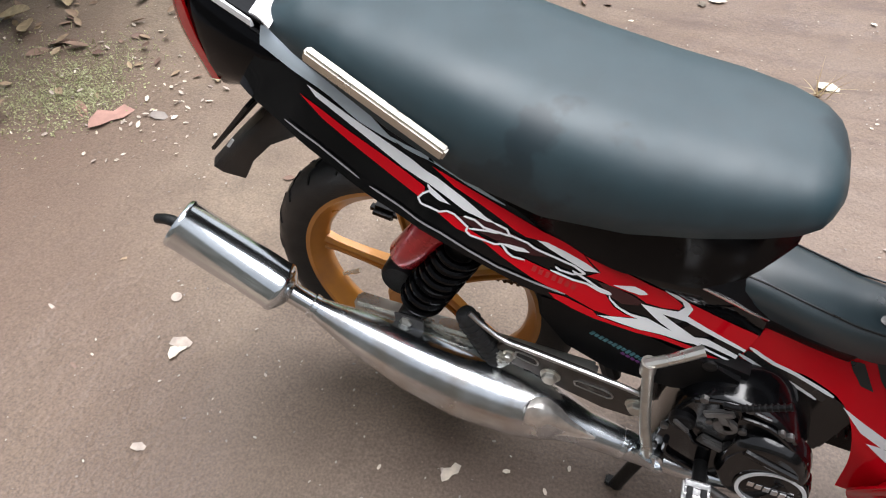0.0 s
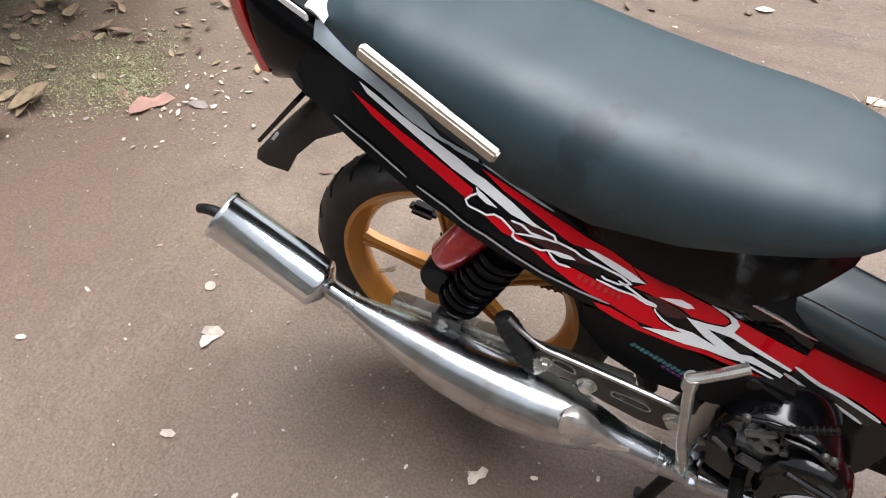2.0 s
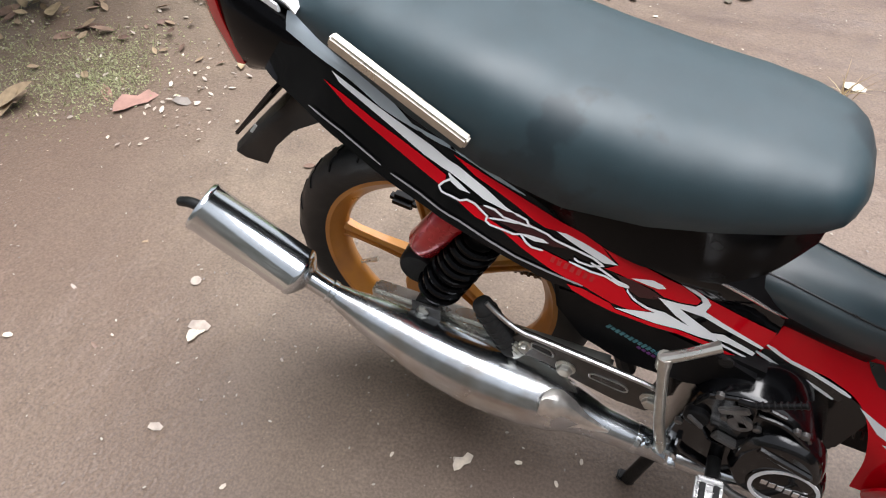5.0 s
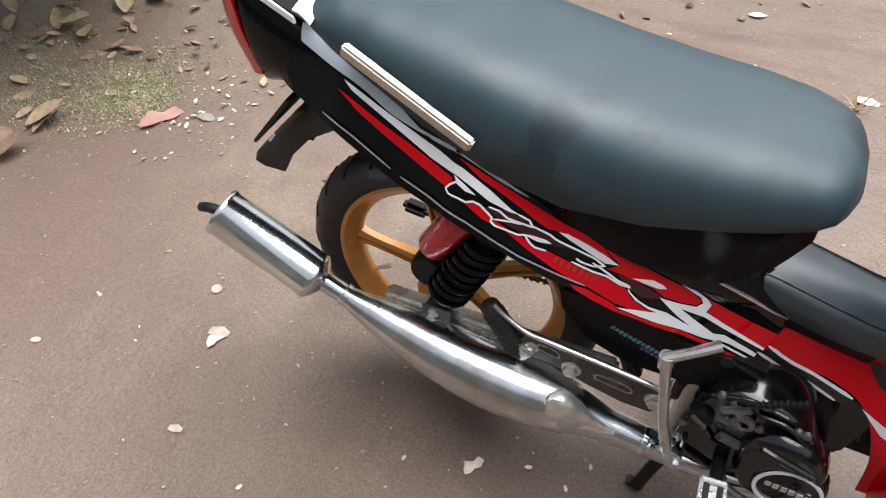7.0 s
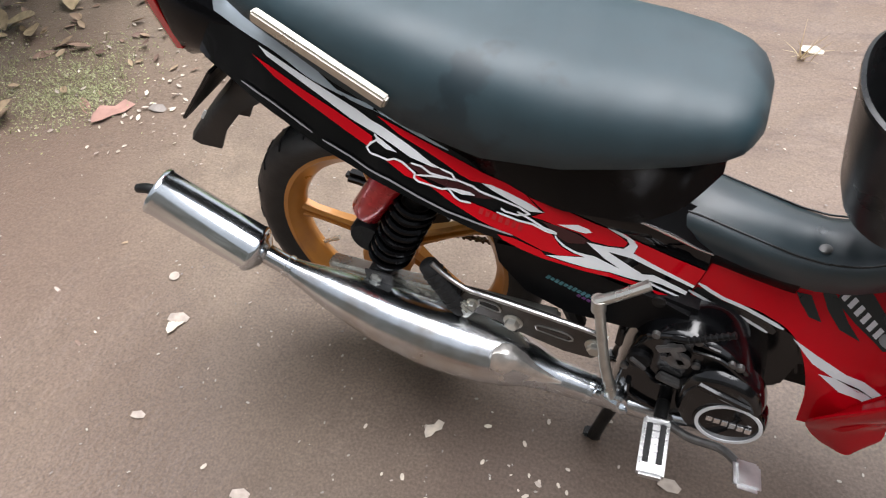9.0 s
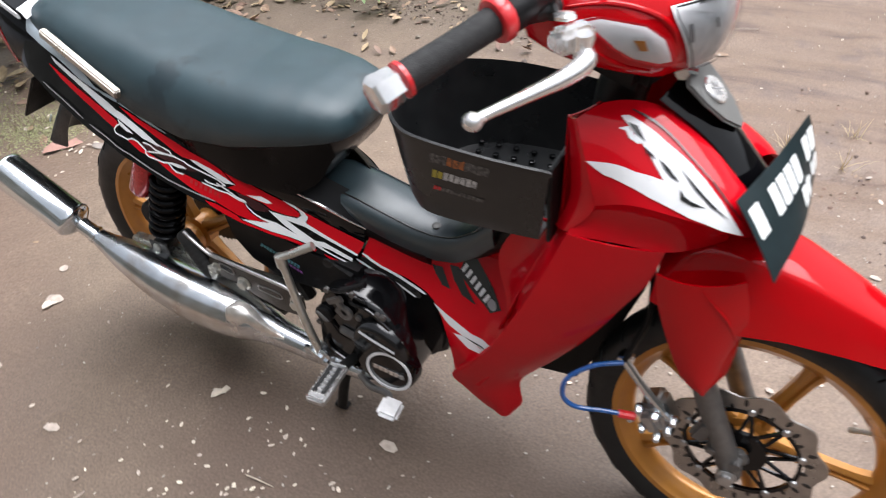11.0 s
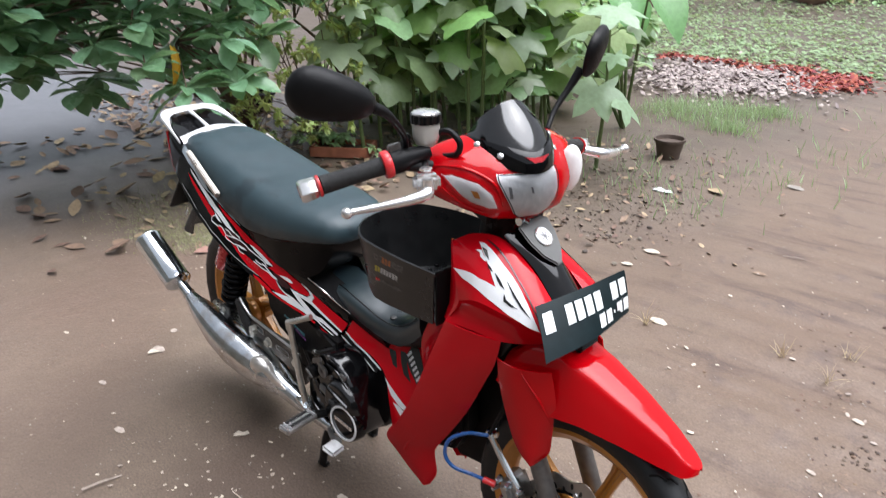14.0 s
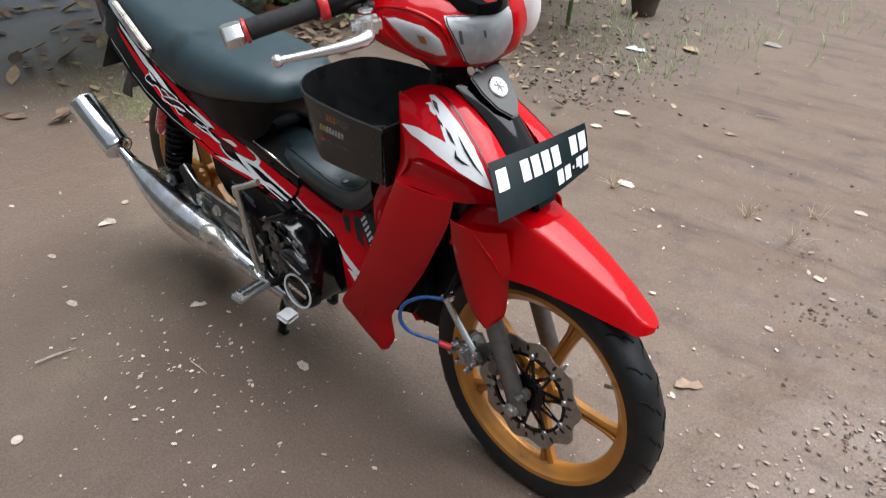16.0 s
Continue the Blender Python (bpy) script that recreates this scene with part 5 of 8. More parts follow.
for x, z, r in ((0.169, 0.372, 0.013), (0.036, 0.380, 0.012), (-0.03, 0.402, 0.008)):
    bm = bmesh.new()
    m = along((x, 0.7215, z), (x, 0.6, z))
    lathe(bm, [(r * 1.25, 0), (r * 1.25, 0.002), (r, 0.003), (r, 0.010), (r * 0.8, 0.012)], m, 6)
    lathe(bm, [(r * 1.35, -0.0005), (r * 1.35, 0.0015)], m, 20)
    part("bolt", bm, ZINC, bracket, "zinc hex bolt")
bm = bmesh.new()
a, bb = Vector((-0.048, 0.722, 0.372)), Vector((-0.108, 0.728, 0.468))
tube(bm, [a, a.lerp(bb, 0.1), a.lerp(bb, 0.5), a.lerp(bb, 0.92), bb], [0.012, 0.0165, 0.0175, 0.0165, 0.010], 14, 20)
rpeg = P("rear_footpeg", bm, GRIP, "folded black rubber rear footpeg")
for k in range(7):
    bm = bmesh.new()
    p = a.lerp(bb, 0.2 + 0.1 * k)
    ring(bm, [(0.0165, -0.0015), (0.0187, -0.0012), (0.0187, 0.0012), (0.0165, 0.0015)], along(p, bb if k < 7 else a), 16)
    part("peg_rib", bm, GRIP, rpeg)
bm = bmesh.new()
block(bm, (0.028, 0.02, 0.03), pose(-0.045, 0.722, 0.385, 0, 35, 0), 0.003)
lathe(bm, [(0.006, 0), (0.006, 0.003)], along((-0.045, 0.713, 0.385), (-0.045, 0.6, 0.385)), 12)
part("peg_clevis", bm, ZINC, rpeg, "zinc clevis")

# rider's footpeg and brake pedal
bm = bmesh.new()
m = Matrix.Translation((0.285, 0.632, 0.284)) @ pose(0, 0, 0, 0, 0, 4)
block(bm, (0.040, 0.098, 0.016), m, 0.004)
fpeg = P("footpeg", bm, ALLOY, "ribbed alloy footpeg with black rubber strips")
for k in range(9):
    bm = bmesh.new()
    block(bm, (0.036, 0.003, 0.004), m @ Matrix.Translation((0, -0.044 + 0.011 * k, 0.009)), 0.0008)
    part("peg_ridge", bm, SILVER, fpeg)
for s in (-1, 1):
    bm = bmesh.new()
    block(bm, (0.009, 0.066, 0.005), m @ Matrix.Translation((0.010 * s, 0.002, 0.0095)), 0.001)
    part("peg_rubber", bm, GRIP, fpeg, "black rubber strip")
bm = bmesh.new()
tube(bm, [(0.285, 0.68, 0.28), (0.285, 0.76, 0.255), (0.285, C, 0.25)], 0.011, 12, 10)
tube(bm, [(0.285, C, 0.25), (0.285, 2 * C - 0.76, 0.255), (0.285, 2 * C - 0.68, 0.28)], 0.011, 12, 10)
part("peg_bar", bm, DARK_STEEL, fpeg, "black cross bar")
bm = bmesh.new()
m = Matrix.Translation((0.42, 0.638, 0.272)) @ pose(0, 0, 0, 0, 14, 8)
block(bm, (0.042, 0.046, 0.014), m, 0.006)
pedal = P("brake_pedal", bm, ALLOY, "worn alloy brake pedal")
bm = bmesh.new()
tube(bm, [(0.41, 0.655, 0.266), (0.38, 0.685, 0.245), (0.33, 0.70, 0.225), (0.27, 0.735, 0.215)], 0.007, 10, 14)
part("pedal_arm", bm, STEEL_GREY, pedal)
for s, y in ((-1, 0.772), (1, 0.96)):
    bm = bmesh.new()
    tube(bm, [(0.235, y + 0.02 * -s, 0.225), (0.20, y, 0.11), (0.178, y - 0.006 * -s, 0.012)], [0.013, 0.012, 0.012], 12, 10)
    block(bm, (0.034, 0.022, 0.010), pose(0.174, y, 0.006, 0, 6, 0), 0.003)
    P("centre_stand_leg", bm, DARK_STEEL, "black centre-stand leg on the ground")
bm = bmesh.new()
tube(bm, [(0.225, 0.78, 0.19), (0.225, 0.95, 0.19)], 0.011, 10)
P("stand_bar", bm, DARK_STEEL)

# --- engine
def domed(bm, rim, y_in, y_out, shrink, n=7):
    """A rounded cover over the outline rim (x, z), rising from y_in to y_out."""
    line = curve([(x, 0, z) for x, z in rim + rim[:1]], 60)[:-1]
    mid = sum(line, Vector()) / len(line)
    rings = []
    for i in range(n):
        a = 0.5 * math.pi * i / (n - 1)
        k = 1 - shrink * (1 - math.cos(a))
        rings.append([Vector((mid.x + (p.x - mid.x) * k, y_in + (y_out - y_in) * math.sin(a), mid.z + (p.z - mid.z) * k)) for p in line])
    loft(bm, rings)


bm = bmesh.new()
case = [(0.185, 0.25), (0.19, 0.33), (0.205, 0.42), (0.245, 0.462), (0.30, 0.475), (0.35, 0.458), (0.39, 0.42), (0.415, 0.36), (0.425, 0.30), (0.415, 0.235), (0.37, 0.205), (0.29, 0.20), (0.22, 0.215)]
prism(bm, case, 0.145, side_pose(0.955), 0.012)
engine = P("engine", bm, ENGINE_BLACK, "black enamelled engine block")
bm = bmesh.new()
domed(bm, [(0.195, 0.25), (0.205, 0.34), (0.225, 0.41), (0.258, 0.445), (0.305, 0.452), (0.352, 0.435), (0.392, 0.395), (0.417, 0.33), (0.415, 0.255), (0.385, 0.228), (0.30, 0.218), (0.235, 0.225)], 0.812, 0.726, 0.10)
part("crankcase_cover", bm, ENGINE_BLACK, engine, "black crankcase cover")
bm = bmesh.new()
domed(bm, [(0.298, 0.28), (0.298, 0.35), (0.325, 0.392), (0.37, 0.398), (0.412, 0.365), (0.428, 0.30), (0.41, 0.25), (0.375, 0.228), (0.325, 0.236)], 0.745, 0.704, 0.22, 9)
part("clutch_cover", bm, ENGINE_BLACK, engine, "gloss black clutch cover")
bm = bmesh.new()
bc = Vector((0.381, 0.712, 0.290))
bn = Vector((0.06, -1, 0.05)).normalized()
bmm = Matrix.Translation(bc) @ bn.to_track_quat("Z", "Y").to_matrix().to_4x4()
lathe(bm, [(0.056, -0.02), (0.054, 0.0), (0.051, 0.008), (0.048, 0.010)], bmm, 48)
badge = P("round_badge", bm, BLACK_GLOSS, "round black cover with a white rim")
bm = bmesh.new()
ring(bm, [(0.043, 0.009), (0.0485, 0.009), (0.0485, 0.0118), (0.043, 0.0118)], bmm, 56)
part("badge_rim", bm, WHITE, badge, "white rim ring")
for k in range(6):
    bm = bmesh.new()
    block(bm, (0.009, 0.011, 0.002), Matrix.Translation(bc + bn * 0.011 + Vector((-0.0285 + 0.0114 * k, 0, 0.001 - 0.0016 * (k - 2.5)))) @ bn.to_track_quat("Z", "Y").to_matrix().to_4x4(), 0)
    part("badge_bar", bm, SILVER, badge)
# raised ribs, caps and bolts on the cover
for pts, r in (([(0.245, 0.722, 0.352), (0.262, 0.722, 0.325), (0.285, 0.722, 0.318)], 0.003), ([(0.325, 0.705, 0.372), (0.355, 0.703, 0.362), (0.40, 0.704, 0.345)], 0.006), ([(0.305, 0.722, 0.425), (0.345, 0.722, 0.418), (0.385, 0.722, 0.385)], 0.004), ([(0.225, 0.722, 0.30), (0.232, 0.722, 0.268), (0.29, 0.722, 0.238)], 0.0045), ([(0.24, 0.724, 0.432), (0.29, 0.724, 0.446), (0.34, 0.724, 0.435)], 0.004)):
    bm = bmesh.new()
    tube(bm, pts, r, 8, 12)
    part("rib", bm, ENGINE_BLACK, engine)
bm = bmesh.new()
lathe(bm, [(0.019, -0.004), (0.019, 0.006), (0.016, 0.009), (0.010, 0.010)], along((0.235, 0.724, 0.372), (0.235, 0.6, 0.372)), 24)
cap = P("filler_cap", bm, BLACK_PLASTIC, "black oil filler cap")
bm = bmesh.new()
block(bm, (0.03, 0.006, 0.006), pose(0.235, 0.712, 0.372, 0, 40, 0), 0.001)
part("cap_grip", bm, STEEL_GREY, cap)
bm = bmesh.new()
block(bm, (0.045, 0.008, 0.018), pose(0.287, 0.722, 0.335, 0, 18, 0), 0.002)
block(bm, (0.032, 0.010, 0.009), pose(0.285, 0.720, 0.336, 0, 18, 0), 0.001)
part("cover_plate", bm, STEEL_GREY, engine, "small grey cast plate")
for x, z in ((0.215, 0.34), (0.252, 0.438), (0.31, 0.446), (0.372, 0.41), (0.405, 0.36), (0.21, 0.27), (0.30, 0.226), (0.315, 0.388), (0.36, 0.412), (0.27, 0.39)):
    bm = bmesh.new()
    lathe(bm, [(0.0062, -0.002), (0.0062, 0.005), (0.004, 0.006)], along((x, 0.7255, z), (x, 0.6, z)), 10)
    part("screw", bm, STEEL_GREY, engine)
bm = bmesh.new()
tube(bm, [(0.275, 0.715, 0.452), (0.30, 0.712, 0.462), (0.352, 0.716, 0.492)], 0.0044, 8, 14)
cab = P("clutch_cable", bm, BLACK_PLASTIC, "ribbed cable boot with a bright end")
for k in range(9):
    bm = bmesh.new()
    p = Vector((0.296, 0.712, 0.461)).lerp(Vector((0.35, 0.716, 0.491)), k / 8)
    ring(bm, [(0.004, -0.0013), (0.0056, -0.001), (0.0056, 0.001), (0.004, 0.0013)], along(p, p + Vector((0.052, 0.004, 0.03))), 12)
    part("boot_rib", bm, DARK_STEEL, cab)
bm = bmesh.new()
block(bm, (0.042, 0.006, 0.014), pose(0.275, 0.714, 0.428, 0, -30, 0), 0.002)
block(bm, (0.014, 0.008, 0.045), pose(0.285, 0.716, 0.415, 0, -30, 0), 0.002)
lathe(bm, [(0.016, -0.004), (0.017, 0.003), (0.010, 0.006)], along((0.290, 0.718, 0.398), (0.290, 0.6, 0.398)), 20)
part("clutch_arm", bm, STEEL_GREY, engine, "grey clutch arm")
# cylinder with fins, in front of the case
bm = bmesh.new()
for k in range(9):
    x = 0.455 + 0.011 * k
    block(bm, (0.004, 0.09, 0.105), pose(x, C, 0.345 + 0.004 * k, 0, -12, 0), 0.002)
block(bm, (0.12, 0.08, 0.085), pose(0.49, C, 0.36, 0, -12, 0), 0.006)
P("cylinder", bm, ENGINE_BLACK, "black finned cylinder")
bm = bmesh.new()
prism(bm, [(0.36, 0.25), (0.37, 0.42), (0.41, 0.435), (0.45, 0.41), (0.465, 0.36), (0.45, 0.27), (0.41, 0.24)], 0.12, side_pose(0.925), 0.01)
P("cylinder_shroud", bm, ENGINE_BLACK, "black shroud round the cylinder")
bm = bmesh.new()
prism(bm, [(0.37, 0.24), (0.38, 0.46), (0.47, 0.47), (0.57, 0.47), (0.67, 0.44), (0.675, 0.34), (0.63, 0.26), (0.54, 0.23)], 0.06, side_pose(0.90), 0.012)
P("inner_cover", bm, BLACK_PLASTIC, "black inner cover round the cylinder")
# dark side cover and air box behind the engine
bm = bmesh.new()
prism(bm, [(-0.01, 0.53), (0.075, 0.52), (0.25, 0.475), (0.30, 0.465), (0.30, 0.42), (0.21, 0.385), (0.11, 0.385), (0.04, 0.415), (0.0, 0.465)], 0.04, side_pose(0.795), 0.010)
box = P("under_cover", bm, BLACK_PLASTIC, "black lower side cover with a small blue and purple sticker")
for k in range(13):
    bm = bmesh.new()
    x, z = 0.082 + 0.0068 * k, 0.470 - 0.0024 * k
    block(bm, (0.0048, 0.0012, 0.009 - 0.0025 * (k % 3 == 1)), pose(x, 0.7545, z, 0, 34, 0), 0)
    part("sticker_bar", bm, CYAN_DECAL, box)
for k in range(6):
    bm = bmesh.new()
    block(bm, (0.0055, 0.0012, 0.005), pose(0.130 + 0.0075 * k, 0.7545, 0.443 - 0.003 * k, 0, 34, 0), 0)
    part("sticker_bar", bm, MAGENTA_DECAL, box)
bm = bmesh.new()
lathe(bm, [(0.010, 0), (0.010, 0.004), (0.006, 0.005)], along((0.245, 0.752, 0.48), (0.245, 0.6, 0.48)), 16)
part("screw", bm, DARK_STEEL, box)
# frame and inner bulk that close the gaps
bm = bmesh.new()
tube(bm, [(-0.30, C, 0.76), (-0.1, C, 0.66), (0.1, C, 0.56), (0.30, C, 0.53), (0.5, C, 0.53), (0.70, C, 0.74), (0.745, C, 0.90)], 0.035, 14, 40)
tube(bm, [(0.12, 0.80, 0.56), (0.10, 0.80, 0.40), (0.12, 0.81, 0.30)], 0.016, 10, 10)
tube(bm, [(0.12, 0.932, 0.56), (0.10, 0.932, 0.40), (0.12, 0.92, 0.30)], 0.016, 10, 10)
P("frame", bm, DARK_STEEL, "black tubular frame")
bm = bmesh.new()
rings = []
for x, z0, z1, hw in ((-0.44, 0.76, 0.80, 0.05), (-0.30, 0.70, 0.80, 0.085), (-0.15, 0.64, 0.76, 0.10), (-0.02, 0.59, 0.71, 0.105), (0.10, 0.55, 0.67, 0.105), (0.20, 0.51, 0.62, 0.085), (0.30, 0.49, 0.56, 0.055), (0.42, 0.47, 0.54, 0.05)):
    rings.append([Vector((x, C + sy * hw, z)) for sy, z in ((-0.7, z0), (-1, z0 + 0.03), (-1, z1 - 0.02), (-0.8, z1), (0.8, z1), (1, z1 - 0.02), (1, z0 + 0.03), (0.7, z0))])
loft(bm, rings)
P("inner_bulk", bm, BLACK_PLASTIC, "black inner bodywork")
bm = bmesh.new()
arch = []
for k in range(13):
    a = radians(20 + 80 * k / 12)
    arch.append([Vector((-0.235 + 0.315 * math.cos(a), C + yy, 0.335 + 0.315 * math.sin(a) - abs(yy) * 0.4)) for yy in (-0.055, -0.03, 0, 0.03, 0.055)])
loft(bm, arch, caps=False, closed=False)
bmesh.ops.recalc_face_normals(bm, faces=bm.faces)
bmesh.ops.solidify(bm, geom=bm.faces[:], thickness=0.003)
P("wheel_arch", bm, BLACK_PLASTIC, "black inner rear mudguard")

# --- kick starter
bm = bmesh.new()
tube(bm, [(0.205, 0.712, 0.262), (0.185, 0.712, 0.36), (0.168, 0.712, 0.49)], [0.0095, 0.0085, 0.008], 12, 8)
kick = P("kick_starter", bm, ZINC, "zinc-plated kick starter lever")
bm = bmesh.new()
tube(bm, [(0.163, 0.710, 0.497), (0.195, 0.722, 0.511), (0.230, 0.738, 0.527)], [0.0085, 0.008, 0.0085], 10, 6)
tube(bm, [(0.168, 0.712, 0.478), (0.167, 0.712, 0.503)], 0.011, 12)
part("kick_foot", bm, ZINC, kick)
bm = bmesh.new()
lathe(bm, [(0.018, -0.016), (0.02, -0.012), (0.02, 0.014), (0.016, 0.018)], along((0.212, 0.722, 0.252), (0.212, 0.6, 0.252)), 18)
block(bm, (0.04, 0.024, 0.02), pose(0.20, 0.712, 0.258, 0, 30, 0), 0.005)
part("kick_boss", bm, CHROME, kick, "chromed lever boss")
for x, z in ((0.185, 0.27), (0.225, 0.243)):
    bm = bmesh.new()
    lathe(bm, [(0.009, 0), (0.009, 0.006), (0.006, 0.008)], along((x, 0.705, z), (x, 0.6, z)), 6)
    part("bolt", bm, CHROME, kick)

# --- basket between seat and shield
plan = [(0.685, 0.738), (0.60, 0.733), (0.50, 0.733), (0.445, 0.745), (0.41, 0.785), (0.40, 0.84), (0.41, 0.91), (0.45, 0.965), (0.53, 0.992), (0.62, 0.998), (0.685, 0.992)]
top = curve([(x, y, 0) for x, y in plan], 48)


def rim_z(p):
    return float(np.interp(p.x, [0.40, 0.46, 0.6, 0.69], [0.828, 0.814, 0.802, 0.797])) + 0.05 * max(0, p.y - C) * 1.5


def basket_row(f, z_at):
    c = Vector((0.56, C, 0))
    return [Vector((c.x + (p.x - c.x) * f[0], c.y + (p.y - c.y) * f[1], z_at(p))) for p in top]


bm = bmesh.new()
lv = [((1.03, 1.025), lambda p: rim_z(p) - 0.006), ((1.03, 1.025), lambda p: rim_z(p)), ((1.0, 1.0), lambda p: rim_z(p) + 0.002), ((0.99, 0.99), lambda p: rim_z(p) - 0.012), ((0.94, 0.955), lambda p: 0.75), ((0.88, 0.92), lambda p: 0.69), ((0.84, 0.89), lambda p: 0.672)]
rings = [basket_row(f, z) for f, z in lv]
loft(bm, rings, caps=False, closed=False)
bm.faces.new([v for v in [bm.verts.new(p) for p in basket_row((0.84, 0.89), lambda p: 0.672)]])
bmesh.ops.remove_doubles(bm, verts=bm.verts, dist=0.0005)
bmesh.ops.recalc_face_normals(bm, faces=bm.faces)
bmesh.ops.solidify(bm, geom=bm.faces[:], thickness=0.004)
basket = P("basket", bm, BASKET, "black plastic leg-shield basket with faded stickers", sharp=45)
bm = bmesh.new()
block(bm, (0.006, 0.25, 0.125), pose(0.682, C, 0.735, 0, 0, 0), 0.002)
part("basket_front", bm, WORN_PLASTIC, basket)
bm = bmesh.new()
for i in range(6):
    for j in range(7):
        bm = bmesh.new()
        lathe(bm, [(0.0058, 0), (0.005, 0.004), (0.002, 0.005)], Matrix.Translation((0.475 + 0.033 * i + 0.008 * (j % 2), 0.775 + 0.03 * j, 0.675)), 8)
        part("floor_stud", bm, BLACK_GLOSS, basket)
def basket_wall(z):
    return C + (0.733 - C) * float(np.interp(z, [0.672, 0.69, 0.75, 0.80], [0.89, 0.92, 0.955, 0.99])) - 0.0055


for x_start, z_low, tall, wide, gap, tones in ((0.500, 0.776, 0.017, 0.0080, 0.0016, [STICKER_GREY] * 3 + [ORANGE_DECAL] * 3 + [STICKER_GREY] * 4), (0.501, 0.748, 0.015, 0.0074, 0.0018, [YELLOW_DECAL] * 2 + [STICKER_PALE] * 6), (0.500, 0.725, 0.008, 0.0050, 0.0020, [RED_CAN] * 2 + [STICKER_GREY] * 10)):
    for k, tone in enumerate(tones):
        x0 = x_start + k * (wide + gap)
        zl, zh = z_low - 0.06 * (x0 - x_start), z_low + tall - 0.06 * (x0 - x_start)
        bm = bmesh.new()
        bm.faces.new([bm.verts.new((x, basket_wall(z), z)) for x, z in ((x0, zl + 0.002 * (k % 2)), (x0 + wide, zl), (x0 + wide + 0.004, zh - 0.002 * (k % 3 == 1)), (x0 + 0.004, zh))])
        part("sticker_bar", bm, tone, basket)

# --- handlebar cowl
secs = [
    (-0.172, [(0.690, 0.990), (0.712, 0.982), (0.735, 0.982), (0.744, 0.994), (0.738, 1.012), (0.722, 1.026), (0.704, 1.036), (0.686, 1.036), (0.676, 1.014)]),
    (-0.155, [(0.668, 0.978), (0.715, 0.968), (0.750, 0.970), (0.762, 0.986), (0.754, 1.014), (0.745, 1.036), (0.708, 1.048), (0.674, 1.048), (0.656, 1.012)]),
    (-0.118, [(0.668, 0.962), (0.735, 0.948), (0.784, 0.952), (0.799, 0.980), (0.790, 1.018), (0.768, 1.046), (0.720, 1.060), (0.676, 1.058), (0.650, 1.010)]),
    (-0.078, [(0.675, 0.952), (0.752, 0.934), (0.810, 0.936), (0.826, 0.974), (0.814, 1.022), (0.782, 1.052), (0.732, 1.072), (0.682, 1.066), (0.650, 1.008)]),
    (0.0, [(0.68, 0.948), (0.765, 0.922), (0.823, 0.926), (0.840, 0.972), (0.828, 1.026), (0.795, 1.062), (0.738, 1.085), (0.684, 1.072), (0.650, 1.006)])]
secs = secs + [(-0.88 * y, p) for y, p in secs[-2::-1]]


HEAD = Matrix.Translation((0.735 + 0.021, C + 0.012, 0)) @ pose(0, 0, 0, 0, 0, -18) @ Matrix.Translation((-0.735, -C, 0))


def head_ring(y, lift=0.0, n=36):
    ys = [s[0] for s in secs]
    pts = []
    for k in range(9):
        pts.append((float(np.interp(y, ys, [s[1][k][0] for s in secs])), float(np.interp(y, ys, [s[1][k][1] for s in secs]))))
    cx, cz = 0.735, 1.0
    loop = curve([(x, 0, z) for x, z in pts] + [(pts[0][0], 0, pts[0][1])], n)
    out = []
    for p in loop[:-1]:
        v = Vector((p.x - cx, 0, p.z - cz))
        p2 = p + v.normalized() * lift
        out.append(HEAD @ Vector((p2.x, C + y, p2.z)))
    return out


bm = bmesh.new()
loft(bm, [head_ring(-0.172 + 0.322 * i / 40) for i in range(41)])
head = P("handlebar_cowl", bm, RED, "glossy red handlebar cowl", sharp=50)


def head_front(y, z, lift=0.0):
    """The place on the cowl's front skin at y from its middle and height z."""
    ys = [q[0] for q in secs]
    pts = [(float(np.interp(y, ys, [q[1][k][0] for q in secs])), float(np.interp(y, ys, [q[1][k][1] for q in secs]))) for k in range(9)]
    loop = curve([(x, 0, zz) for x, zz in pts] + [(pts[0][0], 0, pts[0][1])], 72)
    best = 0.735
    for p, q in zip(loop, loop[1:]):
        if (p.z - z) * (q.z - z) <= 0 and p.z != q.z:
            best = max(best, p.x + (q.x - p.x) * (z - p.z) / (q.z - p.z))
    return HEAD @ Vector((best + lift, C + y, z))


class Skin(Patch):
    """The cowl's front as a field over (y, z)."""

    def __init__(self):
        pass

    def at(self, u, w, lift=0.0):
        return head_front(u, w, lift)


skin = Skin()
lamp_rim = [(-0.078, 1.024), (-0.03, 1.021), (0.012, 1.022), (0.047, 1.026), (0.051, 1.005), (0.045, 0.969), (0.031, 0.947), (0.004, 0.937), (-0.035, 0.936), (-0.047, 0.946), (-0.067, 0.985), (-0.078, 1.012)]
refl = P("headlight", skin.decal(lamp_rim, 0.0016, 4), REFLECTOR, "clear headlight with a bright reflector")
part("lens", skin.decal(lamp_rim, 0.0075, 4), GLASS, refl, "clear faceted lens")
part("lamp_brow", skin.decal([(-0.070, 1.019), (-0.03, 1.016), (0.042, 1.020), (0.046, 1.003), (0.0, 0.998), (-0.024, 1.004)], 0.0034, 3), LAMP_WHITE, refl, "bright upper part of the reflector")
for y0, y1, z0, z1 in ((-0.060, -0.054, 0.978, 1.000), (-0.016, -0.012, 0.984, 0.996)):
    part("lamp_rib", skin.decal([(y0, z1), (y1, z1), (y1 + 0.002, z0), (y0 + 0.002, z0)], 0.0042, 2), GREY_DECAL, refl, "grey rib of the reflector")
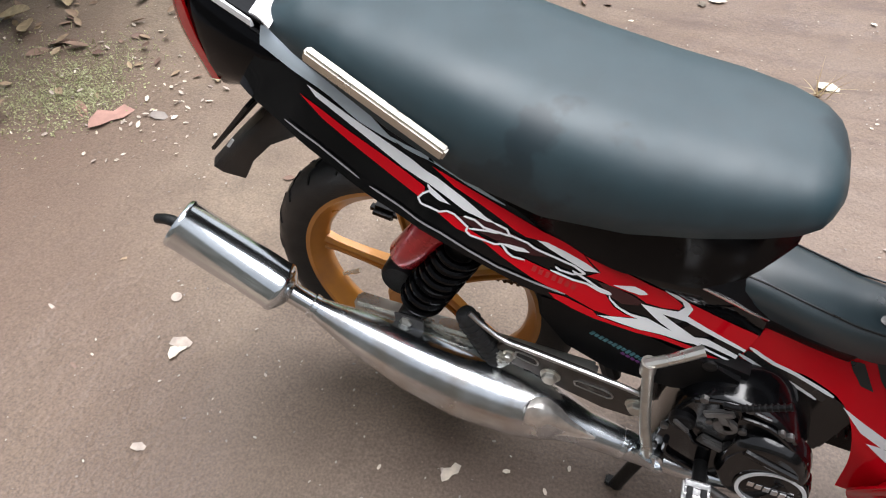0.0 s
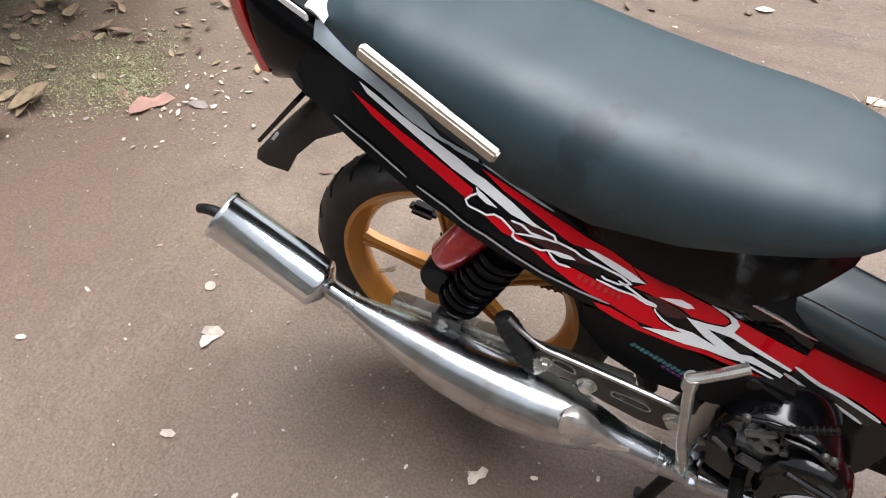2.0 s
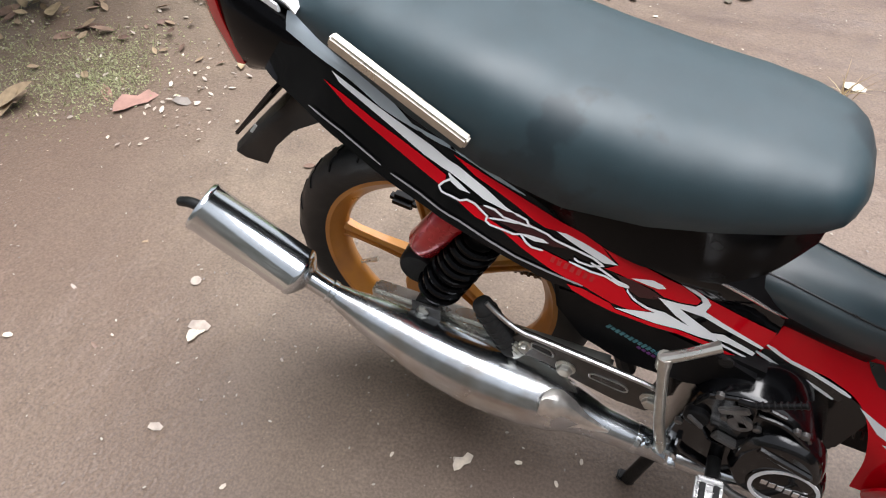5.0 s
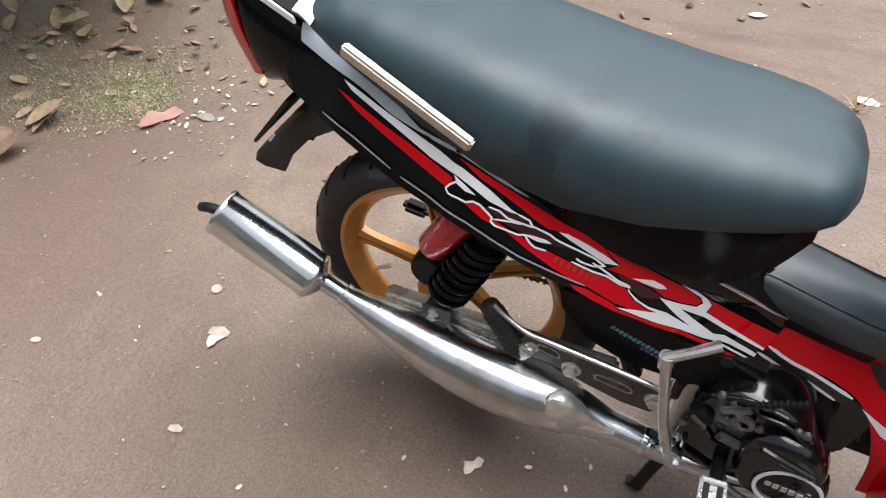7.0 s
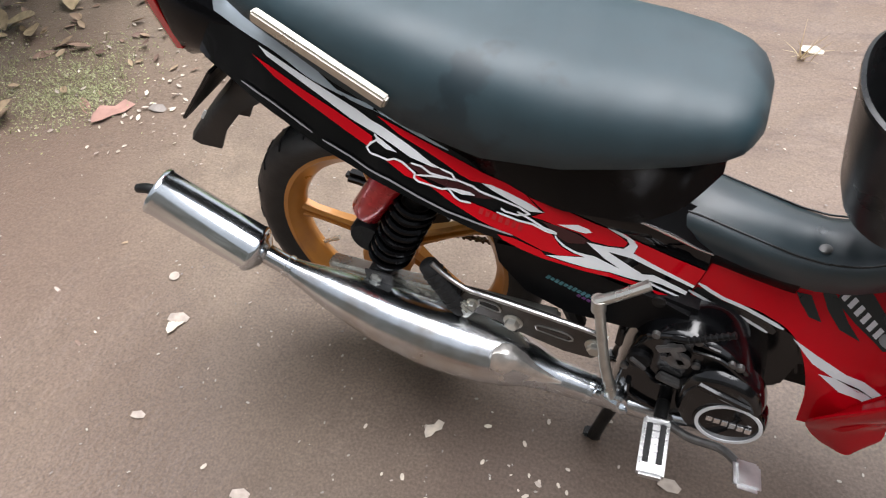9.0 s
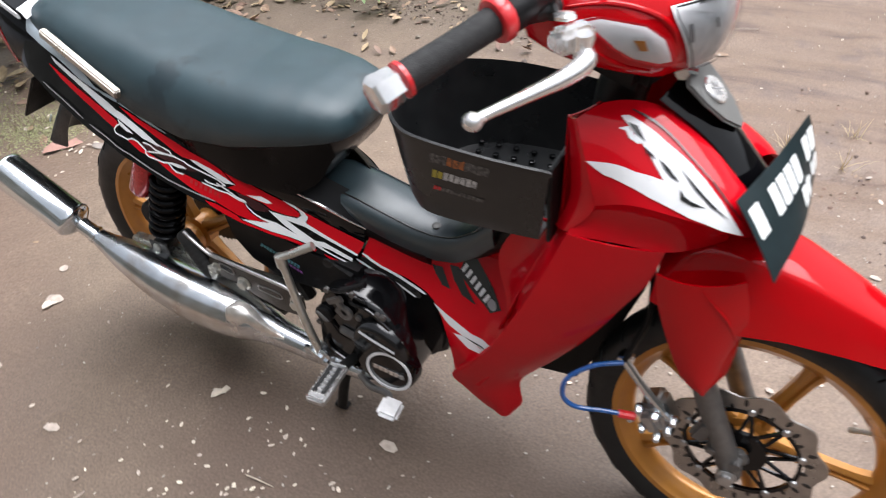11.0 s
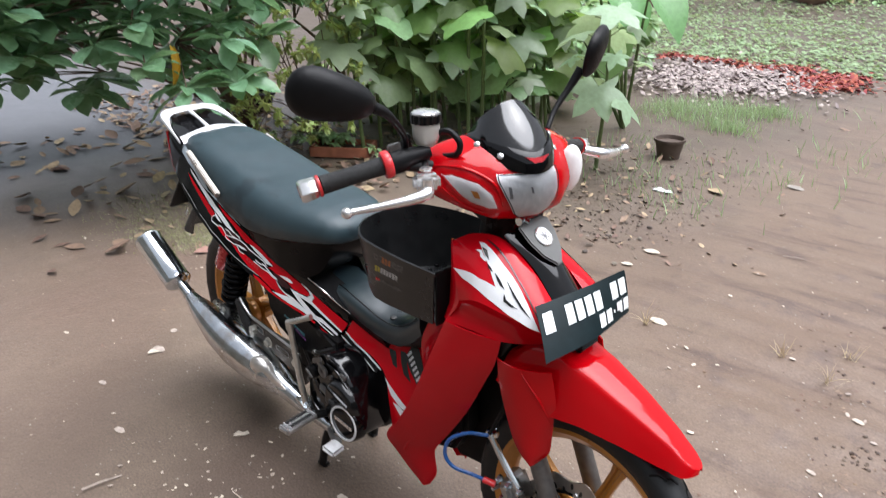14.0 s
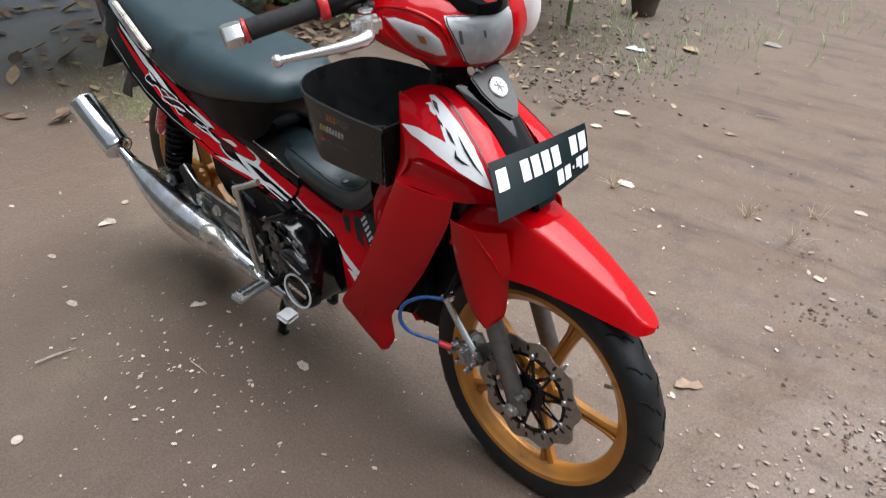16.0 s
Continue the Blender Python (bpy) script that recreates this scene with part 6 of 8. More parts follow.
part("lamp_edge", skin.stroke([(0.047, 1.018), (0.046, 0.985), (0.040, 0.966), (0.028, 0.950), (0.004, 0.941), (-0.034, 0.940), (-0.046, 0.950)], 0.005, 0.0046), LAMP_WHITE, refl, "bright lower edge")
part("lamp_frame", skin.stroke(lamp_rim + [lamp_rim[0]], 0.0022, 0.0078), DARK_STEEL, refl, "dark lamp frame")
ind_rim = [(-0.159, 1.020), (-0.145, 1.022), (-0.110, 1.010), (-0.090, 0.990), (-0.080, 0.961), (-0.094, 0.960), (-0.124, 0.973), (-0.139, 0.987), (-0.150, 1.004)]
ind = P("indicator", skin.decal(ind_rim, 0.0016, 4), LAMP_WHITE, "clear front indicator lamp")
part("lens", skin.decal(ind_rim, 0.0060, 4), GLASS, ind)
part("indicator_facet", skin.decal([(-0.128, 1.000), (-0.106, 0.996), (-0.098, 0.974), (-0.118, 0.978)], 0.0032, 2), REFLECTOR, ind, "grey facets of the reflector")
part("bulb", skin.decal([(-0.122, 0.995), (-0.112, 0.993), (-0.108, 0.980), (-0.117, 0.982)], 0.0044, 2), BULB, ind, "amber bulb")
part("lamp_frame", skin.stroke(ind_rim + [ind_rim[0]], 0.0028, 0.0062), RED_CAN, ind, "dark red lamp edge")
for line in ([(-0.166, 1.034), (-0.130, 1.034), (-0.098, 1.020), (-0.080, 1.000), (-0.070, 0.965)], [(-0.160, 0.995), (-0.130, 0.966), (-0.095, 0.950)]):
    bm = bmesh.new()
    tube(bm, [skin.at(y, z, 0.0005) for y, z in line], [0.0015] + [0.0034] * (len(line) - 2) + [0.0015], 8, 24)
    part("cowl_ridge", bm, RED, head, "raised ridge of the cowl")
bm = bmesh.new()
bmesh.ops.create_uvsphere(bm, u_segments=24, v_segments=16, radius=1.0, matrix=pose(0.838, 0.972, 0.998, 0, 8, -35) @ Matrix.Diagonal((0.017, 0.025, 0.050, 1)))
P("indicator_lens", bm, LAMP_WHITE, "bulging clear side indicator lens", sharp=60)
bm = bmesh.new()
block(bm, (0.12, 0.14, 0.05), HEAD @ pose(0.725, C, 0.925, 0, 10, 0), 0.015)
P("cowl_underside", bm, BLACK_PLASTIC, "black underside of the cowl")
# smoked visor
vis = Patch([(0.70, 0.782, 1.062), (0.765, 0.79, 1.052), (0.818, 0.82, 1.036), (0.838, C, 1.030), (0.818, 2 * C - 0.82, 1.036), (0.765, 2 * C - 0.79, 1.052), (0.70, 2 * C - 0.782, 1.062)],
            [(0.69, 0.80, 1.072), (0.715, 0.81, 1.105), (0.735, 0.835, 1.13), (0.742, C, 1.14), (0.735, 2 * C - 0.835, 1.13), (0.715, 2 * C - 0.81, 1.105), (0.69, 2 * C - 0.80, 1.072)], (0.008, 0, 0.008), 30, 12, warp=lambda p: HEAD @ p)
visor = P("visor", vis.sheet(0.003), SMOKE_VISOR, "smoked plastic headlight visor", sharp=60)
low = Patch([(0.70, 0.780, 1.058), (0.765, 0.788, 1.046), (0.820, 0.818, 1.028), (0.842, C, 1.020), (0.820, 2 * C - 0.818, 1.028), (0.765, 2 * C - 0.788, 1.046), (0.70, 2 * C - 0.780, 1.058)],
            [(0.69, 0.786, 1.074), (0.755, 0.792, 1.075), (0.805, 0.822, 1.068), (0.826, C, 1.058), (0.805, 2 * C - 0.822, 1.068), (0.755, 2 * C - 0.792, 1.075), (0.69, 2 * C - 0.786, 1.074)], (0.004, 0, 0.004), 30, 5, warp=lambda p: HEAD @ p)
part("visor_base", low.sheet(0.004), BLACK_GLOSS, visor, "gloss black visor base", 60)
bm = bmesh.new()
prism(bm, [(-0.026, 0.006), (-0.009, 0.003), (0.009, 0.003), (0.026, 0.006), (0.009, -0.007), (-0.009, -0.007)], 0.0015, HEAD @ Matrix.Translation((0.8345, C, 1.047)) @ Vector((0.92, 0, 0.39)).to_track_quat("Z", "Y").to_matrix().to_4x4())
part("visor_decal", bm, RED_CAN, visor, "red notch decal")
for p in ((0.752, 0.784, 1.066), (0.80, 0.806, 1.052), (0.752, 2 * C - 0.784, 1.066), (0.80, 2 * C - 0.806, 1.052)):
    bm = bmesh.new()
    lathe(bm, [(0.0062, -0.003), (0.0062, 0.002), (0.003, 0.004)], HEAD @ Matrix.Translation(p) @ Vector((0.6, -0.6 if p[1] < C else 0.6, 0.5)).to_track_quat("Z", "Y").to_matrix().to_4x4(), 14)
    part("screw", bm, SILVER, visor)

# --- handlebar controls
g0, g1 = Vector((0.603, 0.536, 1.018)), Vector((0.655, 0.642, 1.042))
gd = (g1 - g0).normalized()
for s in (-1, 1):
    fl = (lambda p: Vector(p)) if s < 0 else (lambda p: Vector((p[0] + 0.2126 * (2 * C - 2 * p[1]), 2 * C - p[1], p[2])))
    lever_at = fl
    fl = (lambda p: Vector(p)) if s < 0 else (lambda p: Vector((p[0] + 0.15 * (2 * C - 2 * p[1]), 2 * C - p[1], p[2] - 0.047)))
    bm = bmesh.new()
    tube(bm, [fl(g0), fl(g0.lerp(g1, 0.5)), fl(g1)], [0.0175, 0.0165, 0.0175], 20, 6)
    grip = P("grip", bm, GRIP, "black rubber handlebar grip")
    bm = bmesh.new()
    m = along(fl(g0 - gd * 0.002), fl(g0 - gd * 0.05))
    lathe(bm, [(0.0205, 0), (0.0205, 0.005), (0.0185, 0.006)], m, 20)
    part("grip_ring", bm, RED_GRIP, grip, "red ring")
    bm = bmesh.new()
    lathe(bm, [(0.0165, 0.006), (0.0195, 0.010), (0.0215, 0.034), (0.018, 0.040), (0.010, 0.041)], m, 6)
    part("bar_end", bm, SILVER, grip, "faceted silver bar end")
    bm = bmesh.new()
    m = along(fl(g1), fl(g1 + gd * 0.1))
    lathe(bm, [(0.018, -0.004), (0.024, -0.003), (0.026, 0.0), (0.026, 0.010), (0.024, 0.013), (0.02, 0.014)], m, 28)
    part("grip_flange", bm, RED_GRIP, grip, "red grip flange")
    bm = bmesh.new()
    lathe(bm, [(0.020, 0.010), (0.023, 0.014), (0.023, 0.040), (0.019, 0.046), (0.012, 0.09)], m, 24)
    block(bm, (0.03, 0.022, 0.03), m @ Matrix.Translation((0.01, 0.012, 0.026)), 0.005)
    sw = P("switch_housing", bm, BLACK_PLASTIC, "black switch housing")
    bm = bmesh.new()
    block(bm, (0.012, 0.016, 0.024), m @ Matrix.Translation((0.0, 0.026, 0.026)), 0.002)
    part("switch", bm, STEEL_GREY, sw)
    bm = bmesh.new()
    lp = [lever_at(p) for p in ((0.735, 0.676, 1.012), (0.752, 0.655, 1.006), (0.742, 0.625, 1.0), (0.715, 0.585, 0.993), (0.69, 0.548, 0.988), (0.680, 0.529, 0.986))]
    tube(bm, lp, [0.010, 0.012, 0.010, 0.0075, 0.006, 0.007], 12, 30)
    bmesh.ops.create_uvsphere(bm, u_segments=14, v_segments=10, radius=0.0105, matrix=Matrix.Translation(lp[-1]))
    lever = P("brake_lever", bm, SILVER, "polished silver lever with a ball end", sharp=60)
    if s < 0:
        bm = bmesh.new()
        block(bm, (0.05, 0.03, 0.028), pose(0.728, 0.678, 1.018, 0, 0, 55), 0.007)
        tube(bm, [(0.745, 0.665, 1.03), (0.745, 0.665, 0.995)], 0.010, 14)
        lathe(bm, [(0.013, 0), (0.013, 0.004), (0.007, 0.006)], Matrix.Translation((0.715, 0.69, 1.034)), 6)
        part("master_cylinder", bm, SILVER, lever, "silver master cylinder")
        bm = bmesh.new()
        lathe(bm, [(0.013, 1.066), (0.020, 1.072), (0.0255, 1.086), (0.0265, 1.112)], Matrix.Translation((0.683, 0.724, 0)), 28)
        cup = P("fluid_cup", bm, CUP, "frosted brake fluid cup with a ribbed cap")
        bm = bmesh.new()
        lathe(bm, [(0.022, 1.079), (0.0235, 1.088), (0.0235, 1.098)], Matrix.Translation((0.683, 0.724, 0)), 24)
        part("fluid", bm, mat("brake_fluid", (0.4, 0.3, 0.2), 0.2, vary=0.05), cup)
        bm = bmesh.new()
        pts = [((0.0295 if k % 4 < 2 else 0.0275) * math.cos(2 * math.pi * k / 64), (0.0295 if k % 4 < 2 else 0.0275) * math.sin(2 * math.pi * k / 64)) for k in range(64)]
        prism(bm, pts, 0.016, Matrix.Translation((0.683, 0.724, 1.112)), 0.0)
        cap = part("cap", bm, BLACK_GLOSS, cup, "black ribbed cap")
        bm = bmesh.new()
        lathe(bm, [(0.026, 1.128), (0.026, 1.131), (0.022, 1.133)], Matrix.Translation((0.683, 0.724, 0)), 32)
        part("cap_top", bm, SILVER, cup, "silver cap top")
        bm = bmesh.new()
        tube(bm, [(0.683, 0.724, 1.068), (0.683, 0.722, 1.045), (0.70, 0.70, 1.03)], 0.008, 10, 8)
        part("cup_stem", bm, DARK_STEEL, cup)
        bm = bmesh.new()
        tube(bm, [(0.70, 0.735, 1.092), (0.722, 0.745, 1.097), (0.742, 0.752, 1.078), (0.735, 0.752, 1.055), (0.70, 0.75, 1.045), (0.67, 0.76, 1.05)], 0.006, 10, 30)
        P("cable", bm, BLACK_PLASTIC, "black looped control cable")
        bm = bmesh.new()
        lathe(bm, [(0.012, 1.05), (0.012, 1.068), (0.010, 1.07), (0.012, 1.074), (0.009, 1.078), (0.011, 1.082), (0.007, 1.09)], Matrix.Translation((0.653, 0.70, 0)), 16)
        P("cable_boot", bm, BLACK_PLASTIC, "black rubber mirror boot")
bm = bmesh.new()
tube(bm, [(0.66, 0.652, 1.043), (0.69, 0.72, 1.03), (0.70, C, 1.01), (0.715, 2 * C - 0.72, 0.998), (0.725, 2 * C - 0.642, 0.995)], 0.011, 12, 20)
P("handlebar", bm, DARK_STEEL, "black handlebar tube")


def mirror(c, wide, tall, stem, sz):
    c, wide, tall = Vector(c), Vector(wide), Vector(tall)
    nrm = wide.cross(tall).normalized()
    if nrm.x < 0:
        nrm = -nrm
    bm = bmesh.new()
    rings = []
    for d, k in ((-0.004, 0.90), (-0.004, 0.97), (0.0, 1.0), (0.010, 0.99), (0.022, 0.86), (0.030, 0.6), (0.034, 0.25)):
        row = []
        for i in range(28):
            a = 2 * math.pi * i / 28
            cx = math.copysign(abs(math.cos(a)) ** 0.75, math.cos(a))
            sy = math.copysign(abs(math.sin(a)) ** 0.9, math.sin(a)) * (1.0 - 0.28 * cx)
            row.append(c + wide * cx * k + tall * sy * k + nrm * d * sz)
        rings.append(row)
    loft(bm, rings)
    mi = P("mirror", bm, BLACK_PLASTIC, "black oval rear-view mirror", sharp=60)
    bm = bmesh.new()
    f = [bm.verts.new(c + wide * 0.88 * math.copysign(abs(math.cos(a)) ** 0.75, math.cos(a)) + tall * 0.88 * math.copysign(abs(math.sin(a)) ** 0.9, math.sin(a)) * (1.0 - 0.28 * math.copysign(abs(math.cos(a)) ** 0.75, math.cos(a))) - nrm * 0.0055 * sz) for a in (2 * math.pi * i / 28 for i in range(28))]
    bm.faces.new(f)
    part("mirror_glass", bm, MIRROR, mi)
    bm = bmesh.new()
    tube(bm, stem, [0.011, 0.008, 0.006, 0.006][:len(stem)], 12, 16)
    part("mirror_stem", bm, BLACK_PLASTIC, mi)
    return mi


mirror((0.662, 0.528, 1.188), (0.030, 0.068, -0.022), (0.012, 0.006, 0.040), [(0.690, 0.592, 1.163), (0.697, 0.62, 1.145), (0.685, 0.665, 1.10), (0.655, 0.698, 1.06)], 1.0)
mirror((0.735, 1.19, 1.198), (-0.010, 0.050, 0.030), (0.012, -0.010, 0.040), [(0.722, 1.165, 1.155), (0.71, 1.14, 1.115), (0.705, 1.10, 1.075), (0.715, 1.06, 1.04)], 0.7)

# ---------------------------------------------------------------- ground
def grow(a, b, fine, lo, hi):
    """Coordinates that are dense between a and b and spread out towards lo and hi."""
    out = list(np.arange(a, b + 1e-6, fine))
    st, v = fine, a
    left = []
    while v > lo:
        st *= 1.18
        v -= st
        left.append(max(v, lo))
    st, v = fine, out[-1]
    right = []
    while v < hi:
        st *= 1.18
        v += st
        right.append(min(v, hi))
    return left[::-1] + out + right


def ground_z(x, y):
    v = Vector((x, y, 0))
    near = min(1.0, max(0.0, (math.hypot(x - 0.4, y - 0.8) - 0.9) / 1.2))
    z = 0.012 * noise.noise(v * 1.3) * near + 0.004 * noise.noise(v * 5.0) + 0.0022 * noise.noise(v * 17.0)
    z += 0.02 * near * noise.noise(v * 0.45)
    soil = max(0.0, min(1.0, (y - 2.4 - 0.35 * noise.noise(Vector((x * 0.8, 1.7, 0)))) / 0.8)) * max(0.0, min(1.0, (0.1 - x + 0.25 * noise.noise(Vector((y, 3.1, 0)))) / 0.5))
    z += soil * (0.05 + 0.03 * noise.noise(v * 2.3))
    rut = max(0.0, min(1.0, (x - 0.2) * 1.2)) * max(0.0, min(1.0, (y - 1.3) * 1.5))
    z += rut * (0.020 * noise.noise(Vector((x * 0.9 + y * 0.25, y * 6.5 - x * 0.9, 9.0))) + 0.009 * noise.noise(Vector((x * 2.4, y * 15.0 - x * 2.0, 3.0))))
    if x > 0.9 and y > 0.7:
        z += 0.027 * max(0, min(1, (x - 0.9) * 2)) * noise.noise(Vector((x * 4.0, y * 2.2, 4.0)))
        z += 0.006 * max(0, min(1, (x - 0.7) * 2)) * (noise.noise(v * 11.0) + 0.7 * noise.noise(v * 23.0))
    if y > 12.5:
        z += 0.16 * (y - 12.5) + 0.25 * noise.noise(v * 0.3) * min(1, (y - 12.5) / 4)
    r = math.hypot(x, y)
    if r > 60:
        z = z * max(0, 1 - (r - 60) / 60) + 0
    return z


gx, gy = grow(-1.4, 2.6, 0.022, -400, 400), grow(-0.3, 3.6, 0.022, -400, 400)
verts = [(x, y, ground_z(x, y)) for y in gy for x in gx]
nx = len(gx)
faces = [(j * nx + i, j * nx + i + 1, (j + 1) * nx + i + 1, (j + 1) * nx + i) for j in range(len(gy) - 1) for i in range(nx - 1)]
me = bpy.data.meshes.new("ground")
me.from_pydata(verts, [], faces)
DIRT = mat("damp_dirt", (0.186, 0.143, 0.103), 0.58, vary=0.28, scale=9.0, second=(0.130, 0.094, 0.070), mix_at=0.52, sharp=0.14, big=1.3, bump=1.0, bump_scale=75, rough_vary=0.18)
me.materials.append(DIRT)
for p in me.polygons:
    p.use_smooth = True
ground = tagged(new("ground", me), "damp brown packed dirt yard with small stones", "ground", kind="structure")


def dirt_layers(m):
    """Adds fine specks, a greenish lawn tone far off and a reddish tone to the dirt."""
    nt = m.node_tree
    b = nt.nodes["Principled BSDF"]
    old = b.inputs["Base Color"].links[0].from_socket
    tc = nt.nodes.new("ShaderNodeTexCoord")
    vor = nt.nodes.new("ShaderNodeTexVoronoi")
    vor.inputs["Scale"].default_value = 55
    nt.links.new(tc.outputs["Object"], vor.inputs["Vector"])
    r = nt.nodes.new("ShaderNodeValToRGB")
    r.color_ramp.elements[0].position, r.color_ramp.elements[0].color = 0.05, (1, 1, 1, 1)
    r.color_ramp.elements[1].position, r.color_ramp.elements[1].color = 0.13, (0, 0, 0, 1)
    nt.links.new(vor.outputs["Distance"], r.inputs["Fac"])
    sep = nt.nodes.new("ShaderNodeSeparateColor")
    nt.links.new(vor.outputs["Color"], sep.inputs[0])
    pick = nt.nodes.new("ShaderNodeMath")
    pick.operation, pick.inputs[1].default_value = "GREATER_THAN", 0.8
    nt.links.new(sep.outputs[0], pick.inputs[0])
    mul = nt.nodes.new("ShaderNodeMath")
    mul.operation = "MULTIPLY"
    nt.links.new(r.outputs["Color"], mul.inputs[0])
    nt.links.new(pick.outputs[0], mul.inputs[1])
    mx = nt.nodes.new("ShaderNodeMix")
    mx.data_type = "RGBA"
    nt.links.new(mul.outputs[0], mx.inputs["Factor"])
    nt.links.new(old, mx.inputs["A"])
    mx.inputs["B"].default_value = (0.36, 0.28, 0.22, 1)
    nz = nt.nodes.new("ShaderNodeTexNoise")
    nz.inputs["Scale"].default_value, nz.inputs["Detail"].default_value = 0.55, 4
    nt.links.new(tc.outputs["Object"], nz.inputs["Vector"])
    r2 = nt.nodes.new("ShaderNodeValToRGB")
    r2.color_ramp.elements[0].position, r2.color_ramp.elements[1].position = 0.42, 0.66
    nt.links.new(nz.outputs["Fac"], r2.inputs["Fac"])
    mx2 = nt.nodes.new("ShaderNodeMix")
    mx2.data_type = "RGBA"
    nt.links.new(r2.outputs["Color"], mx2.inputs["Factor"])
    nt.links.new(mx.outputs["Result"], mx2.inputs["A"])
    mx2.inputs["B"].default_value = (0.152, 0.105, 0.080, 1)
    sp = nt.nodes.new("ShaderNodeSeparateXYZ")
    nt.links.new(tc.outputs["Object"], sp.inputs[0])
    wob = nt.nodes.new("ShaderNodeTexNoise")
    wob.inputs["Scale"].default_value = 1.6
    nt.links.new(tc.outputs["Object"], wob.inputs["Vector"])

    def band(sock, lo, hi, wobble):
        ad = nt.nodes.new("ShaderNodeMath")
        ad.operation, ad.inputs[1].default_value = "MULTIPLY_ADD", wobble
        nt.links.new(wob.outputs["Fac"], ad.inputs[0])
        nt.links.new(sock, ad.inputs[2])
        mr = nt.nodes.new("ShaderNodeMapRange")
        mr.inputs["From Min"].default_value, mr.inputs["From Max"].default_value = lo, hi
        nt.links.new(ad.outputs[0], mr.inputs["Value"])
        return mr.outputs[0]

    def times(p, q):
        mm = nt.nodes.new("ShaderNodeMath")
        mm.operation = "MULTIPLY"
        nt.links.new(p, mm.inputs[0])
        nt.links.new(q, mm.inputs[1])
        return mm.outputs[0]

    def over(fac, under, colour):
        m2 = nt.nodes.new("ShaderNodeMix")
        m2.data_type = "RGBA"
        nt.links.new(fac, m2.inputs["Factor"])
        nt.links.new(under, m2.inputs["A"])
        m2.inputs["B"].default_value = (*colour, 1)
        return m2.outputs["Result"]

    path_at = times(band(sp.outputs[0], -0.6, 1.8, 1.6), band(sp.outputs[1], 0.9, 3.2, 1.6))
    path = over(path_at, mx2.outputs["Result"], (0.146, 0.097, 0.068))
    bed = over(times(band(sp.outputs[1], 2.8, 3.3, 0.9), band(sp.outputs[0], 0.75, -0.1, 0.8)), path, (0.092, 0.068, 0.050))
    dents = nt.nodes.new("ShaderNodeTexNoise")
    dents.inputs["Scale"].default_value, dents.inputs["Detail"].default_value = 7.0, 7
    nt.links.new(tc.outputs["Object"], dents.inputs["Vector"])
    r3 = nt.nodes.new("ShaderNodeValToRGB")
    r3.color_ramp.elements[0].position, r3.color_ramp.elements[1].position = 0.56, 0.68
    nt.links.new(dents.outputs["Fac"], r3.inputs["Fac"])
    half = nt.nodes.new("ShaderNodeMath")
    half.operation, half.inputs[1].default_value = "MULTIPLY", 0.85
    nt.links.new(r3.outputs["Color"], half.inputs[0])
    mud = over(times(half.outputs[0], path_at), bed, (0.10, 0.068, 0.055))
    mp = nt.nodes.new("ShaderNodeMapping")
    mp.inputs["Scale"].default_value, mp.inputs["Rotation"].default_value = (1.1, 6.5, 1.0), (0, 0, radians(-8))
    nt.links.new(tc.outputs["Object"], mp.inputs["Vector"])
    ruts = nt.nodes.new("ShaderNodeTexNoise")
    ruts.inputs["Scale"].default_value, ruts.inputs["Detail"].default_value, ruts.inputs["Roughness"].default_value = 1.3, 8, 0.68
    nt.links.new(mp.outputs[0], ruts.inputs["Vector"])
    r4 = nt.nodes.new("ShaderNodeValToRGB")
    r4.color_ramp.elements[0].position, r4.color_ramp.elements[1].position = 0.52, 0.66
    nt.links.new(ruts.outputs["Fac"], r4.inputs["Fac"])
    mud = over(times(r4.outputs["Color"], path_at), mud, (0.080, 0.050, 0.039))
    r5 = nt.nodes.new("ShaderNodeValToRGB")
    r5.color_ramp.elements[0].position, r5.color_ramp.elements[1].position = 0.34, 0.48
    r5.color_ramp.elements[0].color, r5.color_ramp.elements[1].color = (1, 1, 1, 1), (0, 0, 0, 1)
    nt.links.new(ruts.outputs["Fac"], r5.inputs["Fac"])
    mud = over(times(r5.outputs["Color"], path_at), mud, (0.160, 0.112, 0.082))
    # Damp ground by the motorcycle, darkened further to paint in its weak shade.
    soak_shade = nt.nodes.new("ShaderNodeMath")
    soak_shade.operation, soak_shade.inputs[1].default_value = "MULTIPLY", 0.9
    nt.links.new(times(band(sp.outputs[0], -0.45, 0.55, 1.0), band(sp.outputs[1], 1.75, 1.1, 1.0)), soak_shade.inputs[0])
    mud = over(soak_shade.outputs[0], mud, (0.086, 0.058, 0.042))
    # Blue-grey smoke haze over the dark wet ground, mixed into its colour.
    hazed_ground = over(times(band(sp.outputs[0], -2.0, -3.3, 0.8), band(sp.outputs[1], 4.2, 3.0, 0.8)), mud, (0.122, 0.126, 0.138))
    grit = nt.nodes.new("ShaderNodeTexNoise")
    grit.inputs["Scale"].default_value, grit.inputs["Detail"].default_value = 170.0, 4
    nt.links.new(tc.outputs["Object"], grit.inputs["Vector"])
    gr = nt.nodes.new("ShaderNodeMapRange")
    gr.inputs["From Min"].default_value, gr.inputs["From Max"].default_value = 0.3, 0.7
    gr.inputs["To Min"].default_value, gr.inputs["To Max"].default_value = 0.72, 1.26
    nt.links.new(grit.outputs["Fac"], gr.inputs["Value"])
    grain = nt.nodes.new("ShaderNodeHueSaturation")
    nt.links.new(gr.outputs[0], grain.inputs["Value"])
    nt.links.new(hazed_ground, grain.inputs["Color"])
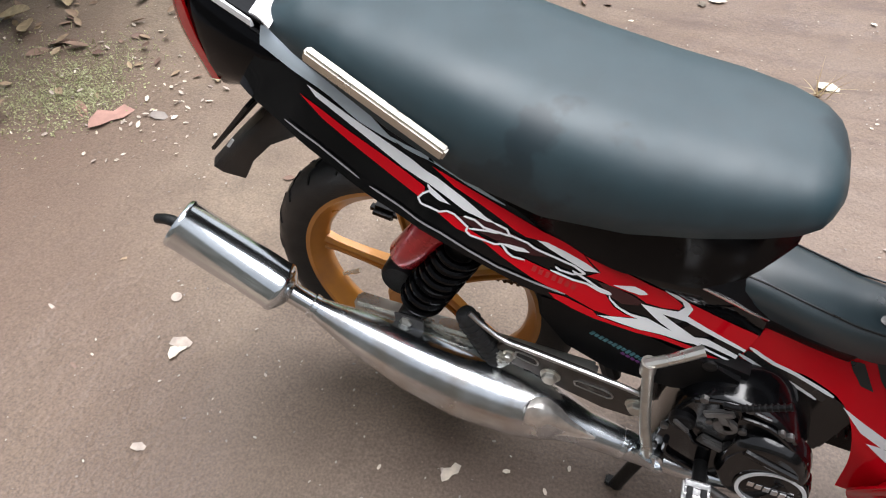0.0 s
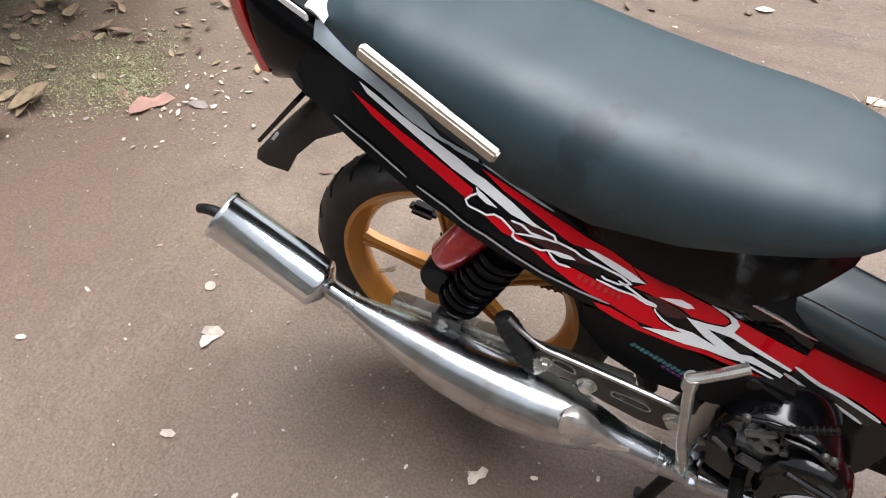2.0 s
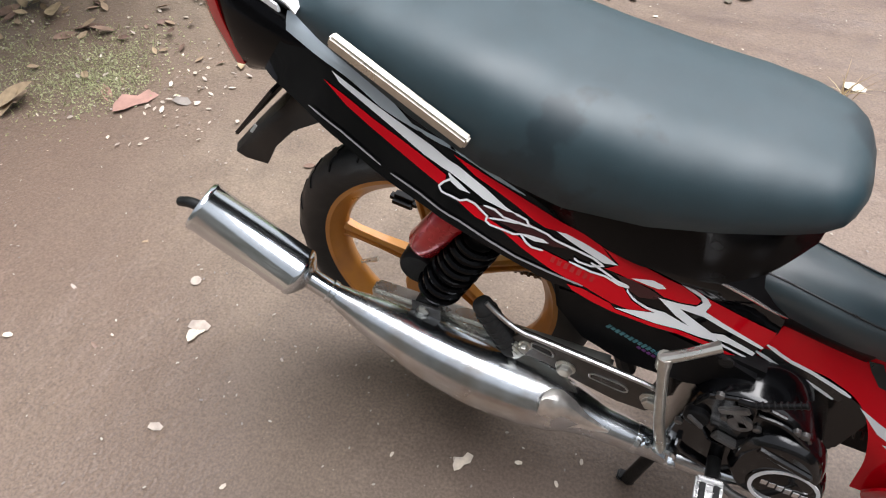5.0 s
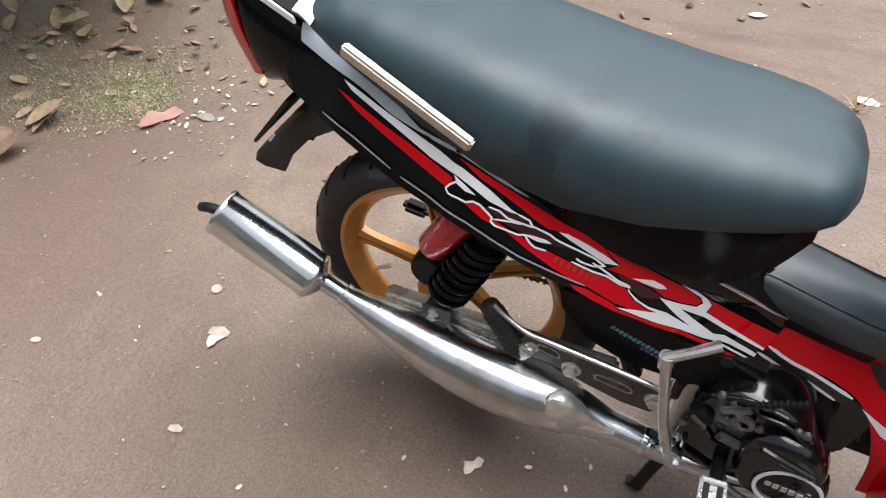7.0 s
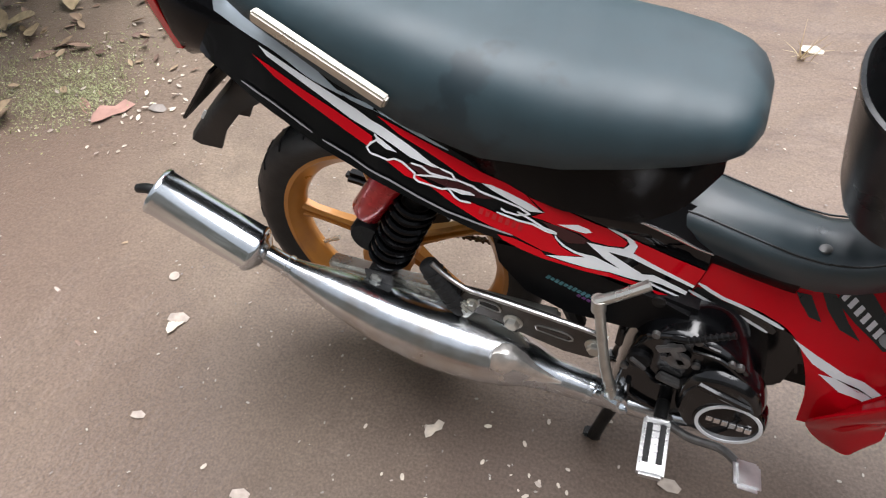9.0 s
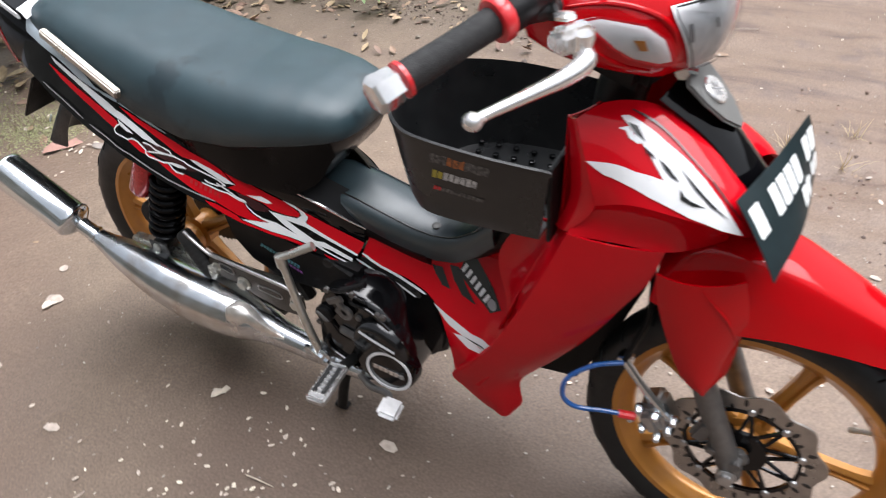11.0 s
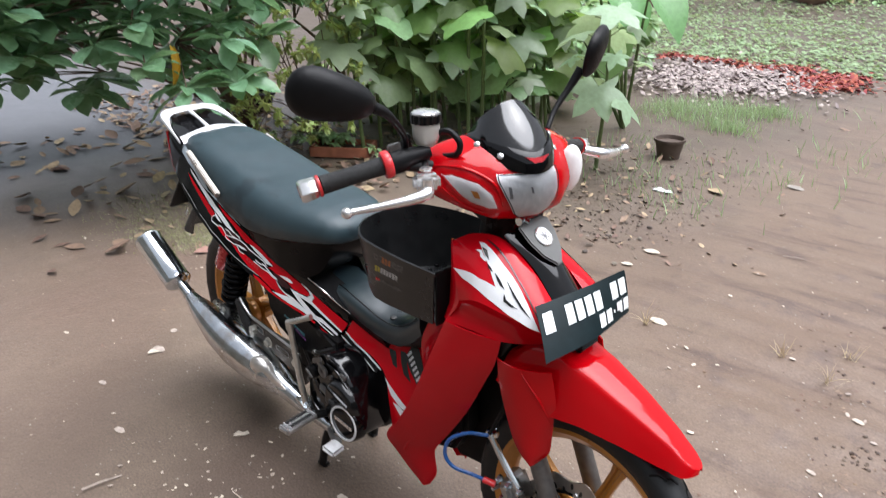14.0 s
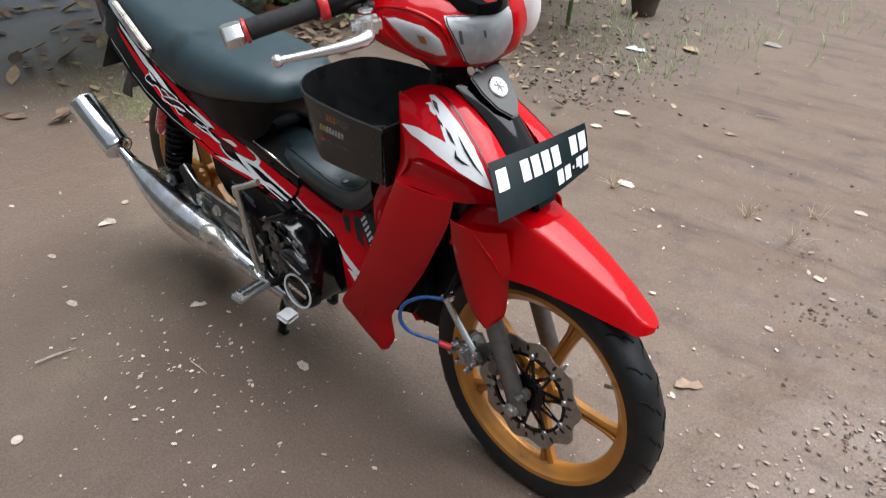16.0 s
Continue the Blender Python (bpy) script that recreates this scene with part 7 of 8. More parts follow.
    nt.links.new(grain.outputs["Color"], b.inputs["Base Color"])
    b2 = nt.nodes.new("ShaderNodeBump")
    b2.inputs["Strength"].default_value, b2.inputs["Distance"].default_value = 0.7, 0.012
    nt.links.new(dents.outputs["Fac"], b2.inputs["Height"])
    nt.links.new(b2.outputs[0], b.inputs["Normal"].links[0].from_node.inputs["Normal"])
    wet = nt.nodes.new("ShaderNodeMapRange")
    wet.inputs["From Min"].default_value, wet.inputs["From Max"].default_value = 0.35, 0.65
    wet.inputs["To Min"].default_value, wet.inputs["To Max"].default_value = 0.75, 0.4
    nt.links.new(nz.outputs["Fac"], wet.inputs["Value"])
    nt.links.new(wet.outputs[0], b.inputs["Roughness"])


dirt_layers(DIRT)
# Unseen wall, added to darken light and reflections on the near side.
bm = bmesh.new()
block(bm, (24, 0.2, 2.9), Matrix.Translation((-3, -2.8, 1.4)), 0.01)
WALL = mat("unseen_wall", (0.17, 0.165, 0.15), 0.9, vary=0.3, scale=4, second=(0.09, 0.09, 0.075), mix_at=0.5, big=1.2, bump=0.4, bump_scale=20)
tagged(part("wall_south", bm, WALL, None), "unseen plain wall added to block light from the south", "wall", kind="structure")
# Second unseen wall, added to hold back low light at the front.
bm = bmesh.new()
block(bm, (0.2, 13, 2.6), Matrix.Translation((6.5, 3.9, 1.25)), 0.01)
tagged(part("wall_east", bm, WALL, None), "unseen plain wall added to block light from the east", "wall", kind="structure")

# ---------------------------------------------------------------- plants
G_DARK = leafy("dark_green_leaf", (0.145, 0.27, 0.145), 0.5, 0.30)
G_MID = leafy("mid_green_leaf", (0.235, 0.345, 0.175), 0.5, 0.35, 0.3)
G_LIGHT = leafy("pale_green_leaf", (0.265, 0.37, 0.235), 0.55, 0.4, 0.3)
G_BRIGHT = leafy("bright_green_leaf", (0.20, 0.32, 0.105), 0.55, 0.4, 0.4)
G_OLIVE = leafy("olive_green_leaf", (0.34, 0.41, 0.16), 0.5, 0.4, 0.35)
G_TARO = leafy("taro_leaf", (0.15, 0.28, 0.11), 0.4, 0.35, 0.35)
G_LAWN = leafy("lawn_leaf", (0.24, 0.33, 0.18), 0.35, 0.6, 0.25)
G_YELLOW = leafy("yellow_leaf", (0.5, 0.3, 0.03), 0.2, 0.5, 0.3)
STEM = mat("green_stem", (0.10, 0.14, 0.05), 0.6, vary=0.2, scale=30)
BARK = mat("bark", (0.13, 0.085, 0.06), 0.85, vary=0.35, scale=18, bump=0.8, bump_scale=40)
DRY = mat("dry_leaf", (0.25, 0.17, 0.115), 0.7, vary=0.25, scale=40, spread=0.45, bump=0.3, bump_scale=90)
PALE = mat("pale_chip", (0.48, 0.41, 0.34), 0.7, vary=0.2, scale=60, spread=0.3)
STONE = mat("grey_stone", (0.27, 0.24, 0.21), 0.8, vary=0.25, scale=30, spread=0.4, bump=0.4, bump_scale=120)
TERRA = mat("terracotta", (0.36, 0.13, 0.075), 0.75, vary=0.2, scale=20, bump=0.3, bump_scale=90)
POT_BROWN = mat("brown_pot", (0.075, 0.052, 0.04), 0.7, vary=0.2, scale=15, bump=0.2, bump_scale=80)
DARK_STONE = mat("earthy_stone", (0.13, 0.105, 0.085), 0.85, vary=0.25, scale=30, spread=0.4, bump=0.4, bump_scale=120)
RUBBLE = mat("rubble", (0.320, 0.264, 0.248), 0.85, vary=0.25, scale=30, spread=0.45)
BRICK_RED = mat("crushed_brick", (0.28, 0.06, 0.045), 0.85, vary=0.3, scale=25, spread=0.35)


def oval_leaf(length=1.0, width=0.45, fold=0.25, curl=0.25, n=5):
    v, f = [], []
    for i in range(n + 1):
        t = i / n
        w = width * 0.5 * math.sin(math.pi * min(1, t * 0.97 + 0.03)) ** 0.8 * (1.15 - 0.35 * t)
        x, z = length * t, -curl * length * t * t
        v += [(x, -w, z + fold * w), (x, 0, z), (x, w, z + fold * w)]
    for i in range(n):
        a = i * 3
        f += [(a, a + 1, a + 4, a + 3), (a + 1, a + 2, a + 5, a + 4)]
    return v, f


def spoon_leaf(length=1.0, width=0.5, fold=0.2, curl=0.25, n=6):
    """A leaf that is widest in its outer third, with a blunt tip."""
    v, f = [], []
    for i in range(n + 1):
        t = i / n
        w = width * 0.5 * float(np.interp(t, [0, 0.15, 0.45, 0.72, 0.9, 1.0], [0.06, 0.28, 0.8, 1.0, 0.62, 0.05]))
        x, z = length * t, 0.12 * length * t - curl * length * t * t
        v += [(x, -w, z + fold * w), (x, -w * 0.5, z + fold * w * 0.35), (x, 0, z), (x, w * 0.5, z + fold * w * 0.35), (x, w, z + fold * w)]
    for i in range(n):
        k = i * 5
        f += [(k + j, k + j + 1, k + j + 6, k + j + 5) for j in range(4)]
    return v, f


def lobed_leaf(lobes=5, size=1.0, notch=0.8, droop=0.35):
    """A broad leaf with shallow pointed lobes, folded along its ribs and drooping at the rim."""
    n = lobes * 4 + 1
    v, f = [(0, 0, 0)], []
    for ring_r in (0.4, 1.0):
        for k in range(n):
            a = radians(-140 + 280 * k / (n - 1))
            wave = 0.5 + 0.5 * math.cos(2 * math.pi * k / 4)
            r = size * ring_r * (0.58 + 0.42 * math.cos(a * 0.55)) * (notch + (1 - notch) * wave if ring_r > 0.6 else 1.0)
            z = 0.05 * size * (wave - 0.5) * ring_r - droop * r * r / size + 0.06 * size * ring_r * math.sin(a * 3)
            v.append((r * math.cos(a), r * math.sin(a), z))
    for k in range(1, n):
        f.append((0, k, k + 1))
        f.append((k, k + n, k + n + 1, k + 1))
    return v, f


def blade(h=1.0, w=0.05, lean=0.3):
    return [(-w, 0, 0), (w, 0, 0), (w * 0.7, lean * 0.35, h * 0.55), (-w * 0.7, lean * 0.35, h * 0.55), (0, lean, h)], [(0, 1, 2, 3), (3, 2, 4)]


def gz(x, y):
    return ground_z(x, y)


def put(name, soup, material, parent=None, label=""):
    return part_mesh(name, soup.mesh(name), material, parent, label, 60)


def place(p, yaw, pitch=0.0, roll=0.0, s=1.0):
    return Matrix.Translation(p) @ Euler((radians(roll), radians(pitch), radians(yaw)), "XYZ").to_matrix().to_4x4() @ Matrix.Diagonal((s, s, s, 1))


def shrub(name, at, tips, leaf, leaf_len, per_tip, material, label, seed, stem_r=0.012, spread_pitch=(-10, 55), rosette=True, category="shrub"):
    """Stems that fork from the base to the given tips, each tip with a rosette of leaves."""
    rg = random.Random(seed)
    base = Vector((at[0], at[1], gz(at[0], at[1]) - 0.02))
    th = thing(name, base, label, category)
    bm = bmesh.new()
    soup = Soup()
    tips = [Vector(tip) for tip in tips]
    hubs = []
    for tip in rg.sample(tips, max(2, len(tips) // 7)):
        hub = base.lerp(tip, rg.uniform(0.6, 0.78)) + Vector((0, 0, 0.05 * (tip - base).length))
        hubs.append(hub)
        mid = base.lerp(hub, 0.5) + Vector((rg.uniform(-0.06, 0.06), rg.uniform(-0.06, 0.06), 0.1 * (hub - base).length))
        tube(bm, [base + Vector((rg.uniform(-0.04, 0.04), rg.uniform(-0.04, 0.04), 0)), mid, hub], [stem_r, stem_r * 0.75, stem_r * 0.5], 6, 6)
    for tip in tips:
        hub = min(hubs, key=lambda h: (h - tip).length)
        mid = hub.lerp(tip, 0.55) + Vector((0, 0, 0.04 * (tip - hub).length))
        tube(bm, [hub, mid, tip], [stem_r * 0.45, stem_r * 0.35, stem_r * 0.25], 5, 4)
        n = per_tip
        for k in range(n):
            yaw = 360 * k / n * (2.4 if rosette else 1) + rg.uniform(-25, 25)
            back = rg.uniform(0, 0.2 if rosette else 0.5)
            p = tip.lerp(mid, back)
            s = leaf_len * rg.uniform(0.65, 1.15)
            soup.add(*leaf, place(p, yaw, rg.uniform(*spread_pitch), rg.uniform(-25, 25), s))
    part("stem", bm, BARK, th)
    put("foliage", soup, material, th)
    return th


oval = oval_leaf(1.0, 0.46, 0.25, 0.22)
broad = spoon_leaf(1.0, 0.5, 0.22, 0.28, 6)
tiny = oval_leaf(1.0, 0.6, 0.2, 0.1, 2)
narrow = oval_leaf(1.0, 0.30, 0.3, 0.3)
lobed = lobed_leaf(5, 1.0, 0.78, 0.34)
lobed7 = lobed_leaf(5, 1.0, 0.56, 0.34)


def eye_ray(px, py, dist):
    """A place in the garden, from bearing and height steps seen from the front of the motorcycle."""
    e = Vector((1.636, -0.226, 1.455))
    f = (Vector((0.307, 1.101, 0.769)) - e).normalized()
    r = f.cross(Vector((0, 0, 1))).normalized()
    u = r.cross(f)
    return e + (f + r * px + u * py).normalized() * dist


# big dark shrub whose boughs hang over the path
rg = random.Random(3)
tips = []
for _ in range(150):
    px, py = rg.uniform(-0.66, -0.20), rg.uniform(0.12, 0.54)
    if px < -0.48 and py < 0.16:
        py += 0.1
    tips.append(eye_ray(px, py, rg.uniform(3.9, 5.0)))
shrub("broadleaf_shrub", (-3.3, 2.75), tips, broad, 0.225, 10, G_DARK, "dark green broad-leaved shrub with drooping boughs", 11, 0.012, (-40, 38))
th = thing("yellow_leaf", eye_ray(-0.345, 0.185, 4.0), "withered yellow leaf hanging in the shrub", "leaf")
sp = Soup()
for k in range(2):
    sp.add(*narrow, place(eye_ray(-0.345 + 0.004 * k, 0.215, 4.0 + 0.03 * k), 40 + 60 * k, 80, 10, 0.2))
put("blade", sp, G_YELLOW, th)
tips = [eye_ray(rg.uniform(-0.27, -0.10), rg.uniform(0.26, 0.48), rg.uniform(5.0, 6.0)) for _ in range(26)]
shrub("dark_shrub", (-3.6, 4.0), tips, broad, 0.2, 11, G_DARK, "dark green shrub behind the herb bed", 12, 0.018, (-40, 40))

tips = [eye_ray(rg.uniform(-0.72, -0.2), rg.uniform(0.2, 0.56), rg.uniform(5.4, 6.6)) for _ in range(70)]
shrub("dark_shrub", (-4.8, 3.6), tips, broad, 0.2, 11, G_DARK, "dark green shrub at the garden's back", 16, 0.018, (-40, 40))

# small-leaved bush
tips = [eye_ray(rg.uniform(-0.27, -0.09), rg.uniform(0.08, 0.36), rg.uniform(4.6, 5.2)) for _ in range(150)]
shrub("small_leaved_bush", (-2.75, 2.95), tips, oval, 0.055, 20, G_OLIVE, "small-leaved yellowish green bush", 13, 0.006, (-60, 60), False, "bush")
tips = [(-2.55 + rg.uniform(-0.25, 0.25), 2.75 + rg.uniform(-0.2, 0.25), rg.uniform(0.08, 0.22)) for _ in range(26)]
shrub("low_herb", (-2.5, 2.8), tips, oval, 0.06, 12, G_MID, "low round-leaved herb in the bed", 14, 0.004, (-30, 40), True, "herb")
tips = [(-1.5 + rg.uniform(-0.5, 0.6), 2.85 + rg.uniform(-0.15, 0.3), rg.uniform(0.06, 0.2)) for _ in range(18)]
shrub("creeping_herb", (-1.5, 2.95), tips, oval, 0.07, 9, G_MID, "creeping green herb at the path's edge", 15, 0.004, (-30, 40), True, "herb")


def tall_herb(at, height, count, leaf, size, material, label, seed, lean=(0, 0), name="okra_plant", category="plant"):
    """One upright stalk with long-stemmed lobed leaves."""
    rg = random.Random(seed)
    base = Vector((at[0], at[1], gz(*at) - 0.02))
    th = thing(name, base, label, category)
    bm = bmesh.new()
    top = base + Vector((lean[0], lean[1], height))
    tube(bm, [base, base.lerp(top, 0.5) + Vector((rg.uniform(-0.03, 0.03), 0, 0)), top], [0.014, 0.011, 0.006], 8, 10)
    soup = Soup()
    for k in range(count):
        t = 0.38 + 0.62 * (k + 0.5) / count
        p = base.lerp(top, t)
        yaw = 137.5 * k + rg.uniform(-20, 20)
        L = rg.uniform(0.14, 0.3) * (1.1 - 0.4 * t)
        d = Vector((math.cos(radians(yaw)), math.sin(radians(yaw)), 0.5))
        q = p + d * L
        tube(bm, [p, p + d * L * 0.5 + Vector((0, 0, 0.02)), q], 0.0035, 5, 4)
        soup.add(*leaf, place(q, yaw, rg.uniform(10, 45), rg.uniform(-20, 20), size * rg.uniform(0.5, 1.3)))
    part("stalk", bm, STEM, th)
    put("foliage", soup, material, th)
    return th


herbs = []
for k in range(26):
    px = -0.09 + 0.25 * (k + rg.uniform(-0.3, 0.3)) / 25
    d = rg.uniform(5.0, 6.2)
    p = eye_ray(px, 0.1, d)
    herbs.append((p.x, p.y))
for k, at in enumerate(herbs):
    tall_herb(at, rg.uniform(0.8, 1.9), rg.randint(9, 13), lobed if k % 3 else lobed7, rg.uniform(0.13, 0.26), (G_LIGHT, G_BRIGHT, G_MID)[k % 3], "tall green okra-like plant with lobed leaves", 30 + k, (rg.uniform(-0.1, 0.1), rg.uniform(-0.1, 0.1)))
tall_herb((-0.73, 3.58), 0.95, 11, lobed7, 0.19, G_LIGHT, "single okra plant with large pale lobed leaves", 77, (0.03, 0.0))


def big_leaf_plant(at, leaves, label, seed, name="taro_plant"):
    rg = random.Random(seed)
    base = Vector((at[0], at[1], gz(*at) - 0.02))
    th = thing(name, base, label, "plant")
    bm = bmesh.new()
    soup = Soup()
    lf = oval_leaf(0.8, 0.6, 0.35, 0.4, 8)
    for tip, yaw, pitch, size in leaves:
        tip = Vector(tip)
        tube(bm, [base, base.lerp(tip, 0.6) + Vector((0, 0, 0.08)), tip], [0.014, 0.010, 0.006], 8, 8)
        soup.add(*lf, place(tip, yaw, pitch, rg.uniform(-15, 15), size))
    part("stalk", bm, STEM, th)
    put("foliage", soup, G_TARO, th)
    return th


big_leaf_plant((-1.15, 4.6), [(eye_ray(0.235, 0.31, 5.6), -20, 30, 0.55), (eye_ray(0.16, 0.30, 5.6), 120, 35, 0.5), (eye_ray(0.21, 0.36, 5.6), 60, 20, 0.45), (eye_ray(0.27, 0.27, 5.5), -40, 35, 0.4), (eye_ray(0.30, 0.285, 5.2), -12, 32, 0.5), (eye_ray(0.255, 0.23, 5.2), -70, 40, 0.5)], "taro with large pale green leaves", 5)
big_leaf_plant((-1.9, 4.7), [(eye_ray(0.10, 0.24, 5.3), -60, 60, 0.5), (eye_ray(0.06, 0.35, 5.6), 200, 40, 0.5), (eye_ray(0.13, 0.36, 5.6), 30, 30, 0.55), (eye_ray(0.08, 0.44, 5.8), -90, 30, 0.5)], "taro with large grey-green leaves", 6)

for k in range(22):
    y = rg.uniform(4.3, 7.5)
    x = rg.uniform(-3.6, -1.55) - 0.45 * (y - 4.3)
    tips = [(x + rg.gauss(0, 0.35), y + rg.gauss(0, 0.35), rg.uniform(0.15, 0.75)) for _ in range(22)]
    shrub("leafy_undergrowth", (x, y), tips, oval if k % 2 else lobed, 0.15, 10, G_MID if k % 3 else G_LIGHT, "leafy green undergrowth behind the herbs", 300 + k, 0.006, (-30, 50), True, "bush")
# pots
def pot(name, at, r, h, material, label, square=False):
    base = Vector((at[0], at[1], gz(*at)))
    th = thing(name, base, label, "pot")
    bm = bmesh.new()
    if square:
        for sx2, sy2, lx, ly in ((-1, 0, 0.02, 0.24), (1, 0, 0.02, 0.24), (0, -1, 0.42, 0.02), (0, 1, 0.42, 0.02)):
            block(bm, (lx, ly, h), Matrix.Translation(base) @ pose(0, 0, 0, 0, 0, 35) @ Matrix.Translation((sx2 * 0.2, sy2 * 0.11, h / 2)), 0.004)
        part("wall", bm, material, th)
        bm = bmesh.new()
        block(bm, (0.38, 0.2, h * 0.5), Matrix.Translation(base) @ pose(0, 0, 0, 0, 0, 35) @ Matrix.Translation((0, 0, h * 0.25)), 0)
        part("soil", bm, POT_BROWN, th)
    else:
        lathe(bm, [(r * 0.72, 0), (r * 0.95, h * 0.86), (r * 1.05, h * 0.87), (r * 1.05, h), (r * 0.95, h), (r * 0.88, h * 0.8), (r * 0.2, h * 0.78)], Matrix.Translation(base), 28)
        part("wall", bm, material, th)
    return th


pot("plant_pot", (-0.53, 4.13), 0.096, 0.13, POT_BROWN, "brown plastic plant pot in the weeds")
pot("black_pot", (-3.75, 3.1), 0.15, 0.16, BLACK_PLASTIC, "black plastic pot below the shrub")
pot("planter_tray", (-2.3, 2.85), 0.2, 0.07, TERRA, "terracotta planter tray with a seedling", True)
tips = [(-2.3 + rg.uniform(-0.1, 0.1), 2.85 + rg.uniform(-0.08, 0.08), 0.14) for _ in range(5)]
shrub("seedling", (-2.3, 2.85), tips, oval, 0.09, 6, G_MID, "green seedling in the planter tray", 21, 0.004, (-10, 40), True, "plant")

# trees and far bank
def trunk(at, r, h, label, seed):
    rg = random.Random(seed)
    base = Vector((at[0], at[1], gz(*at) - 0.1))
    th = thing("tree", base, label, "tree")
    bm = bmesh.new()
    top = base + Vector((rg.uniform(-0.3, 0.3), 0, h))
    tube(bm, [base, base + Vector((0, 0, 0.3)), base.lerp(top, 0.5), top], [r * 1.4, r, r * 0.85, r * 0.6], 14, 16)
    soup = Soup()
    for k in range(5):
        a = 72 * k + rg.uniform(-20, 20)
        s = base.lerp(top, 0.7 + 0.06 * k)
        e = s + Vector((math.cos(radians(a)) * 1.6, math.sin(radians(a)) * 1.6, 0.9))
        tube(bm, [s, s.lerp(e, 0.5) + Vector((0, 0, 0.2)), e], [r * 0.4, r * 0.25, r * 0.1], 8, 6)
        for j in range(90):
            q = e + Vector((rg.gauss(0, 0.6), rg.gauss(0, 0.6), rg.gauss(0.1, 0.4)))
            soup.add(*oval, place(q, rg.uniform(0, 360), rg.uniform(-20, 60), rg.uniform(-30, 30), rg.uniform(0.16, 0.3)))
    part("trunk", bm, BARK, th)
    put("crown", soup, G_DARK, th)
    return th


trunk((-5.6, 12.9), 0.2, 5.0, "brown tree trunk at the lawn's edge", 1)
trunk((-7.4, 17.5), 0.12, 5.5, "slim brown tree trunk on the bank", 2)
trunk((-6.2, 18.5), 0.13, 5.5, "slim brown tree trunk on the bank", 4)
trunk((-11.0, 15.0), 0.15, 5.0, "brown tree trunk behind the garden", 8)
for k in range(26):
    x, y = rg.uniform(-22, 6), rg.uniform(16.5, 27)
    n = 18
    h = rg.uniform(0.8, 2.6)
    tips = [(x + rg.gauss(0, 0.8), y + rg.gauss(0, 0.6), gz(x, y) + rg.uniform(0.25, 1.0) * h) for _ in range(n)]
    shrub("undergrowth_bush", (x, y), tips, oval, 0.26, 11, G_DARK if k % 2 else G_MID, "bush on the far wooded bank", 200 + k, 0.02, (-30, 60), True, "bush")
tips = [(-3.0 + rg.gauss(0, 0.7), 14.6 + rg.gauss(0, 0.4), gz(-3, 14.6) + rg.uniform(0.3, 1.5)) for _ in range(40)]
shrub("round_bush", (-3.0, 14.8), tips, oval, 0.22, 12, G_DARK, "dark green bush above the lawn", 61, 0.02, (-30, 60), True, "bush")
bm = bmesh.new()
bmesh.ops.create_icosphere(bm, subdivisions=3, radius=0.34, matrix=Matrix.Translation((-2.95, 13.75, gz(-2.95, 13.75) + 0.16)))
for v in bm.verts:
    v.co += (v.co - Vector((-2.95, 13.75, 0.2))).normalized() * 0.07 * noise.noise(v.co * 3)
tagged(part("boulder", bm, mat("brown_boulder", (0.17, 0.105, 0.08), 0.9, vary=0.3, scale=6, bump=0.6, bump_scale=14), None, ""), "reddish-brown boulder at the lawn's edge", "boulder")

# ---------------------------------------------------------------- litter, grass, stones
def scatter(name, count, where, shape, size, material, label, category, flat=True, lift=0.004, seed=1, tilt=14):
    rg = random.Random(seed)
    sp = Soup()
    for _ in range(count):
        x, y = where(rg)
        s = size * rg.uniform(0.5, 1.4)
        m = place((x, y, gz(x, y) + lift * s / size), rg.uniform(0, 360), rg.uniform(-tilt, tilt), rg.uniform(-tilt, tilt), s)
        sp.add(*shape, m)
    ob = put(name, sp, material)
    return tagged(ob, label, category, kind="stuff")


pebble = ([(1, 0, 0.2), (0.5, 0.85, 0.15), (-0.55, 0.8, 0.2), (-1, 0, 0.15), (-0.5, -0.8, 0.2), (0.5, -0.85, 0.15), (0.5, 0.1, 0.62), (-0.4, 0.1, 0.6), (0.9, 0, -0.3), (-0.9, 0, -0.3)], [(0, 1, 6), (1, 2, 7, 6), (2, 3, 7), (3, 4, 7), (4, 5, 6, 7), (5, 0, 6), (1, 0, 8), (2, 1, 8, 9), (3, 2, 9), (4, 3, 9), (5, 4, 9, 8), (0, 5, 8)])
chip = ([(1, 0.1, 0.05), (0.3, 0.6, 0.12), (-0.8, 0.45, 0.1), (-1, -0.2, 0.04), (-0.1, -0.55, 0.1), (0.8, -0.4, 0.06), (0, 0, 0.22), (0, 0, -0.1)], [(0, 1, 6), (1, 2, 6), (2, 3, 6), (3, 4, 6), (4, 5, 6), (5, 0, 6), (1, 0, 7), (2, 1, 7), (3, 2, 7), (4, 3, 7), (5, 4, 7), (0, 5, 7)])
dry = oval_leaf(1.0, 0.5, 0.35, -0.18)
flake = ([(x, y, z * 0.4) for x, y, z in chip[0]], chip[1])


def clusters(cs):
    def f(r):
        x, y, s = cs[r.randrange(len(cs))]
        return r.gauss(x, s), r.gauss(y, s)
    return f


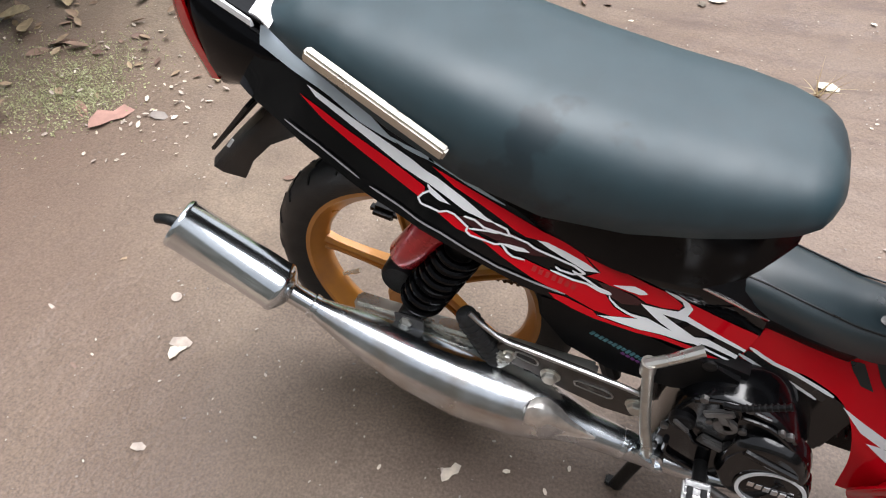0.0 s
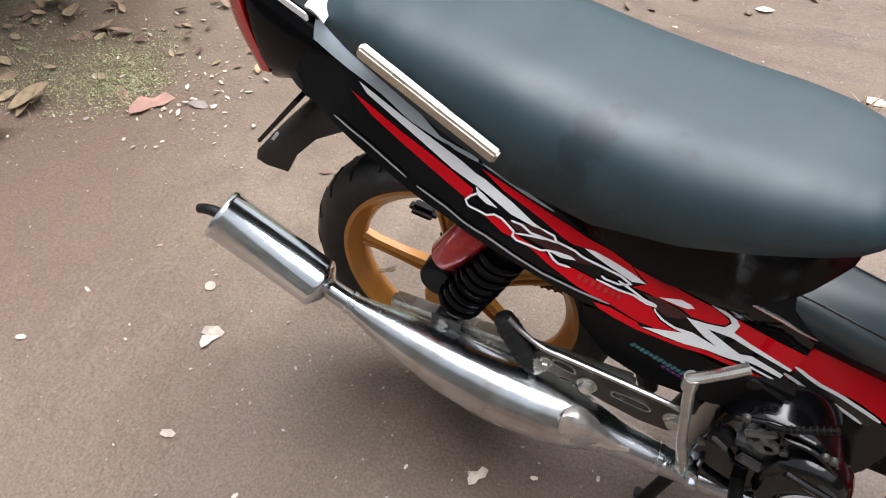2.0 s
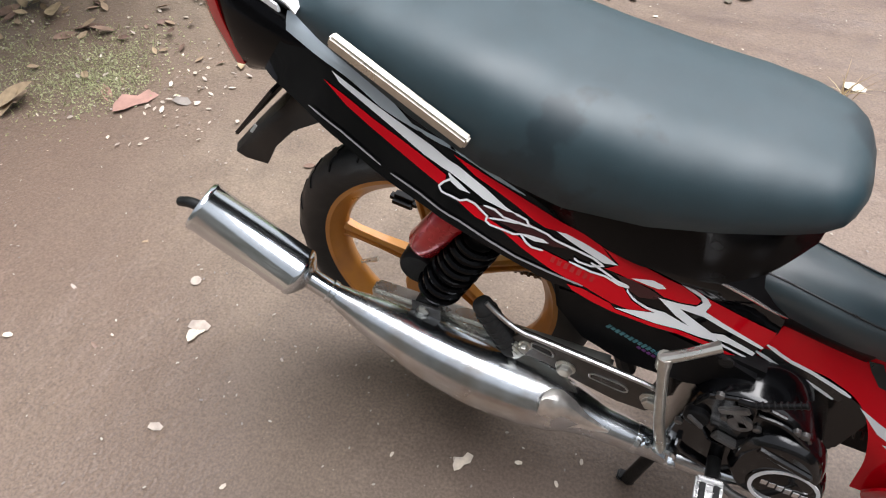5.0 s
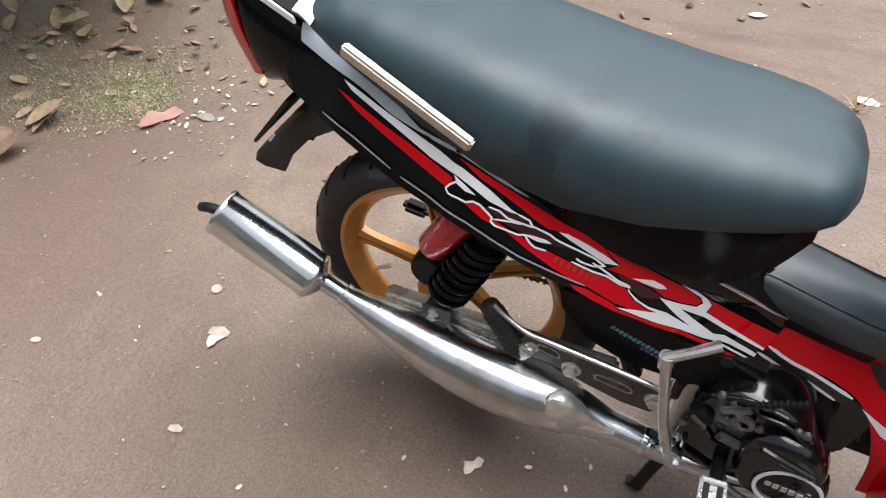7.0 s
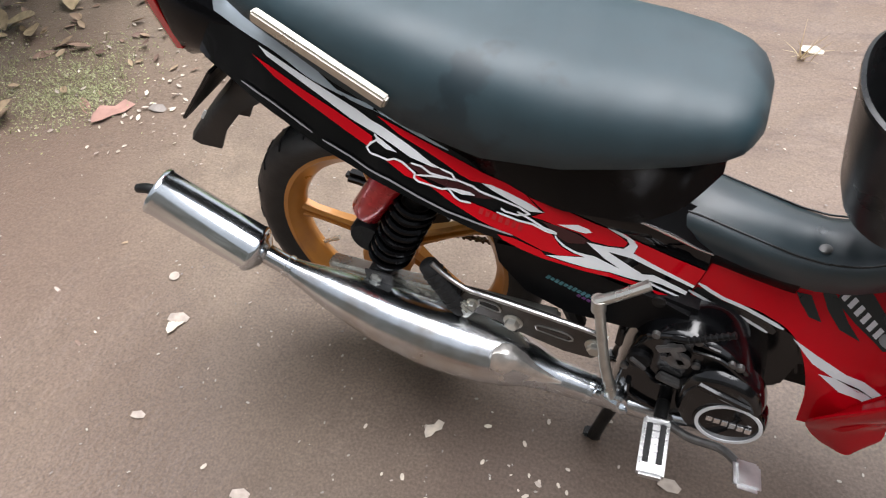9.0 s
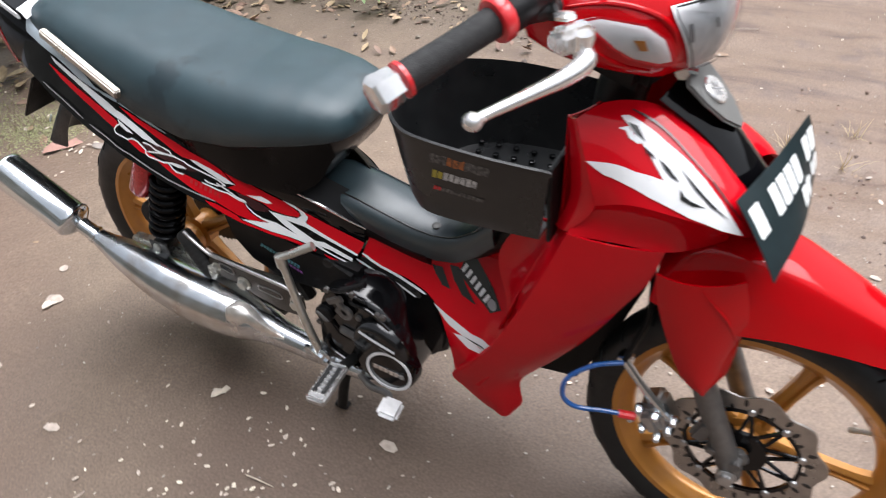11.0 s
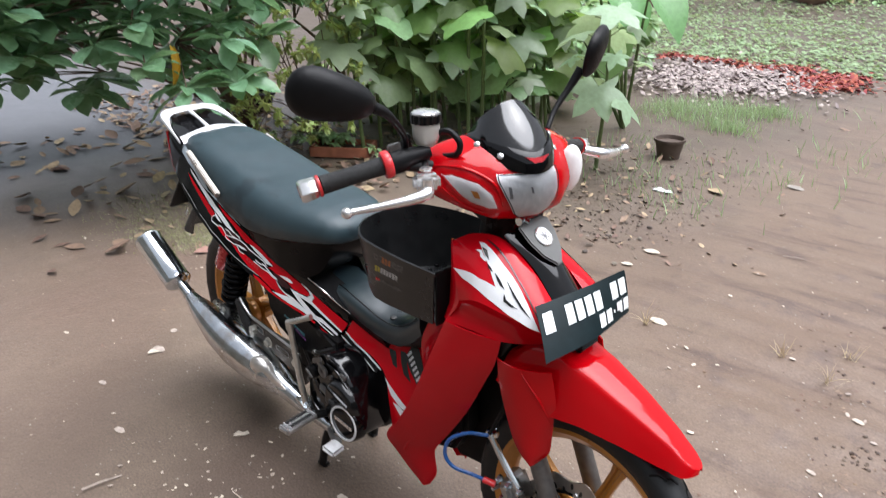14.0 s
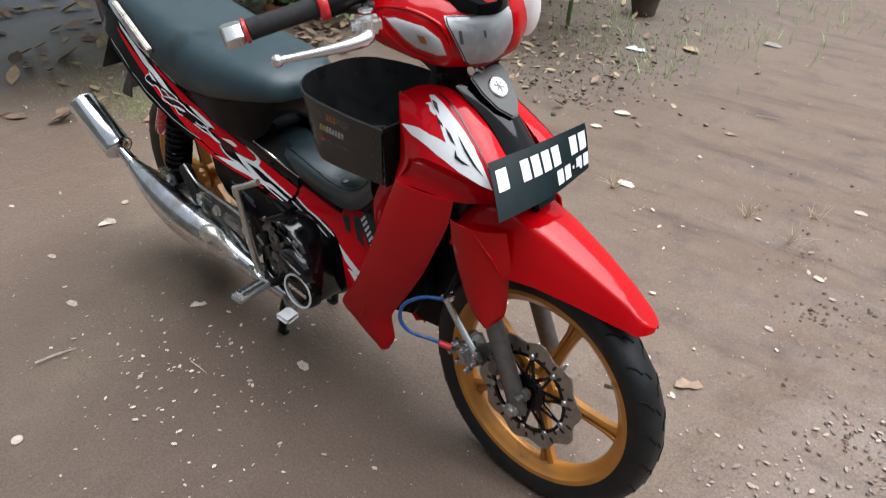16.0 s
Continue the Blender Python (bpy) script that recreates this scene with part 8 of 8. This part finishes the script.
CRUMB = mat("pale_crumb", (0.27, 0.215, 0.175), 0.8, vary=0.25, scale=60, spread=0.4)
yard = lambda r: (r.uniform(-3.5, 2.6), r.uniform(-0.5, 4.5))
scatter("gravel_speck", 5000, yard, chip, 0.0032, STONE, "small scattered gravel on the dirt", "gravel", seed=2)
scatter("pale_speck", 480, yard, flake, 0.004, PALE, "pale chips trodden into the dirt", "debris", seed=3)
scatter("path_chips", 135, clusters([(-0.15, 0.38, 0.12), (0.07, 0.4, 0.1), (0.12, 0.55, 0.12), (0.3, 0.34, 0.1), (0.42, 0.47, 0.1), (0.63, 0.45, 0.1), (0.1, 0.5, 0.13), (-0.05, 0.64, 0.1), (0.0, 0.45, 0.12), (0.3, 0.62, 0.12), (0.55, 0.55, 0.2), (-0.3, 0.3, 0.2), (0.25, 0.3, 0.15)]), flake, 0.0058, PALE, "pale chips beside the motorcycle", "debris", seed=4)
scatter("mortar_crumb", 110, clusters([(1.45, 1.18, 0.06), (1.57, 1.3, 0.07), (1.38, 1.08, 0.05), (1.6, 1.45, 0.06)]), flake, 0.0065, CRUMB, "crumbled mortar on the path", "debris", seed=5)
scatter("leaf_litter", 900, lambda r: (r.uniform(-5.5, -1.5), 2.15 + abs(r.gauss(0, 0.8))), dry, 0.075, DRY, "brown leaf litter under the shrubs", "leaves", seed=6, lift=0.012, tilt=25)
scatter("bed_litter", 150, lambda r: (r.uniform(-2.4, -0.1), r.uniform(2.4, 4.2)), dry, 0.05, DRY, "dry leaves in the herb bed", "leaves", seed=7, lift=0.01, tilt=25)
scatter("bed_stones", 90, lambda r: (r.uniform(-2.4, 0.1), 2.5 + abs(r.gauss(0, 0.8))), pebble, 0.011, DARK_STONE, "stones in the dark soil", "stones", seed=8)
MOSS = leafy("grey_green_moss", (0.27, 0.27, 0.15), 0.45, 0.7, 0.15)
patch = clusters([(-1.62, 1.40, 0.07), (-1.75, 1.36, 0.10), (-1.9, 1.33, 0.12), (-2.1, 1.38, 0.14), (-2.35, 1.45, 0.16), (-1.72, 1.55, 0.10)])
scatter("moss_cover", 7000, patch, tiny, 0.0075, MOSS, "low grey-green moss and clover on the dirt", "moss", seed=9, lift=0.003, tilt=35)
scatter("grass_patch", 1700, patch, blade(1, 0.05, 0.8), 0.020, MOSS, "thin short grass in the moss", "grass", seed=19, lift=0, tilt=35)
scatter("moss_litter", 120, clusters([(-1.6, 1.38, 0.14), (-1.95, 1.42, 0.2), (-1.45, 1.30, 0.10), (-1.30, 1.45, 0.10), (-1.75, 1.75, 0.25), (-1.4, 1.6, 0.12)]), dry, 0.018, PALE, "pale leaf scraps in the moss", "debris", seed=10, tilt=25)
scatter("corner_litter", 75, clusters([(-1.9, 1.85, 0.22), (-1.6, 1.75, 0.14), (-2.2, 1.7, 0.2), (-1.25, 1.8, 0.12)]), dry, 0.042, DRY, "small dry leaves at the yard's corner", "leaves", seed=23, lift=0.008, tilt=22)
scatter("yard_litter", 150, lambda r: (r.uniform(-4.6, -1.8), r.uniform(0.5, 2.3)), dry, 0.12, DRY, "fallen brown leaves on the damp yard", "leaves", seed=24, lift=0.010, tilt=16)
scatter("path_flakes", 80, lambda r: (r.uniform(0.5, 2.9), 1.0 + abs(r.gauss(0, 1.2))), flake, 0.0085, PALE, "pale flakes trodden into the path", "debris", seed=25)
scatter("rut_clods", 120, clusters([(1.62, 1.62, 0.05), (1.72, 1.70, 0.04), (1.55, 1.42, 0.05), (1.40, 1.95, 0.06), (1.28, 1.85, 0.04), (2.0, 1.9, 0.10), (1.9, 2.3, 0.12), (1.1, 2.2, 0.08)]), pebble, 0.006, mat("dark_wet_clod", (0.085, 0.056, 0.042), 0.7, vary=0.3, scale=40, spread=0.3), "dark wet crumbs in the wheel ruts", "earth", seed=26, lift=0.0, tilt=30)
scatter("verge_grass", 2300, clusters([(-0.95, 5.2, 0.16), (-0.7, 5.5, 0.14), (-0.95, 5.75, 0.2), (-0.55, 5.05, 0.10), (-0.5, 5.75, 0.12), (-1.2, 5.4, 0.15)]), blade(1, 0.035, 0.6), 0.072, G_LAWN, "long grass on the verge", "grass", seed=11, lift=0, tilt=12)
scatter("verge_tuft", 650, clusters([(-0.15, 3.4, 0.16), (-0.4, 3.7, 0.2), (0.05, 4.2, 0.2), (0.25, 5.0, 0.25), (0.3, 6.2, 0.4), (-0.75, 4.3, 0.25), (0.85, 5.6, 0.15)]), blade(1, 0.04, 0.5), 0.07, G_LAWN, "grass tufts at the path's edge", "grass", seed=12, lift=0, tilt=20)
scatter("lawn", 26000, lambda r: (r.uniform(-7.5, 4.5), 7.9 + 6.2 * r.random() ** 1.3), tiny, 0.065, G_LAWN, "low green ground cover of the lawn", "lawn", seed=13, lift=0.02, tilt=25)
scatter("bank_weeds", 7000, lambda r: (r.uniform(-18, 6), 13.6 + 10 * r.random() ** 1.5), tiny, 0.16, G_MID, "low weeds on the far bank", "weeds", seed=34, lift=0.03, tilt=30)
scatter("bank_litter", 1500, lambda r: (r.uniform(-18, 6), r.uniform(13.5, 24)), dry, 0.25, DRY, "dry leaves on the far bank", "leaves", seed=14, lift=0.03, tilt=25)
scatter("rubble_heap", 4200, lambda r: (r.gauss(-1.45, 0.42), r.gauss(6.95, 0.42)), chip, 0.026, RUBBLE, "spread of pale broken rubble", "rubble", seed=15, lift=0.02, tilt=30)
scatter("brick_rubble", 1300, lambda r: (r.gauss(-0.62, 0.16), r.gauss(7.4, 0.22)), chip, 0.026, BRICK_RED, "crushed red brick beside the rubble", "rubble", seed=16, lift=0.02, tilt=30)
scatter("brick_rubble", 900, lambda r: (r.uniform(-2.6, -0.9), r.gauss(7.85, 0.12)), chip, 0.026, BRICK_RED, "crushed red brick along the lawn", "rubble", seed=17, lift=0.02, tilt=30)


CLOD = mat("dirt_clod", (0.15, 0.098, 0.073), 0.9, vary=0.25, scale=30, spread=0.3, bump=0.4, bump_scale=120)
scatter("dirt_clods", 90, lambda r: (r.uniform(0.75, 2.4), 0.7 + abs(r.gauss(0, 1.3))), pebble, 0.006, CLOD, "small clods of trodden earth", "earth", seed=18, lift=0.0)


SOIL = mat("dark_bed_soil", (0.085, 0.062, 0.048), 0.9, vary=0.3, scale=40, spread=0.4, bump=0.4, bump_scale=120)
scatter("soil_crumbs", 2600, lambda r: (r.uniform(-2.3, 0.0) + 0.1 * r.gauss(0, 1), 2.75 + abs(r.gauss(0, 0.75))), chip, 0.0075, SOIL, "dark crumbs of garden soil", "soil", seed=41, lift=0.002, tilt=35)
scatter("bed_scraps", 330, lambda r: (r.gauss(-0.9, 0.6), 2.7 + abs(r.gauss(0, 0.7))), chip, 0.016, DRY, "small dry scraps on the bed", "debris", seed=42, lift=0.004, tilt=25)
CHURN = mat("churned_path_soil", (0.20, 0.135, 0.103), 0.85, vary=0.25, scale=40, spread=0.3, bump=0.4, bump_scale=120)
scatter("churned_soil", 220, clusters([(1.38, 1.72, 0.07), (1.5, 1.9, 0.06), (1.7, 1.6, 0.08), (1.15, 2.1, 0.07), (1.5, 1.45, 0.05), (1.62, 1.38, 0.05), (0.95, 2.6, 0.08), (1.3, 1.5, 0.04)]), chip, 0.007, CHURN, "churned crumbs of path soil", "soil", seed=43, lift=0.0, tilt=35)


def single(name, at, yaw, size, shape, material, label, category, tilt=6):
    sp = Soup()
    sp.add(*shape, place((at[0], at[1], gz(*at) + 0.004), yaw, tilt, tilt * 0.5, size))
    return tagged(put(name, sp, material), label, category)


torn = ([(-1.0, -0.25, 0.03), (-0.55, -0.42, 0.10), (-0.1, -0.28, 0.05), (0.35, -0.45, 0.12), (0.95, -0.1, 0.04), (0.7, 0.35, 0.14), (0.2, 0.25, 0.06), (-0.3, 0.5, 0.16), (-0.8, 0.2, 0.05), (0.0, 0.0, 0.10)], [(0, 1, 9), (1, 2, 9), (2, 3, 9), (3, 4, 9), (4, 5, 9), (5, 6, 9), (6, 7, 9), (7, 8, 9), (8, 0, 9)])
disc = ([(math.cos(radians(36 * k)), math.sin(radians(36 * k)), 0.12) for k in range(10)] + [(0, 0, 0.2)], [(k, (k + 1) % 10, 10) for k in range(10)])
twig = ([(-0.5, -0.025, 0.02), (0.0, 0.01, 0.05), (0.5, 0.05, 0.02), (-0.5, 0.025, 0.02), (0.0, 0.06, 0.05), (0.5, 0.08, 0.02), (-0.5, 0, 0.07), (0.0, 0.035, 0.10), (0.5, 0.065, 0.06)], [(0, 1, 7, 6), (1, 2, 8, 7), (6, 7, 4, 3), (7, 8, 5, 4)])
RED_LEAF = mat("fallen_leaf", (0.32, 0.18, 0.145), 0.7, vary=0.25, scale=25, bump=0.3, bump_scale=60)
PLASTIC = mat("white_plastic_scrap", (0.6, 0.62, 0.62), 0.35, vary=0.1, scale=40)
single("dry_leaf", (-1.488, 1.349), 60, 0.075, torn, RED_LEAF, "torn red-brown dry leaf on the dirt", "leaf")
single("dry_leaf", (-1.642, 1.379), -35, 0.11, oval_leaf(1, 0.28, 0.25, -0.1, 7), RED_LEAF, "curled strip of a red-brown dry leaf", "leaf")
single("leaf_scrap", (-0.794, 0.727), 75, 0.030, torn, PALE, "pale torn leaf scrap on dirt", "debris")
single("pale_chip", (-0.726, 0.500), 20, 0.016, chip, PALE, "pale chip on the damp dirt", "debris")
single("pale_chip", (-0.886, 0.848), 0, 0.013, disc, PALE, "round pinkish chip on dirt", "debris")
single("pale_chip", (-1.350, 1.400), 10, 0.030, chip, STONE, "flat grey stone shard on dirt", "debris")
single("leaf_scrap", (-1.164, 0.724), -15, 0.028, narrow, PALE, "thin straw scrap on dirt", "debris")
single("leaf_scrap", (-1.094, 0.898), 50, 0.030, narrow, DRY, "thin straw scrap on dirt", "debris")
single("leaf_scrap", (-1.000, 0.612), -15, 0.028, narrow, DRY, "thin straw scrap on dirt", "debris")
single("pale_chip", (-1.194, 0.553), 30, 0.012, chip, PALE, "pale chip on the damp dirt", "debris")
single("leaf_scrap", (-0.122, 0.679), 60, 0.026, torn, PALE, "pale trodden smear of a leaf", "debris")
single("leaf_scrap", (0.070, 2.578), 5, 0.062, dry, PALE, "pale dry leaf on the path", "debris")
single("leaf_scrap", (-0.160, 2.373), 30, 0.040, narrow, PALE, "thin dry leaf on the path", "debris")
single("pale_chip", (0.475, 2.192), 10, 0.035, chip, PALE, "pale flat leaf scrap", "debris")
single("leaf_scrap", (-0.862, 1.297), 20, 0.035, dry, DRY, "brown dry leaf behind the wheel", "debris")
single("leaf_scrap", (0.077, 2.771), 5, 0.085, dry, PALE, "pale flat leaf on the path", "debris")
single("straw", (0.649, 3.137), 25, 0.100, twig, PALE, "pale dry twig on the path", "debris")
single("leaf_scrap", (0.570, 2.859), 5, 0.060, dry, DRY, "dry leaf on the path", "debris")
single("leaf_scrap", (-0.211, 3.477), 20, 0.060, torn, PLASTIC, "crumpled white plastic scrap", "debris")
single("leaf_scrap", (-0.084, 3.789), -25, 0.130, dry, DRY, "curled brown leaf at the path's edge", "debris")
single("pale_chip", (1.224, 2.549), 20, 0.024, chip, PALE, "white chip on the path", "debris")
single("leaf_scrap", (1.156, 1.339), 40, 0.040, torn, DRY, "torn pale brown leaf on the path", "debris")
single("pale_chip", (1.227, 1.694), 0, 0.014, chip, PALE, "pale chip on the path", "debris")
single("leaf_scrap", (0.657, 2.081), 150, 0.024, dry, PALE, "small pale leaf scrap", "debris")
single("pale_chip", (1.255, 2.012), 0, 0.018, chip, PALE, "pale chip on the path", "debris")
single("pale_chip", (0.332, 0.716), 0, 0.022, chip, PALE, "pale chip beside the footpeg", "debris")
single("pale_chip", (-0.798, 0.743), 20, 0.026, chip, PALE, "pale chip on the damp dirt", "debris")
single("straw", (-0.217, 0.285), 80, 0.110, twig, PALE, "thin pale straw on the dirt", "debris")
single("straw", (0.126, 0.520), 0, 0.070, twig, PALE, "thin pale straw on the dirt", "debris")
single("pale_chip", (0.014, 0.084), 0, 0.014, disc, PALE, "small pinkish chip on dirt", "debris")
single("pale_chip", (-0.424, 0.426), 20, 0.020, chip, PALE, "pale chip on the damp dirt", "debris")
single("leaf_scrap", (-0.005, 5.821), -15, 0.150, narrow, DRY, "long dry leaf on the path", "debris")
single("pale_chip", (0.278, 4.162), 10, 0.050, chip, STONE, "flat grey stone on the path", "debris")


def dry_tuft(at, seed, size=0.09):
    """A dead sprig of path grass: thin blades fanned from one root."""
    rg = random.Random(seed)
    sp = Soup()
    for k in range(16):
        sp.add(*blade(1, 0.022, 0.75), place((at[0] + rg.gauss(0, 0.008), at[1] + rg.gauss(0, 0.008), gz(*at)), rg.uniform(0, 360), rg.uniform(-25, 25), rg.uniform(-45, 20), size * rg.uniform(0.5, 1.1)))
    return tagged(put("grass_sprig", sp, G_STRAW), "dead straw-coloured grass sprig on the path", "grass")


G_STRAW = leafy("straw_blade", (0.36, 0.29, 0.19), 0.3, 0.7, 0.2)
dry_tuft((0.450, 2.140), 80, 0.090)
dry_tuft((1.106, 2.202), 81, 0.070)
dry_tuft((0.930, 2.254), 82, 0.070)
dry_tuft((1.119, 2.386), 83, 0.070)
